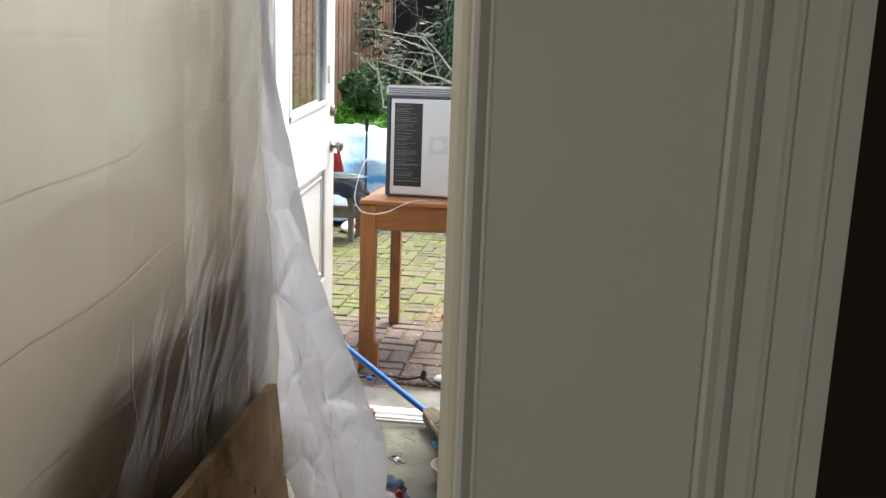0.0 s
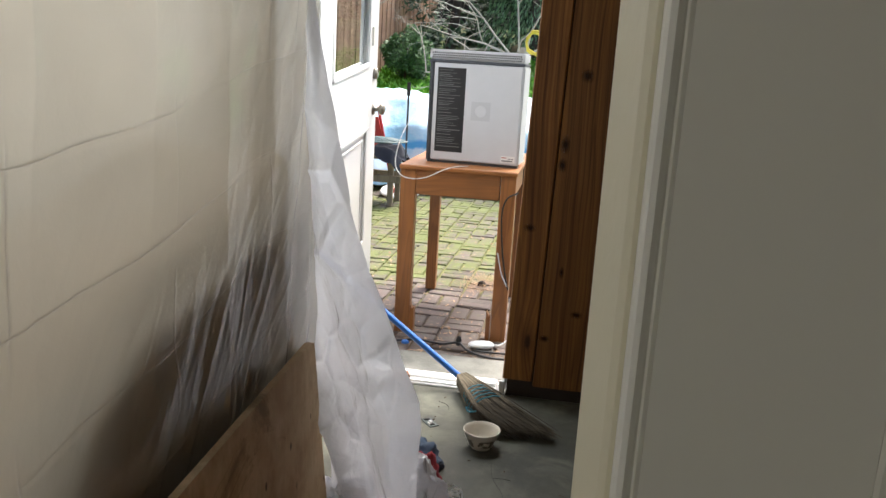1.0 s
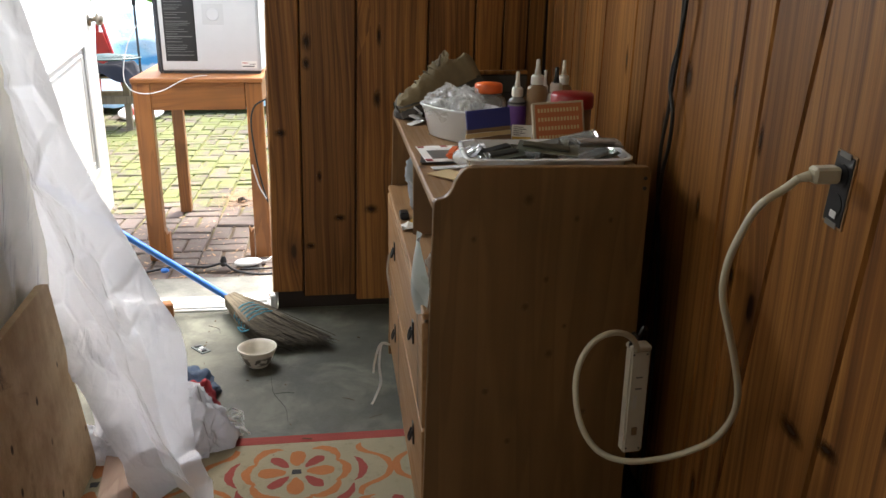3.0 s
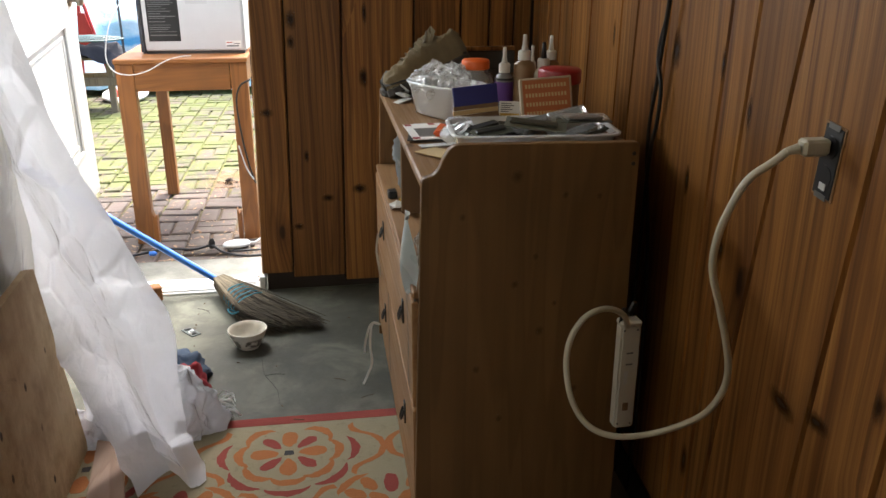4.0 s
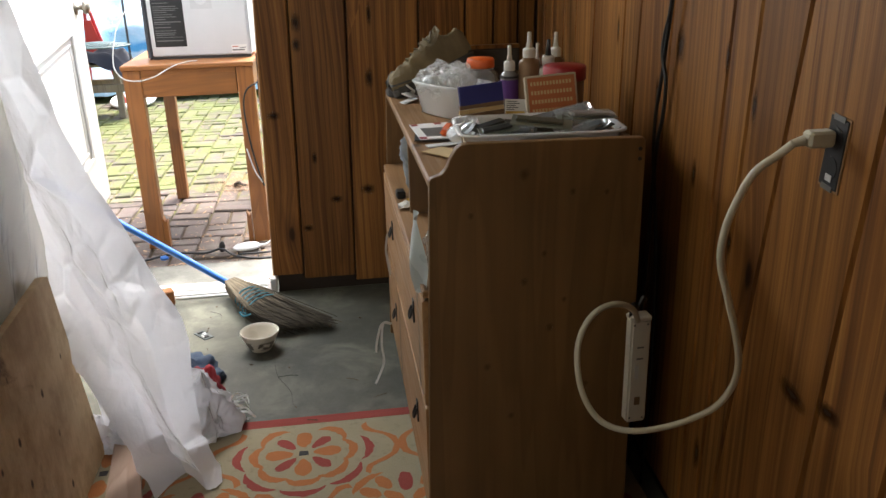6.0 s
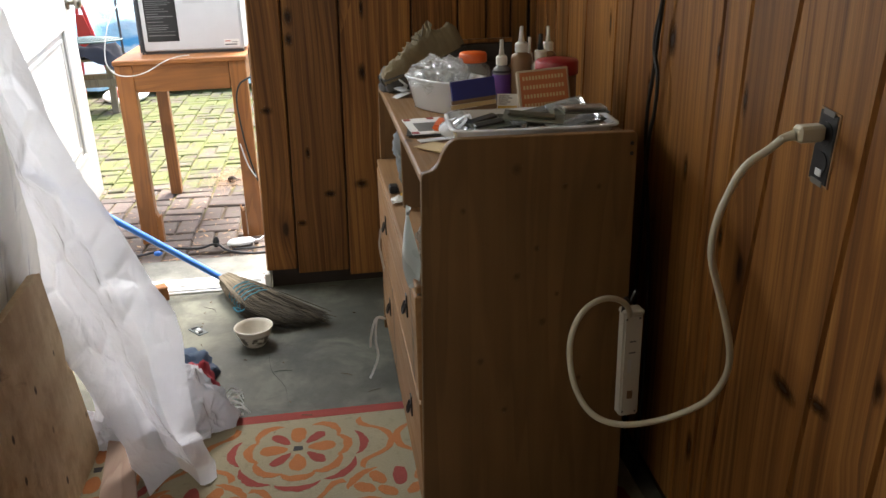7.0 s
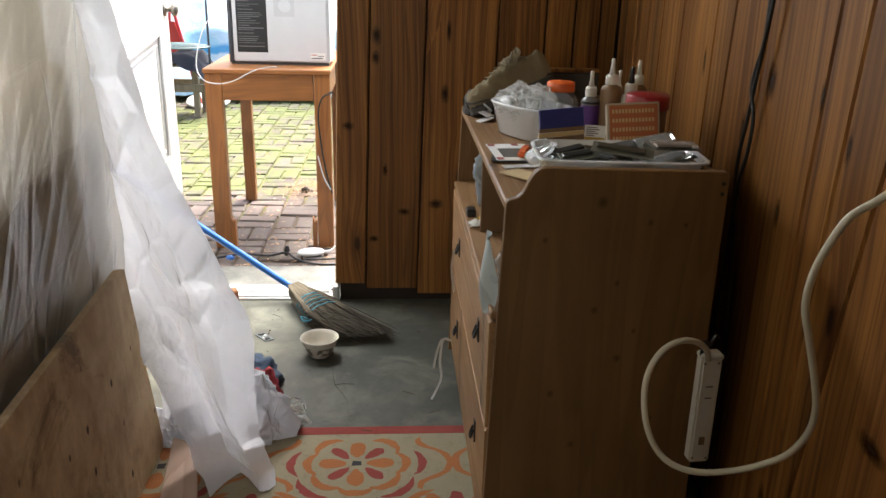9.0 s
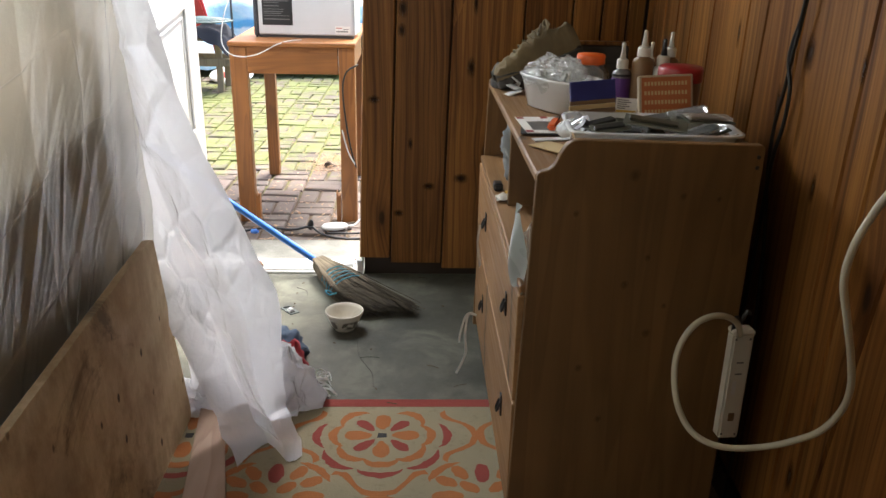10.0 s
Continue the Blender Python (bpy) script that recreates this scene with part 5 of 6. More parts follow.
def glue_bottle(name, label, at, r, h, body, tipc, collar="glue_white", extra=None):
    """A squeeze bottle: body, shoulder, collar and long pointed nozzle."""
    b = thing(name, label, "bottle", at)
    smooth(part("body", lathe([(r * 0.94, 0.0), (r, 0.004), (r, h - 0.014), (r * 0.9, h - 0.006), (r * 0.45, h), (r * 0.45, h + 0.004), (0.001, h + 0.004)], 28), body, b))
    part("collar", lathe([(r * 0.62, h + 0.001), (r * 0.62, h + 0.019), (r * 0.5, h + 0.023), (0.001, h + 0.023)], 20), collar, b)
    smooth(part("nozzle", lathe([(r * 0.34, h + 0.022), (r * 0.22, h + 0.04), (0.0045, h + 0.058), (0.003, h + 0.060), (0.0005, h + 0.060)], 16), tipc, b))
    if extra:
        part("label", lathe([(r + 0.0006, extra[0]), (r + 0.0006, extra[1])], 28, False), extra[2], b)
        if len(extra) > 3:
            part("label", lathe([(r + 0.0009, extra[3]), (r + 0.0009, extra[4])], 28, False), extra[5], b)
    return b


glue_bottle("glue_bottle", "clear squeeze bottle with purple label and white nozzle", (0.622, 2.14, TZ), 0.022, 0.128, "grey_liquid", "glue_white", extra=(0.060, 0.108, "purple", 0.112, 0.117, "black"))
glue_bottle("glue_bottle", "brown squeeze glue bottle with cream nozzle", (0.668, 2.13, TZ), 0.0255, 0.158, "glue_brown", "glue_white", extra=(0.06, 0.12, "bronze"))
glue_bottle("glue_bottle", "white squeeze glue bottle with black nozzle", (0.712, 2.12, TZ), 0.024, 0.140, "glue_white", "black")
glue_bottle("glue_bottle", "brown squeeze glue bottle behind a red-lidded tub", (0.758, 2.22, TZ), 0.0215, 0.146, "glue_brown", "glue_white")
glue_bottle("glue_bottle", "narrow white tube with a pale pointed cap", (0.703, 2.19, TZ), 0.013, 0.125, "glue_white", "glue_white")
redtub = thing("plastic_tub", "amber tub with a wide dark red lid", "tub", (0.728, 2.035, TZ))
smooth(part("body", lathe([(0.040, 0.0), (0.044, 0.004), (0.046, 0.12), (0.001, 0.12)], 32), "amber", redtub))
smooth(part("lid", lathe([(0.0485, 0.118), (0.0495, 0.120), (0.0495, 0.146), (0.046, 0.151), (0.001, 0.153)], 36), "red_lid", redtub, "dark red screw lid"))

# orange carton leaning on the tray
carton = thing("small_carton", "white-edged carton with an orange face and rows of small print", "carton", (0.686, 1.955, TZ + 0.006), -6)
tilt = pose(0, 0, 0, -16, -4)
part("body", moved(box(-0.058, 0.058, -0.010, 0.014, 0.0, 0.136, 0.002), tilt), plain("buff_carton", (0.42, 0.34, 0.24), 0.6), carton)
part("orange_face", moved(box(-0.052, 0.053, -0.0112, -0.0100, 0.046, 0.131), tilt), "carton_orange" if "carton_orange" in M else plain("muted_orange_print", (0.42, 0.12, 0.035), 0.5), carton)
part("red_face", moved(box(-0.010, 0.056, -0.0112, -0.0100, 0.006, 0.044), tilt), "red_lid", carton)
for r_ in range(4):
    for c_ in range(13):
        part("print_mark", moved(box(-0.046 + c_ * 0.0072, -0.0415 + c_ * 0.0072, -0.0116, -0.0111, 0.053 + r_ * 0.020, 0.0615 + r_ * 0.020), tilt), "tan_mark" if "tan_mark" in M else "envelope", carton)

# packet of blades
pk = thing("blade_packet", "dark blue folded packet with brown striped blades", "packet", (0.530, 1.965, TZ + 0.004), 8)
part("wrapper", moved(box(-0.051, 0.051, -0.004, 0.004, 0.080, 0.122, 0.001), pose(0, 0, 0, -8, -4)), "blue_dark", pk)
for i, m in enumerate(("bronze", "envelope", "bronze", "envelope", "bronze")):
    part("blade", moved(box(-0.053 - 0.002 * (i % 2), 0.050, -0.0035, 0.0035, 0.030 + i * 0.0105, 0.0395 + i * 0.0105, 0.0006), pose(0, 0, 0, -8, -4)), m, pk)
lab = thing("label_card", "small white and yellow printed label card", "card", (0.603, 2.00, TZ + 0.001), -20)
part("card", moved(box(-0.024, 0.024, -0.001, 0.001, 0.0, 0.082), pose(0, 0, 0, -12)), "paper", lab)
part("stripe", moved(box(-0.022, 0.022, -0.0016, -0.0009, 0.035, 0.055), pose(0, 0, 0, -12)), "yellow", lab)
for i in range(5):
    part("print_line", moved(box(-0.020, -0.002 + 0.003 * (i * 3 % 5), -0.0014, -0.0009, 0.058 + 0.0045 * i, 0.060 + 0.0045 * i), pose(0, 0, 0, -12)), "print", lab)

# shallow tray with tool packets
tray = thing("plastic_tray", "shallow frosted plastic tray full of tool packets", "tray", (0.612, 1.835, TZ + 0.0), -4)
smooth(part("body", vessel([(0.140, 0.078, 0.0), (0.150, 0.086, 0.004), (0.163, 0.098, 0.058), (0.173, 0.108, 0.059), (0.173, 0.108, 0.063), (0.162, 0.097, 0.063), (0.150, 0.086, 0.008)], 7), "tub", tray))
M["packet_grey"] = plain("grey_green_card", (0.075, 0.078, 0.062), 0.45, vary=0.2)
M["packet_olive"] = plain("olive_card", (0.060, 0.058, 0.038), 0.4, vary=0.2)
M["packet_dark"] = plain("dark_tool_grey", (0.03, 0.032, 0.03), 0.4, vary=0.2)
M["packet_green"] = plain("pale_green_card", (0.135, 0.145, 0.115), 0.4, vary=0.15)
rng = random.Random(17)
for i in range(22):
    f = i / 21
    x_, y_ = 0.612 + rng.uniform(-0.10, 0.105), 1.835 + rng.uniform(-0.055, 0.06)
    pkt = thing("tool_packet", "flat clear packet holding a grey metal tool", "packet", (x_, y_, TZ + 0.012 + 0.052 * f + (0.016 if x_ > 0.60 else 0.0) * f), rng.uniform(-34, 26), "packets in the tray")
    w, h = rng.uniform(0.040, 0.062), rng.uniform(0.017, 0.028)
    lean = pose(0, 0, 0, rng.uniform(-4, 26), rng.uniform(-16, 12))
    part("card", moved(box(-w, w, -h, h, 0.0, 0.0022, 0.0006), lean), rng.choice(("packet_grey", "packet_green", "packet_dark", "packet_green", "packet_olive")), pkt)
    part("tool", moved(box(-w * 0.85, w * 0.7, -h * 0.42, h * 0.42, 0.0024, 0.008, 0.002), lean), ("packet_dark", "grey_metal", "packet_dark", "packet_olive")[i % 4], pkt)
    if i % 3 == 0:
        part("blister", moved(box(-w * 0.95, w * 0.92, -h * 0.8, h * 0.8, 0.0023, 0.010, 0.003), lean), "film", pkt)
# stiff clear sleeves standing at the tray's corner
for i in range(5):
    s = thing("clear_sleeve", "stiff clear plastic sleeve bent over the tray rim", "sleeve", (0.452 + 0.010 * i, 1.85 + 0.016 * i, TZ + 0.03), 60 + 9 * i, "sleeves at the tray")
    part("film", sheet(lambda u, v, i=i: ((u - 0.5) * 0.060, 0.018 * math.sin(v * 3 + i) + 0.006 * math.sin(u * 6), v * 0.036), 10, 8), "tub", s)

# papers and knife at the front edge
for i, (x, y, rz_, w, h, m, lbl) in enumerate(((0.428, 2.07, 3, 0.048, 0.085, "paper", "white printed leaflet with red corners"), (0.436, 1.945, 12, 0.045, 0.013, "frost", "pale grey strip of card"), (0.430, 1.86, 38, 0.030, 0.052, "envelope", "tan paper envelope lying flat"), (0.425, 2.055, -8, 0.045, 0.075, "black", "thin black cardboard folder"))):
    pp = thing("paper", lbl, "paper", (x, y, TZ + (0.006 if i == 0 else 0.001 + 0.0008 * i)), rz_)
    part("sheet", box(-w, w, -h, h, 0.0, 0.002), m, pp)
    if i == 0:
        part("printed_panel", box(-0.03, 0.035, -0.06, 0.03, 0.002, 0.0026), "grey_metal", pp)
        for cx, cy in ((-0.038, 0.07), (-0.04, -0.072), (0.02, 0.075)):
            part("printed_corner", box(cx - 0.008, cx + 0.008, cy - 0.01, cy + 0.01, 0.002, 0.0027), "red_lid", pp)
knife = thing("utility_knife", "orange-handled utility knife lying on papers", "knife", (0.452, 2.04, TZ + 0.016), 74)
part("handle", box(-0.045, 0.045, -0.010, 0.010, -0.007, 0.006, 0.004, 2), "orange", knife)
part("blade_holder", box(0.045, 0.075, -0.006, 0.006, -0.003, 0.003, 0.001), "grey_metal", knife)
clip = thing("metal_bracket", "pale grey folded bracket piece", "bracket", (0.420, 2.50, TZ), 20)
for i in range(3):
    part("plate", moved(box(-0.022, 0.022, -0.016, 0.016, 0.0, 0.003, 0.001), pose(0.012 * i - 0.01, 0.02 * i, 0.004 + 0.012 * i, 20 * i, -15 + 18 * i, 35 * i)), "frost", clip)


# pair of shoes
def shoe(name, label, m, upper_mat):
    s = thing(name, label, "shoe")
    s.matrix_basis = m
    L = 0.262
    WID = [(0.0, 0.026), (0.08, 0.034), (0.3, 0.034), (0.5, 0.038), (0.72, 0.046), (0.88, 0.042), (0.96, 0.030), (1.0, 0.012)]
    HGT = [(0.0, 0.062), (0.06, 0.086), (0.22, 0.090), (0.36, 0.096), (0.5, 0.082), (0.68, 0.062), (0.86, 0.050), (0.96, 0.038), (1.0, 0.020)]

    def upper(u, v):
        w, h = lerp(WID, u), lerp(HGT, u)
        a = math.pi * v
        c, q = math.cos(a), math.sin(a)
        y = -math.copysign(abs(c) ** 0.75, c) * w * (1 - 0.30 * q * min(1, h / 0.09))
        z = 0.020 + q ** 0.62 * h
        wr = 0.012 * noise.noise((u * 9, v * 5, 4)) + 0.009 * abs(noise.noise((u * 22, v * 9, 1))) + 0.004 * noise.noise((u * 50, v * 20, 7))
        dip = 0.030 * max(0.0, 1 - abs(u - 0.17) / 0.15) * max(0.0, 1 - abs(v - 0.5) / 0.22)
        return (u * L, y * (1 + 1.5 * wr), z + wr - dip)

    smooth(part("upper", sheet(upper, 60, 30), upper_mat, s, "crumpled worn suede upper"))
    out = [(t / 24 * L, lerp(WID, t / 24) + 0.005) for t in range(25)]
    part("sole", prism(out + [(x, -y) for x, y in reversed(out)], 0.0, 0.022, "z", 0.003), "shoe_dark", s, "dark grey rubber sole")
    rand = [(0.72 + 0.28 * t / 10) for t in range(11)]
    smooth(part("toe_guard", sheet(lambda u, v: (L * (0.70 + 0.305 * u), (2 * v - 1) * (lerp(WID, 0.70 + 0.3 * u) + 0.003), 0.021 + 0.020 * (1 - (2 * v - 1) ** 4) * (1.0 - 0.4 * u) + 0.012 * u), 10, 16), "shoe_dark", s, "dark rubber toe guard"))
    for i in range(5):
        u = 0.40 + 0.068 * i
        z = 0.024 + lerp(HGT, u)
        part("lace", tube(spline([(u * L, -0.024, z - 0.016), (u * L + 0.006, -0.004, z + 0.002), (u * L - 0.004, 0.024, z - 0.016)], 5), 0.0024, 5), upper_mat, s)
    part("lace", tube(spline([(0.40 * L, 0.0, 0.10), (0.34 * L, 0.03, 0.125), (0.42 * L, 0.045, 0.10), (0.40 * L, 0.005, 0.108), (0.46 * L, -0.035, 0.10), (0.52 * L, -0.045, 0.06)], 6), 0.0022, 5), "straw", s)
    part("tongue", sheet(lambda u, v: (L * (0.24 + 0.20 * u), (v - 0.5) * 0.05, 0.135 - 0.05 * u - 0.02 * (2 * v - 1) ** 2 + 0.014 * noise.noise((u * 5, v * 5, 3))), 8, 8), upper_mat, s)
    return s


M["shoe_grey"] = plain("grey_brown_mesh", (0.10, 0.09, 0.075), 0.95, vary=0.25, scale=60, bump=0.4)
shoe("shoe", "worn olive-tan suede shoe lying on a darker shoe", pose(0.620, 2.615, TZ + 0.098, 14, 22, 190), "shoe")
shoe("shoe", "darker worn shoe lying on the dresser beneath another", pose(0.620, 2.640, TZ, 0, 0, 184), "shoe_grey")
dark_frame = thing("picture_frame", "dark narrow empty frame lying against the wall", "frame", (0.72, 2.70, TZ + 0.03), 0)
part("bar", box(-0.13, 0.055, -0.012, 0.004, 0.03, 0.085, 0.003), "shoe_dark", dark_frame)
part("bar", box(-0.13, 0.055, -0.014, 0.004, 0.086, 0.098, 0.002), "panel", dark_frame)
part("foot", box(-0.13, 0.055, -0.014, 0.012, -0.03, 0.03), "shoe_dark", dark_frame)

# open shelf: bags, book, scraps
SZ = 0.5925
sb = thing("clear_bag", "pale blue clear plastic bag hanging out of the open shelf", "plastic bag", (0.352, 1.705, SZ), 0)
smooth(part("film", sheet(lambda u, v: (-0.006 + 0.010 * math.sin(u * 5 + v * 4) - 0.02 * math.sin(v * 2.6) * u, -0.022 + 0.075 * u + 0.006 * math.sin(v * 9), -0.03 + 0.175 * v), 14, 24), plain("pale_blue_film", (0.50, 0.58, 0.60), 0.3, vary=0.15, scale=25), sb))
part("film", moved(bag_shape(0.030, 0.035, 0.07, 4.4), pose(0.04, 0.01, 0.075)), "film", sb)
bk = thing("book", "dark red patterned notebook standing on the shelf", "book", (0.40, 1.70, SZ), 0)
part("cover", box(-0.030, 0.12, 0.0, 0.006, 0.0, 0.20, 0.001), "red_lid", bk)
part("pages", box(-0.028, 0.118, 0.006, 0.016, 0.002, 0.197), "paper", bk)
for i in range(7):
    part("pattern_dot", box(-0.0306, -0.0300, 0.001, 0.005, 0.02 + 0.026 * i, 0.03 + 0.026 * i), "paper", bk)
gb = thing("grey_bag", "grey plastic bag and pale clips on the shelf", "plastic bag", (0.42, 2.34, SZ), 0)
smooth(part("film", moved(bag_shape(0.045, 0.045, 0.085, 1.4), pose(0, 0, 0.115)), plain("grey_blue_film", (0.26, 0.29, 0.32), 0.35, vary=0.2), gb))
part("clip", box(-0.07, -0.045, -0.02, 0.02, 0.0, 0.02, 0.004), "black", gb)
scrap = thing("paper_scrap", "crumpled cream paper scraps with yellow marks", "paper", (0.392, 2.245, SZ), 0)
part("sheet", sheet(lambda u, v: (-0.045 + 0.08 * u, -0.03 + 0.05 * v, 0.004 + 0.016 * abs(noise.noise((u * 4, v * 4, 2))) + 0.012 * u), 8, 8), "paper", scrap)
part("sheet", moved(sheet(lambda u, v: (-0.03 + 0.05 * u, -0.02 + 0.04 * v, 0.022 + 0.02 * abs(noise.noise((u * 3, v * 4, 9)))), 8, 8), pose(0.01, -0.01, 0, 0, 0, 40)), "yellow", scrap)

# ribbons tied to the far drawer pulls
M["ribbon"] = plain("white_cotton_ribbon", (0.62, 0.60, 0.58), 0.8)
rb = thing("ribbon", "white ribbon tied to a drawer pull", "ribbon", (0.325, 2.42, 0.46), 0, "ribbons on the pulls")
for dy, l in ((-0.006, 0.12), (0.010, 0.14), (0.002, 0.10)):
    part("strand", tube(spline([(0, 0, 0.0), (-0.006, dy, -l * 0.4), (0.0, dy * 1.6, -l * 0.8), (0.004, dy * 2.0, -l)], 6), 0.0033, 6, flat=0.15), "ribbon", rb)
rb = thing("ribbon", "long white ribbon trailing from a drawer pull", "ribbon", (0.325, 2.42, 0.175), 0, "ribbons on the pulls")
for pts in ([(0, 0, 0.0), (-0.03, -0.005, 0.004), (-0.048, -0.012, -0.05), (-0.052, -0.012, -0.085)], [(0, 0, 0.0), (-0.025, 0.0, 0.003), (-0.034, -0.01, -0.06), (-0.030, -0.015, -0.115), (-0.045, -0.03, -0.150), (-0.06, -0.05, -0.170)]):
    part("strand", tube(spline(pts, 6), 0.0033, 6, flat=0.15), "ribbon", rb)


# ---- outlet, extension cord, power strip, wall cables ----
out = thing("wall_outlet", "uncovered black electrical outlet set in the panelling", "outlet", (EAST - 0.001, 1.199, 0.955))
out.matrix_basis = pose(EAST - 0.001, 1.199, 0.955, 6)
part("recess", box(-0.001, 0.003, -0.0225, 0.0245, -0.053, 0.053), plain("raw_cut_wood", (0.30, 0.17, 0.08), 0.8), out)
dev = part("device", box(-0.0025, 0.002, -0.020, 0.022, -0.050, 0.050, 0.001), "black", out)
part("yoke", box(-0.0035, -0.0022, -0.012, 0.014, -0.054, -0.046), "grey_metal", dev)
part("yoke", box(-0.0035, -0.0022, -0.012, 0.014, 0.046, 0.054), "grey_metal", dev)
for zc in (0.021, -0.021):
    part("receptacle", moved(lathe([(0.016, 0.0), (0.016, 0.0015), (0.001, 0.0015)], 20), pose(-0.0022, 0.001, zc, 0, -90)), "black", dev)
part("screw_plate", box(-0.0048, -0.0035, -0.008, 0.006, -0.040, -0.030, 0.0004), "frost", dev)
M["cord"] = plain("cream_vinyl_cord", (0.56, 0.53, 0.42), 0.45, vary=0.06)
plug = thing("extension_cable", "thick cream extension cord plugged into the outlet", "extension cord")
part("plug", prism([(-0.012, -0.012), (0.012, -0.012), (0.012, 0.011), (-0.012, 0.011)], EAST - 0.045, EAST - 0.006, "x", 0.004), "cord", plug).matrix_basis = pose(0, 1.203, 0.977)
part("strain_relief", tube([(EAST - 0.047, 1.203, 0.975), (EAST - 0.062, 1.206, 0.971)], 0.0075, 12, taper=0.7), "cord", plug)
CORD = [(0.812, 1.207, 0.971), (0.796, 1.212, 0.955), (0.765, 1.218, 0.929), (0.749, 1.231, 0.880), (0.743, 1.243, 0.834), (0.750, 1.258, 0.780), (0.775, 1.272, 0.715), (0.802, 1.287, 0.645), (0.820, 1.300, 0.585), (0.829, 1.325, 0.528),
        (0.818, 1.350, 0.474), (0.795, 1.378, 0.436), (0.755, 1.402, 0.406), (0.700, 1.42, 0.391), (0.659, 1.44, 0.393), (0.632, 1.46, 0.412), (0.614, 1.48, 0.453), (0.610, 1.50, 0.508), (0.620, 1.512, 0.552), (0.646, 1.523, 0.585), (0.680, 1.534, 0.596), (0.712, 1.545, 0.589), (0.738, 1.556, 0.569), (0.752, 1.568, 0.540)]
smooth(part("cable", tube(spline(CORD, 5), 0.0058, 12), "cord", plug))
M["strip_white"] = plain("off_white_plastic", (0.60, 0.585, 0.52), 0.4, vary=0.05)
strip = thing("power_strip", "off-white power strip hanging on the side of the dresser", "power strip", (0.764, 1.592, 0.535), 4)
part("body", box(-0.020, 0.022, -0.012, 0.016, -0.232, 0.0, 0.004, 2), "strip_white", strip)
part("end_cap", box(-0.021, 0.023, -0.013, 0.017, -0.004, 0.008, 0.003), "strip_white", strip)
for zc in (-0.060, -0.085):
    part("slot", box(-0.006, 0.008, -0.0128, -0.0118, zc - 0.0015, zc + 0.0015), "grey_metal", strip)
part("print_mark", box(-0.008, 0.0, -0.0127, -0.0119, -0.13, -0.10), "frost", strip)
part("switch", box(-0.006, 0.006, -0.0145, -0.0115, -0.190, -0.172, 0.001), "bronze", strip, "small brown rocker switch")
for x, z in ((-0.014, -0.01), (0.014, -0.01), (-0.014, -0.22), (0.014, -0.222)):
    part("screw", moved(lathe([(0.0025, 0), (0.002, 0.001), (0.0003, 0.001)], 8), pose(x, -0.012, z, 90)), "grey_metal", strip)
part("tie", tube(spline([(-0.018, 0.0, 0.002), (-0.012, 0.004, 0.03), (0.0, 0.01, 0.018), (0.012, 0.012, 0.038), (0.02, 0.016, 0.03)], 5), 0.004, 6), "black", strip, "black cable tie")

wc = thing("wall_cables", "two black cables hanging loose down the panelled wall", "cable")
for pts in ([(0.867, 1.805, 1.612), (0.872, 1.801, 1.302), (0.874, 1.796, 1.130), (0.875, 1.823, 1.054), (0.874, 1.825, 1.013), (0.875, 1.801, 0.961), (0.875, 1.805, 0.889), (0.872, 1.823, 0.806), (0.872, 1.834, 0.579), (0.867, 1.844, 0.268), (0.867, 1.854, 0.004)],
            [(0.874, 1.751, 1.612), (0.874, 1.777, 1.250), (0.877, 1.805, 1.095), (0.877, 1.817, 1.038), (0.878, 1.834, 0.951), (0.877, 1.849, 0.878), (0.877, 1.844, 0.785), (0.874, 1.792, 0.599), (0.870, 1.761, 0.320), (0.867, 1.772, 0.004)]):
    smooth(part("cable", tube(spline(pts, 6), 0.0042, 8), "black", wc))

# ---- cables outside ----
tc = thing("white_cable", "thin white cable drooping over the table edge", "cable")
smooth(part("cable", tube(spline([(-0.375, 3.985, 0.789), (-0.42, 3.945, 0.789), (-0.475, 3.91, 0.775), (-0.555, 3.898, 0.735), (-0.63, 3.90, 0.722), (-0.69, 3.91, 0.74), (-0.72, 3.94, 0.80), (-0.70, 4.0, 0.93), (-0.66, 4.1, 1.02)], 8), 0.0024, 8), plain("white_cable_jacket", (0.68, 0.67, 0.64), 0.4), tc))
bc = thing("black_cable", "thin black cord hanging at the table leg", "cable")
smooth(part("cable", tube(spline([(-0.12, 3.93, 0.69), (-0.17, 3.905, 0.66), (-0.188, 3.90, 0.58), (-0.175, 3.905, 0.42), (-0.155, 3.91, 0.30), (-0.135, 3.915, 0.22)], 8), 0.004, 6), "black", bc))
smooth(part("cable", tube(spline([(-0.195, 3.90, 0.40), (-0.17, 3.90, 0.30), (-0.14, 3.90, 0.24)], 6), 0.003, 6), "frost", bc))
gc = thing("extension_lead", "black extension lead lying along the sill", "extension lead")
smooth(part("cable", tube(spline([(-0.95, 3.70, OUT + 0.014), (-0.70, 3.73, OUT + 0.014), (-0.55, 3.80, OUT + 0.014), (-0.42, 3.78, OUT + 0.014), (-0.34, 3.775, OUT + 0.03), (-0.28, 3.72, OUT + 0.014), (-0.16, 3.66, OUT + 0.014), (0.05, 3.70, OUT + 0.014)], 8), 0.006, 8), "black", gc))
smooth(part("cable", tube(spline([(-0.26, 3.74, OUT + 0.012), (-0.15, 3.74, OUT + 0.012), (0.05, 3.77, OUT + 0.012)], 8), 0.005, 8), "black", gc))
part("plug", moved(lathe([(0.011, 0.0), (0.014, 0.01), (0.014, 0.03), (0.009, 0.045), (0.006, 0.05), (0.0005, 0.05)], 14), pose(-0.342, 3.79, OUT + 0.015, 14, 8)), "black", gc, "black plug standing up")
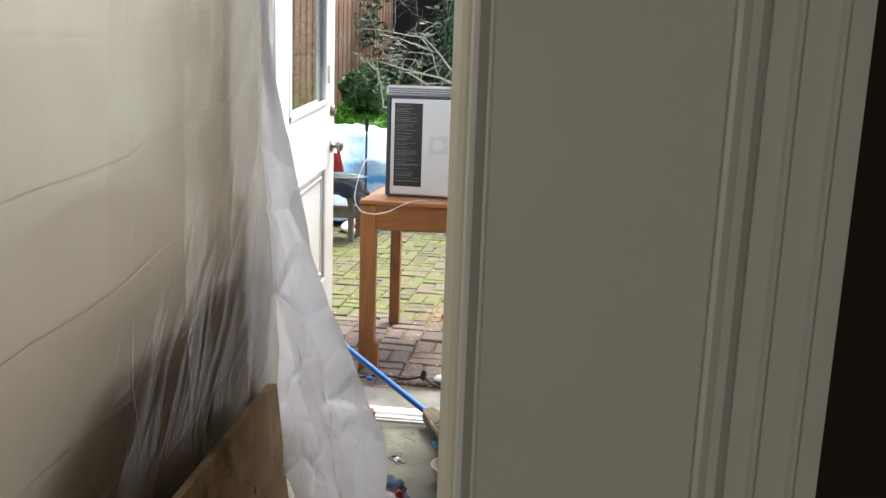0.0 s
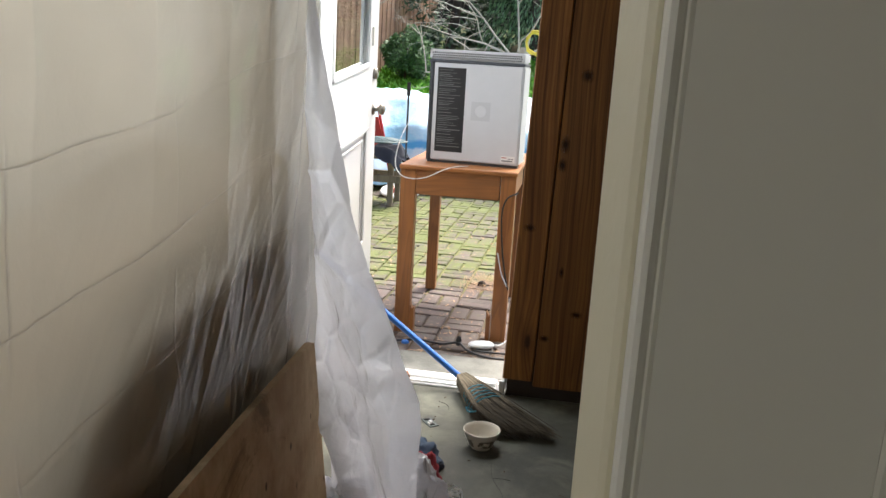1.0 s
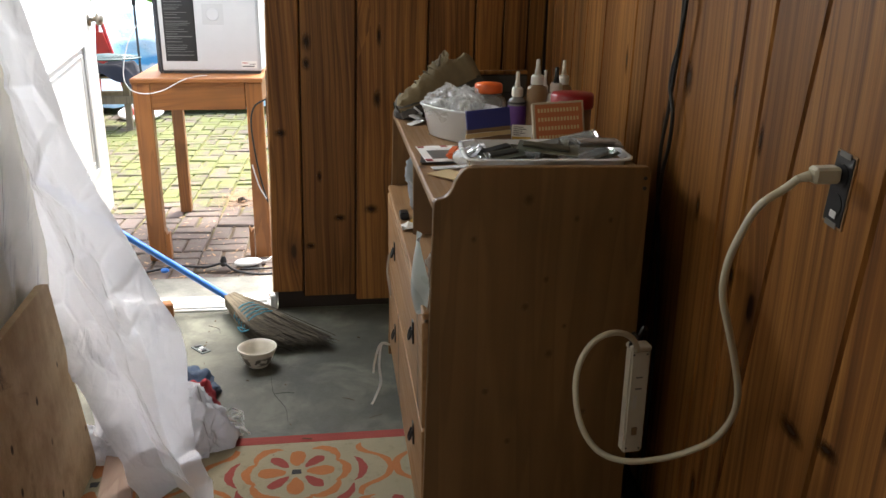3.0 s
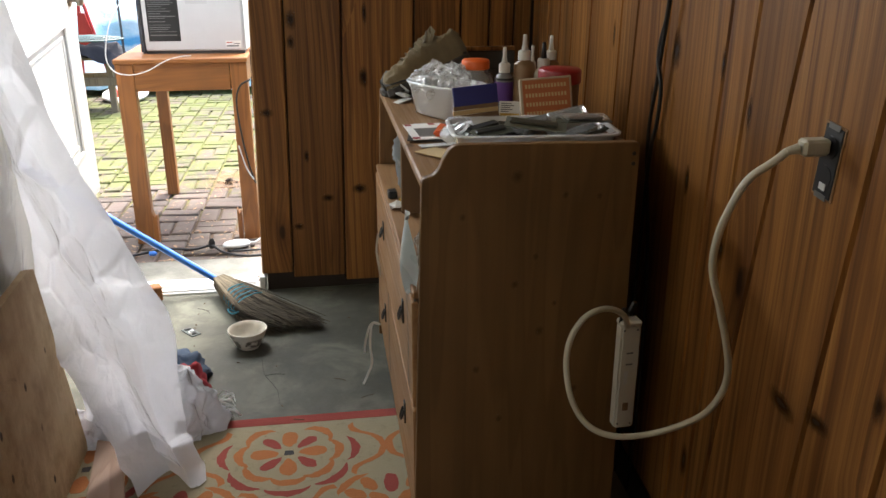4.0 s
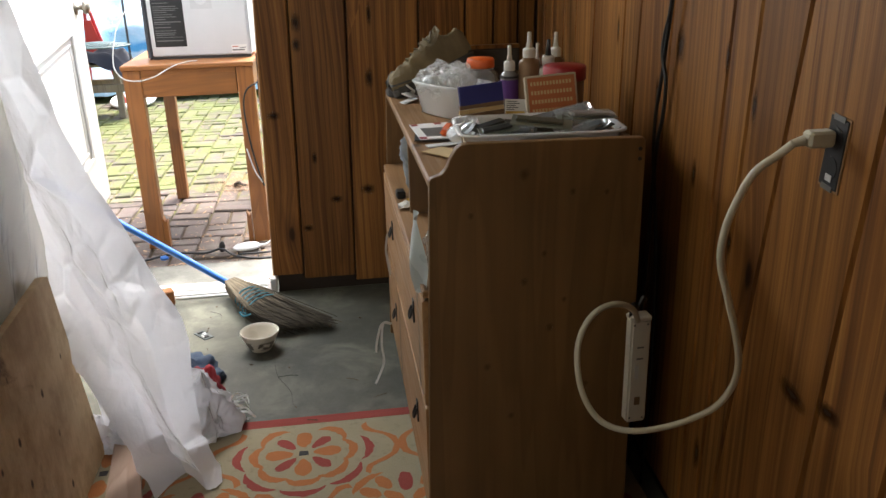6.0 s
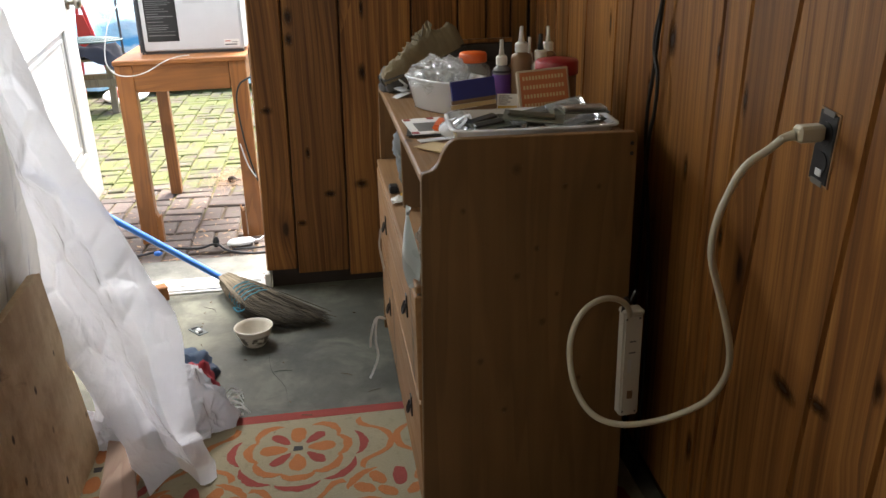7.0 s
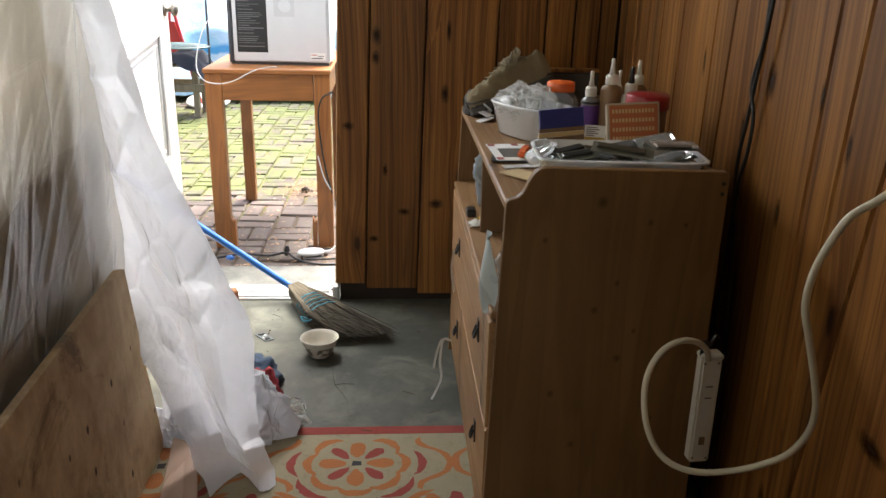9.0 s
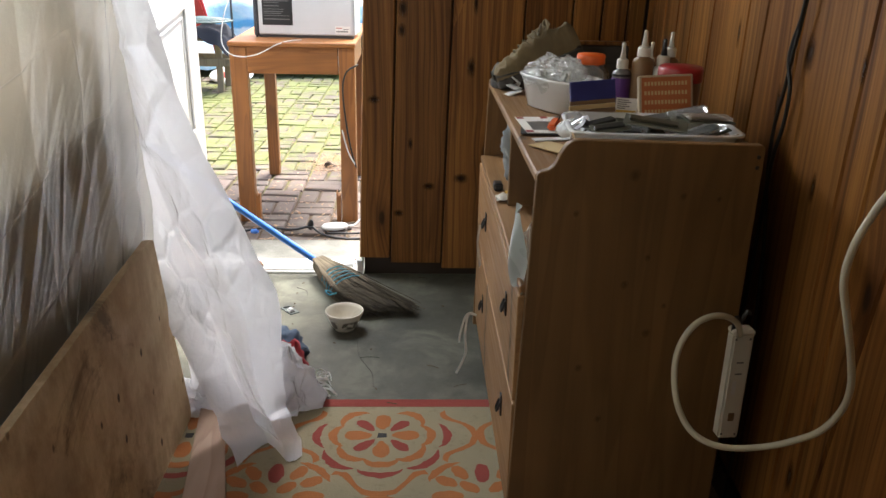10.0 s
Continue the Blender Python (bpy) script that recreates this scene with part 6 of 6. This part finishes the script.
part("plug", moved(lathe([(0.010, 0.0), (0.012, 0.02), (0.006, 0.035), (0.0005, 0.035)], 12), pose(-0.60, 3.74, OUT + 0.018, 80, 0, 60)), "blue", gc, "blue plug")
puck = thing("white_adapter", "flat white oval adapter on the brick edge", "adapter", (-0.232, 3.80, OUT + 0.012), 14)
smooth(part("body", moved(lathe([(0.8, 0.0), (1.0, 0.25), (1.0, 0.6), (0.85, 0.95), (0.2, 1.05), (0.005, 1.05)], 28), Matrix.Diagonal((0.062, 0.036, 0.024, 1))), "paper", puck))
smooth(part("cable", tube(spline([(0.05, 0.0, 0.012), (0.09, 0.005, 0.01), (0.13, 0.03, 0.03), (0.17, 0.05, 0.05)], 6), 0.0035, 6), "frost", puck))

# ---- yard: stand with dark cloth, red hand truck, tarp, bucket lid, fence, tree, hedge ----
M["grey_wood"] = wood("weathered_grey_wood", (0.16, 0.12, 0.08), (0.32, 0.26, 0.18), 2, 1.0, 0.8, 0.0, 0.2)
M["dark_cloth"] = plain("dark_navy_cloth", (0.018, 0.020, 0.032), 0.9, vary=0.3, bump=0.4)
M["mesh_green"] = plain("dark_green_wire", (0.05, 0.10, 0.10), 0.5)
M["red_metal"] = plain("red_painted_metal", (0.50, 0.03, 0.02), 0.4, vary=0.15)
M["fence"] = wood("cedar_fence", (0.27, 0.15, 0.10), (0.50, 0.30, 0.20), 2, 0.6, 0.8, 0.0, 0.2)
stand = thing("wooden_stand", "low weathered wooden stand with crossed rails", "stand", (-1.71, 7.46, OUT))
for x in (-0.19, 0.13):
    for y in (-0.13, 0.17):
        part("leg", box(x * 1.2, x * 1.2 + 0.05, y, y + 0.05, 0.0, 0.43, 0.003), "grey_wood", stand)
for y in (-0.14, 0.18):
    part("rail", box(-0.28, 0.40, y, y + 0.03, 0.22, 0.285, 0.003), "grey_wood", stand)
for i in range(4):
    part("slat", box(-0.26 + i * 0.125, -0.145 + i * 0.125, -0.16, 0.22, 0.4305, 0.45, 0.002), "grey_wood", stand)
cloth = thing("dark_cloth", "dark navy cloth bundle hanging over the wooden stand", "cloth", (-1.69, 7.49, OUT + 0.452))
cloth.matrix_basis = pose(-1.69, 7.49, OUT + 0.452) @ Matrix.Diagonal((1.2, 1.2, 1.0, 1))
smooth(part("fabric", sheet(lambda u, v: ((u - 0.5) * 0.44, (v - 0.5) * 0.40, 0.075 + 0.05 * noise.noise((u * 4, v * 4, 2)) - 0.10 * max(0, abs(u - 0.5) - 0.34) / 0.16 - 0.16 * max(0, abs(v - 0.5) - 0.34) / 0.16 * (0.6 + 0.3 * math.sin(u * 9))), 36, 30), "dark_cloth", cloth))
net = thing("wire_basket_lid", "shallow round dark green wire mesh lid", "wire mesh", (-1.685, 7.46, OUT + 0.565), 0)
net.matrix_basis = pose(-1.685, 7.46, OUT + 0.565) @ Matrix.Diagonal((1.2, 1.2, 1.0, 1))
bm = tube([(0.225 * math.cos(a * math.pi / 16), 0.17 * math.sin(a * math.pi / 16), 0.02) for a in range(33)], 0.008, 6)
part("rim", bm, "mesh_green", net)
bm = bmesh.new()
for i in range(-11, 12):
    s = i / 12
    c_ = math.sqrt(1 - s * s)
    tube([(0.225 * s, 0.17 * c_ * q, 0.02 + 0.03 * (1 - s * s) * (1 - q * q)) for q in (-1, -0.5, 0, 0.5, 1)], 0.003, 4, bm)
    tube([(0.225 * c_ * q, 0.17 * s, 0.021 + 0.03 * (1 - s * s) * (1 - q * q)) for q in (-1, -0.5, 0, 0.5, 1)], 0.003, 4, bm)
part("mesh", bm, "mesh_green", net)
truck = thing("hand_truck", "red metal hand truck leaning in the yard", "hand truck", (-1.84, 7.85, OUT - 0.04))
part("rail", tube([(-0.06, 0, 0.0), (-0.03, 0.15, 0.86)], 0.016, 8), "red_metal", truck)
part("rail", tube([(0.26, -0.05, 0.0), (0.02, 0.13, 0.86)], 0.016, 8), "red_metal", truck)
part("panel", prism([(-0.05, 0.45), (0.13, 0.45), (0.03, 0.80), (-0.03, 0.80)], 0.06, 0.08, "y"), "red_metal", truck)
part("handle", tube(spline([(-0.03, 0.15, 0.855), (-0.02, 0.17, 0.88), (0.01, 0.16, 0.88), (0.02, 0.13, 0.855)], 5), 0.014, 8), "red_metal", truck)
lid = thing("plant_saucer", "round white plastic saucer lying on the mossy bricks", "saucer", (-1.56, 7.93, OUT + 0.012), 0)
smooth(part("disc", moved(lathe([(0.19, 0.0), (0.20, 0.012), (0.195, 0.022), (0.16, 0.03), (0.002, 0.034)], 40), pose(0, 0, 0.03, 12)), "paper", lid))
post = thing("garden_stake", "thin dark metal stake with a black cap", "stake", (-1.43, 7.5, OUT))
part("shaft", tube([(0, 0, 0), (0, 0, 1.02)], 0.010, 8), "pc_dark", post)
part("cap", tube([(0, 0, 1.0), (0, 0, 1.12)], 0.018, 8), "black", post)

k = Nodes("white_blue_tarp")
n1 = k.noise(2.2, 5, 0.6, warp=0.8)
n2 = k.noise(14, 4, 0.6)
zz = k.n("SeparateXYZ", Vector=k.co).outputs["Z"]
band = k.math("MULTIPLY", k.ramp(k.math("ADD", zz, k.math("MULTIPLY", n1, 0.14)), (0.44, 0.0), (0.47, 1.0), (0.52, 1.0), (0.56, 0.0)), 0.9)
c = k.mix(k.ramp(n1, (0.42, 0.0), (0.60, 0.7)), (0.60, 0.76, 0.80), (0.20, 0.56, 0.72))
c = k.mix(band, c, (0.03, 0.33, 0.62))
k.bump(n2, 0.5, 0.02)
M["tarp"] = k.done(c, 0.45)
tarp = thing("tarpaulin", "pale blue and white tarpaulin crumpled over a garden pile", "tarpaulin", (0, 0, 0))


def tarp_fn(u, v):
    x = -3.6 + 4.3 * u
    prof = [(8.15, 0.06), (8.25, 0.30), (8.4, 0.65), (8.7, 0.91), (9.2, 0.98), (9.8, 0.90), (10.2, 0.6)]
    f = v * (len(prof) - 1)
    i = min(int(f), len(prof) - 2)
    y = prof[i][0] + (prof[i + 1][0] - prof[i][0]) * (f - i)
    z = prof[i][1] + (prof[i + 1][1] - prof[i][1]) * (f - i)
    return (x, y + 0.12 * noise.noise((x * 2, z * 2, 3)), z + 0.05 * noise.noise((x * 3, y * 2, 8)) + 0.025 * noise.noise((x * 9, y * 7, 1)) + OUT)


smooth(part("sheet", sheet(tarp_fn, 150, 60), "tarp", tarp))

fence = thing("board_fence", "tall reddish-brown cedar board fence along the garden", "fence")
for i in range(84):
    y = 5.2 + i * 0.145
    g = max(0.0, min(2.0, (y - 8.4) * 0.245))
    ob = part("board", box(-0.012, 0.012, -0.068, 0.068, 0.0, 1.95 + 0.02 * math.sin(i * 2.3), 0.003), "fence", fence)
    ob.matrix_basis = pose(-3.05 + 0.012 * (i % 2), y, OUT + g, 0, 0, 0)
for zz_ in (0.4, 1.5):
    part("rail", tube([(-3.09, 5.1, OUT + zz_), (-3.09, 8.4, OUT + zz_), (-3.09, 17.4, OUT + zz_ + 2.1)], 0.04, 4), "fence", fence)


def leaf_cloud(rng, n, centre, size, leaf, squash=1.0):
    """Many small folded leaves scattered through lumpy volumes."""
    verts, faces = [], []
    lumps = [(Vector(centre) + Vector((rng.uniform(-1, 1) * size[0], rng.uniform(-1, 1) * size[1], rng.uniform(-1, 1) * size[2])), rng.uniform(0.25, 0.6)) for _ in range(26)]
    for _ in range(n):
        c0, r = rng.choice(lumps)
        d = Vector((rng.gauss(0, 1), rng.gauss(0, 1), rng.gauss(0, 1))).normalized() * r * rng.uniform(0.55, 1.0) * min(size[0], size[2])
        p = c0 + d
        a = Vector((rng.gauss(0, 1), rng.gauss(0, 1), rng.gauss(0, 0.7))).normalized() * leaf * rng.uniform(0.6, 1.4)
        b = a.orthogonal().normalized() * a.length * 0.35
        i = len(verts)
        verts += [p - a, p + b, p + a, p - b]
        faces.append((i, i + 1, i + 2, i + 3))
    return verts, faces


def foliage(name, vf, material, parent=None, label=""):
    mesh = bpy.data.meshes.new(name)
    mesh.from_pydata([tuple(v) for v in vf[0]], [], vf[1])
    mesh.materials.append(material)
    ob = new(name, mesh)
    ob.parent = parent
    if label:
        ob["label"] = label
    return ob


def leaf_mat(name, a, b):
    q = Nodes(name)
    r = q.n("NewGeometry").outputs["Random Per Island"]
    q.put(q.bsdf.inputs["Subsurface Weight"], 0.0)
    return q.done(q.mix(r, a, b), 0.55, 0, 0.4)


M["leaf_dark"] = leaf_mat("dark_evergreen_leaf", (0.012, 0.030, 0.012), (0.04, 0.085, 0.03))
M["leaf_mid"] = leaf_mat("shrub_leaf", (0.022, 0.055, 0.016), (0.07, 0.15, 0.035))
M["leaf_bright"] = leaf_mat("bright_weed_leaf", (0.09, 0.26, 0.02), (0.22, 0.46, 0.05))
M["needle"] = leaf_mat("conifer_needle", (0.06, 0.13, 0.06), (0.16, 0.26, 0.12))
M["bark"] = plain("dark_bark", (0.07, 0.05, 0.035), 0.95, vary=0.3, bump=0.6)
M["bare_wood"] = plain("pale_bare_branch", (0.40, 0.35, 0.28), 0.85, vary=0.2)
rng = random.Random(5)
for i, (x, y, w, h) in enumerate(((-2.3, 14.9, 1.1, 2.0), (-0.9, 15.2, 1.2, 2.3), (0.5, 14.9, 1.2, 2.1), (2.0, 15.1, 1.3, 2.2), (-4.4, 15.4, 1.3, 2.2), (3.6, 15.2, 1.4, 2.2))):
    hedge = thing("evergreen_hedge", "tall dark evergreen shrub at the garden's end", "shrub", (x, y, 1.45), 0, "shrubs at the garden's end")
    part("trunk", tube(spline([(0, 0, 0), (0.1, 0, 1.2), (-0.1, 0.1, 2.6), (0.1, 0, 4.2)], 4), 0.10, 8, taper=0.3), "bark", hedge)
    foliage("crown", leaf_cloud(rng, 7500, (0, 0, 1.8), (w, 0.8, h), 0.07), M["leaf_dark"], hedge)
# dark slab added behind the shrubs in place of the shade between them
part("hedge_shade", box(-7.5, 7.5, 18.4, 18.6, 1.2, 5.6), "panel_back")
tagged(bpy.data.objects["hedge_shade"], "added dark slab standing in for the shade behind the shrubs", "fence", "", "structure")
conifer = thing("conifer", "grey-green conifer with drooping sprays", "tree", (-0.75, 14.2, 1.25))
part("trunk", tube([(0, 0, 0), (0, 0, 4.5)], 0.12, 8, taper=0.3), "bark", conifer)
vs, fs = [], []
for n in range(5200):
    z = rng.uniform(0.5, 4.3)
    a = rng.uniform(0, 6.28)
    R = (1.1 * (1 - z / 5.2)) * math.sqrt(rng.random())
    p = Vector((R * math.cos(a), R * math.sin(a), z - 0.25 * R))
    d = Vector((math.cos(a) * 0.5, math.sin(a) * 0.5, -1)).normalized() * rng.uniform(0.06, 0.14)
    b = d.orthogonal().normalized() * 0.012
    i = len(vs)
    vs += [p, p + d * 0.5 + b, p + d, p + d * 0.5 - b]
    fs.append((i, i + 1, i + 2, i + 3))
foliage("crown", (vs, fs), M["needle"], conifer)


# bare fruit tree
def bare_tree():
    t = thing("bare_tree", "leafless pale-barked tree with tangled branches", "tree", (-0.62, 9.9, 0.32))
    r = random.Random(9)
    br = bmesh.new()

    def grow(p, d, length, rad, depth):
        pts = [p.copy()]
        for s in range(4):
            d = (d + Vector((r.gauss(0, 0.22), r.gauss(0, 0.18), r.gauss(0, 0.12) - (0.06 if depth > 1 else 0)))).normalized()
            p = p + d * length / 4
            pts.append(p.copy())
            if depth < 5 and s > 0 and r.random() < 0.82:
                side = Vector((r.gauss(0, 1), r.gauss(0, 0.6), r.gauss(0, 0.55))).normalized()
                grow(p.copy(), (d * 0.5 + side).normalized(), length * r.uniform(0.5, 0.75), rad * 0.55, depth + 1)
        tube(pts, rad, 5 if depth > 1 else 7, br, taper=0.55)

    for a in ((-1.0, -0.1, 0.55), (-0.75, 0.2, 0.30), (0.9, 0.1, 0.5), (-0.3, -0.1, 1.0), (0.4, -0.2, 0.9), (-1.0, 0.0, 0.05)):
        grow(Vector((0, 0, r.uniform(0.75, 1.1))), Vector(a).normalized(), r.uniform(0.9, 1.25), 0.014, 1)
    part("trunk", tube(spline([(0.06, 0, -0.1), (0.0, 0, 0.5), (0.02, 0, 1.15)], 4), 0.065, 10, taper=0.7), "bare_wood", t)
    part("branch", br, "bare_wood", t)


bare_tree()
hose = thing("garden_hose", "coiled yellow hose hung in the tree", "hose", (-0.46, 9.6, 1.50))
part("coil", tube([(0.10 * math.cos(a * 0.5), 0.02 * math.sin(a), 0.12 * math.sin(a * 0.5) + 0.01 * (a % 5)) for a in range(40)], 0.014, 6), plain("yellow_hose", (0.65, 0.45, 0.03), 0.45), hose)
rng = random.Random(31)
vs, fs = [], []
for n in range(30000):
    x, y = rng.uniform(-3.0, 2.2), rng.uniform(9.9, 14.2)
    g = max(0.0, (y - 8.4) * 0.245) + OUT - 0.02
    a = rng.uniform(0, 6.28)
    h = rng.uniform(0.06, 0.20) * (0.7 + 0.6 * noise.noise((x * 0.8, y * 0.8, 2)))
    p = Vector((x, y, g))
    d = Vector((math.cos(a) * 0.7, math.sin(a) * 0.7, 1)).normalized() * h
    b = Vector((-math.sin(a), math.cos(a), 0)) * h * 0.22
    i = len(vs)
    vs += [p, p + d * 0.6 + b, p + d, p + d * 0.6 - b]
    fs.append((i, i + 1, i + 2, i + 3))
tagged(foliage("weeds", (vs, fs), M["leaf_bright"]), "bright green weeds and grass on the rising ground", "weeds", "", "stuff")
for i, (x, y, s) in enumerate(((-2.55, 12.4, 0.5), (-2.8, 10.6, 0.32))):
    sh = thing("garden_shrub", "green leafy shrub beside the fence", "shrub", (x, y, OUT + max(0, y - 8.4) * 0.245), 0, "shrubs by the fence")
    part("stem", tube([(0, 0, 0), (0.03, 0, s)], 0.02, 6), "bark", sh)
    foliage("crown", leaf_cloud(rng, 5200, (0, 0, s * 0.8), (s * 0.6, s * 0.6, s * 0.6), 0.034), M["leaf_mid"], sh)

# ---- brick paving ----
k = Nodes("mossy_brick")
rnd = k.n("ObjectInfo").outputs["Random"]
isl = k.n("NewGeometry").outputs["Random Per Island"]
pos = k.n("NewGeometry").outputs["Position"]
var = k.math("FRACT", k.math("ADD", rnd, isl))
n1, n2, n3 = k.noise(1.6, 5, 0.65, co=pos), k.noise(16, 5, 0.65, co=pos), k.noise(140, 4, co=pos)
c = k.mix(var, (0.075, 0.052, 0.045), (0.150, 0.108, 0.092))
c = k.mix(k.ramp(n2, (0.40, 0.0), (0.75, 0.85)), c, (0.125, 0.115, 0.092))
c = k.mix(k.math("MULTIPLY", n3, 0.35), c, (0.06, 0.05, 0.04))
yy = k.n("SeparateXYZ", Vector=pos).outputs["Y"]
reach = k.math("MULTIPLY", k.math("SUBTRACT", yy, 4.55), 0.42)
near_moss = k.math("MINIMUM", k.math("MAXIMUM", reach, -0.3), 0.22)
moss = k.ramp(k.math("ADD", k.math("ADD", k.math("MULTIPLY", n1, 0.7), k.math("MULTIPLY", k.noise(7, 5, 0.7, co=pos, warp=0.6), 0.75)), near_moss), (0.82, 0.0), (1.02, 0.75))
c = k.mix(moss, c, k.mix(n3, (0.070, 0.095, 0.014), (0.165, 0.195, 0.034)))
k.bump(k.math("ADD", n3, k.math("MULTIPLY", n2, 1.5)), 0.5, 0.004)
M["brick"] = k.done(c, 0.9)
k = Nodes("dirt_and_moss_joint")
pos = k.n("NewGeometry").outputs["Position"]
n1, n3 = k.noise(2.2, 5, co=pos), k.noise(90, 4, co=pos)
far_y = k.math("MULTIPLY", k.math("SUBTRACT", k.n("SeparateXYZ", Vector=pos).outputs["Y"], 4.5), 0.35)
c = k.mix(k.ramp(k.math("ADD", n1, k.math("MINIMUM", far_y, 0.3)), (0.45, 0.0), (0.65, 1.0)), (0.060, 0.040, 0.024), (0.125, 0.150, 0.028))
c = k.mix(k.math("MULTIPLY", n3, 0.5), c, (0.15, 0.10, 0.055))
k.bump(n3, 0.6, 0.006)
M["joint"] = k.done(c, 0.95)
paving = structure(new("pavement"), "mossy red brick paving in basket weave with dirt joints", "pavement")
part("bedding", sheet(lambda u, v: (-3.2 + 5.0 * u, 3.633 + 5.4 * v, OUT - 0.012 + 0.006 * noise.noise((u * 60, v * 60, 1))), 120, 120), "joint", paving)


def brick_mesh(seed):
    b = bmesh.new()
    rg = random.Random(seed)
    L, W, H = 0.0945, 0.0435, 0.03
    top = [(-L, -W), (L, -W), (L, W), (-L, W)]
    e = 0.005
    lo = [b.verts.new((x, y, -H)) for x, y in top]
    mid = [b.verts.new((x + rg.uniform(-0.002, 0.002), y + rg.uniform(-0.002, 0.002), -e)) for x, y in top]
    hi = [b.verts.new((x * (1 - e / L) + rg.uniform(-0.002, 0.002), y * (1 - e / W) + rg.uniform(-0.0015, 0.0015), rg.uniform(-0.001, 0.001))) for x, y in top]
    for r0, r1 in ((lo, mid), (mid, hi)):
        for i in range(4):
            b.faces.new((r0[i], r0[(i + 1) % 4], r1[(i + 1) % 4], r1[i]))
    b.faces.new(hi)
    return b


shapes = []
for s in range(6):
    mesh = bpy.data.meshes.new("brick")
    b = brick_mesh(s)
    b.to_mesh(mesh)
    b.free()
    mesh.materials.append(M["brick"])
    shapes.append(mesh)
rng = random.Random(77)
CELL = 0.202
far = bmesh.new()
count = 0
for j in range(26):
    for i in range(-14, 6):
        cx, cy = -0.47 + CELL * (i + 0.5) + 0.02 * j * 0.1, 3.645 + CELL * (j + 0.5)
        for h in (-1, 1):
            across = (i + j) % 2 == 0
            x, y = (cx, cy + h * CELL / 4) if across else (cx + h * CELL / 4, cy)
            m = pose(x + rng.uniform(-0.003, 0.003), y + rng.uniform(-0.003, 0.003), OUT + rng.uniform(-0.004, 0.004), rng.uniform(-1.2, 1.2), rng.uniform(-1.2, 1.2), (0 if across else 90) + rng.uniform(-1.5, 1.5))
            if y < 6.15 and -1.5 < x < 0.05 and count < 300:
                ob = new("brick", shapes[rng.randrange(6)])
                ob.parent = paving
                ob.matrix_basis = m
                count += 1
            elif y < 8.9:
                joined(far, moved(brick_mesh(rng.randrange(99)), m))
tagged(part("far_bricks", far, "brick", paving), "", "", "", "stuff")
# dead leaves and pine straw in the joints
M["litter"] = leaf_mat("dry_leaf_litter", (0.18, 0.09, 0.04), (0.36, 0.22, 0.11))
vs, fs = [], []
for n in range(3200):
    x, y = rng.uniform(-1.6, 0.4), 3.66 + 3.4 * rng.random() ** 1.5
    near_joint = min(abs(((x + 0.47) / CELL) % 1.0 - 0.5), 1)
    if rng.random() > 0.35 + near_joint:
        continue
    a, L = rng.uniform(0, 6.28), rng.uniform(0.006, 0.02)
    p = Vector((x, y, OUT + 0.006))
    d = Vector((math.cos(a), math.sin(a), rng.uniform(-0.1, 0.3))) * L
    b = Vector((-math.sin(a), math.cos(a), 0)) * L * rng.choice((0.12, 0.4))
    i = len(vs)
    vs += [p - d, p + b, p + d, p - b]
    fs.append((i, i + 1, i + 2, i + 3))
for n in range(320):
    a = rng.uniform(0, 6.28)
    x, y = -0.36 + rng.gauss(0, 0.09), 4.95 + rng.gauss(0, 0.12)
    p = Vector((x, y, OUT + rng.uniform(0.005, 0.02)))
    d = Vector((math.cos(a), math.sin(a), rng.uniform(-0.2, 0.2))) * rng.uniform(0.02, 0.06)
    b = Vector((-math.sin(a), math.cos(a), 0)) * 0.0018
    i = len(vs)
    vs += [p - d, p + b, p + d, p - b]
    fs.append((i, i + 1, i + 2, i + 3))
tagged(foliage("leaf_litter", (vs, fs), M["litter"]), "dry leaf and pine needle litter on the paving", "leaf litter", "", "stuff")
stone = thing("pine_cone", "small brown pine cone on the paving", "pine cone", (-0.37, 4.92, OUT + 0.004))
smooth(part("body", heap(0, 0, 0.026, 0.022, 0.03, 3, 0.3, 8, 20, 10), "bark", stone))
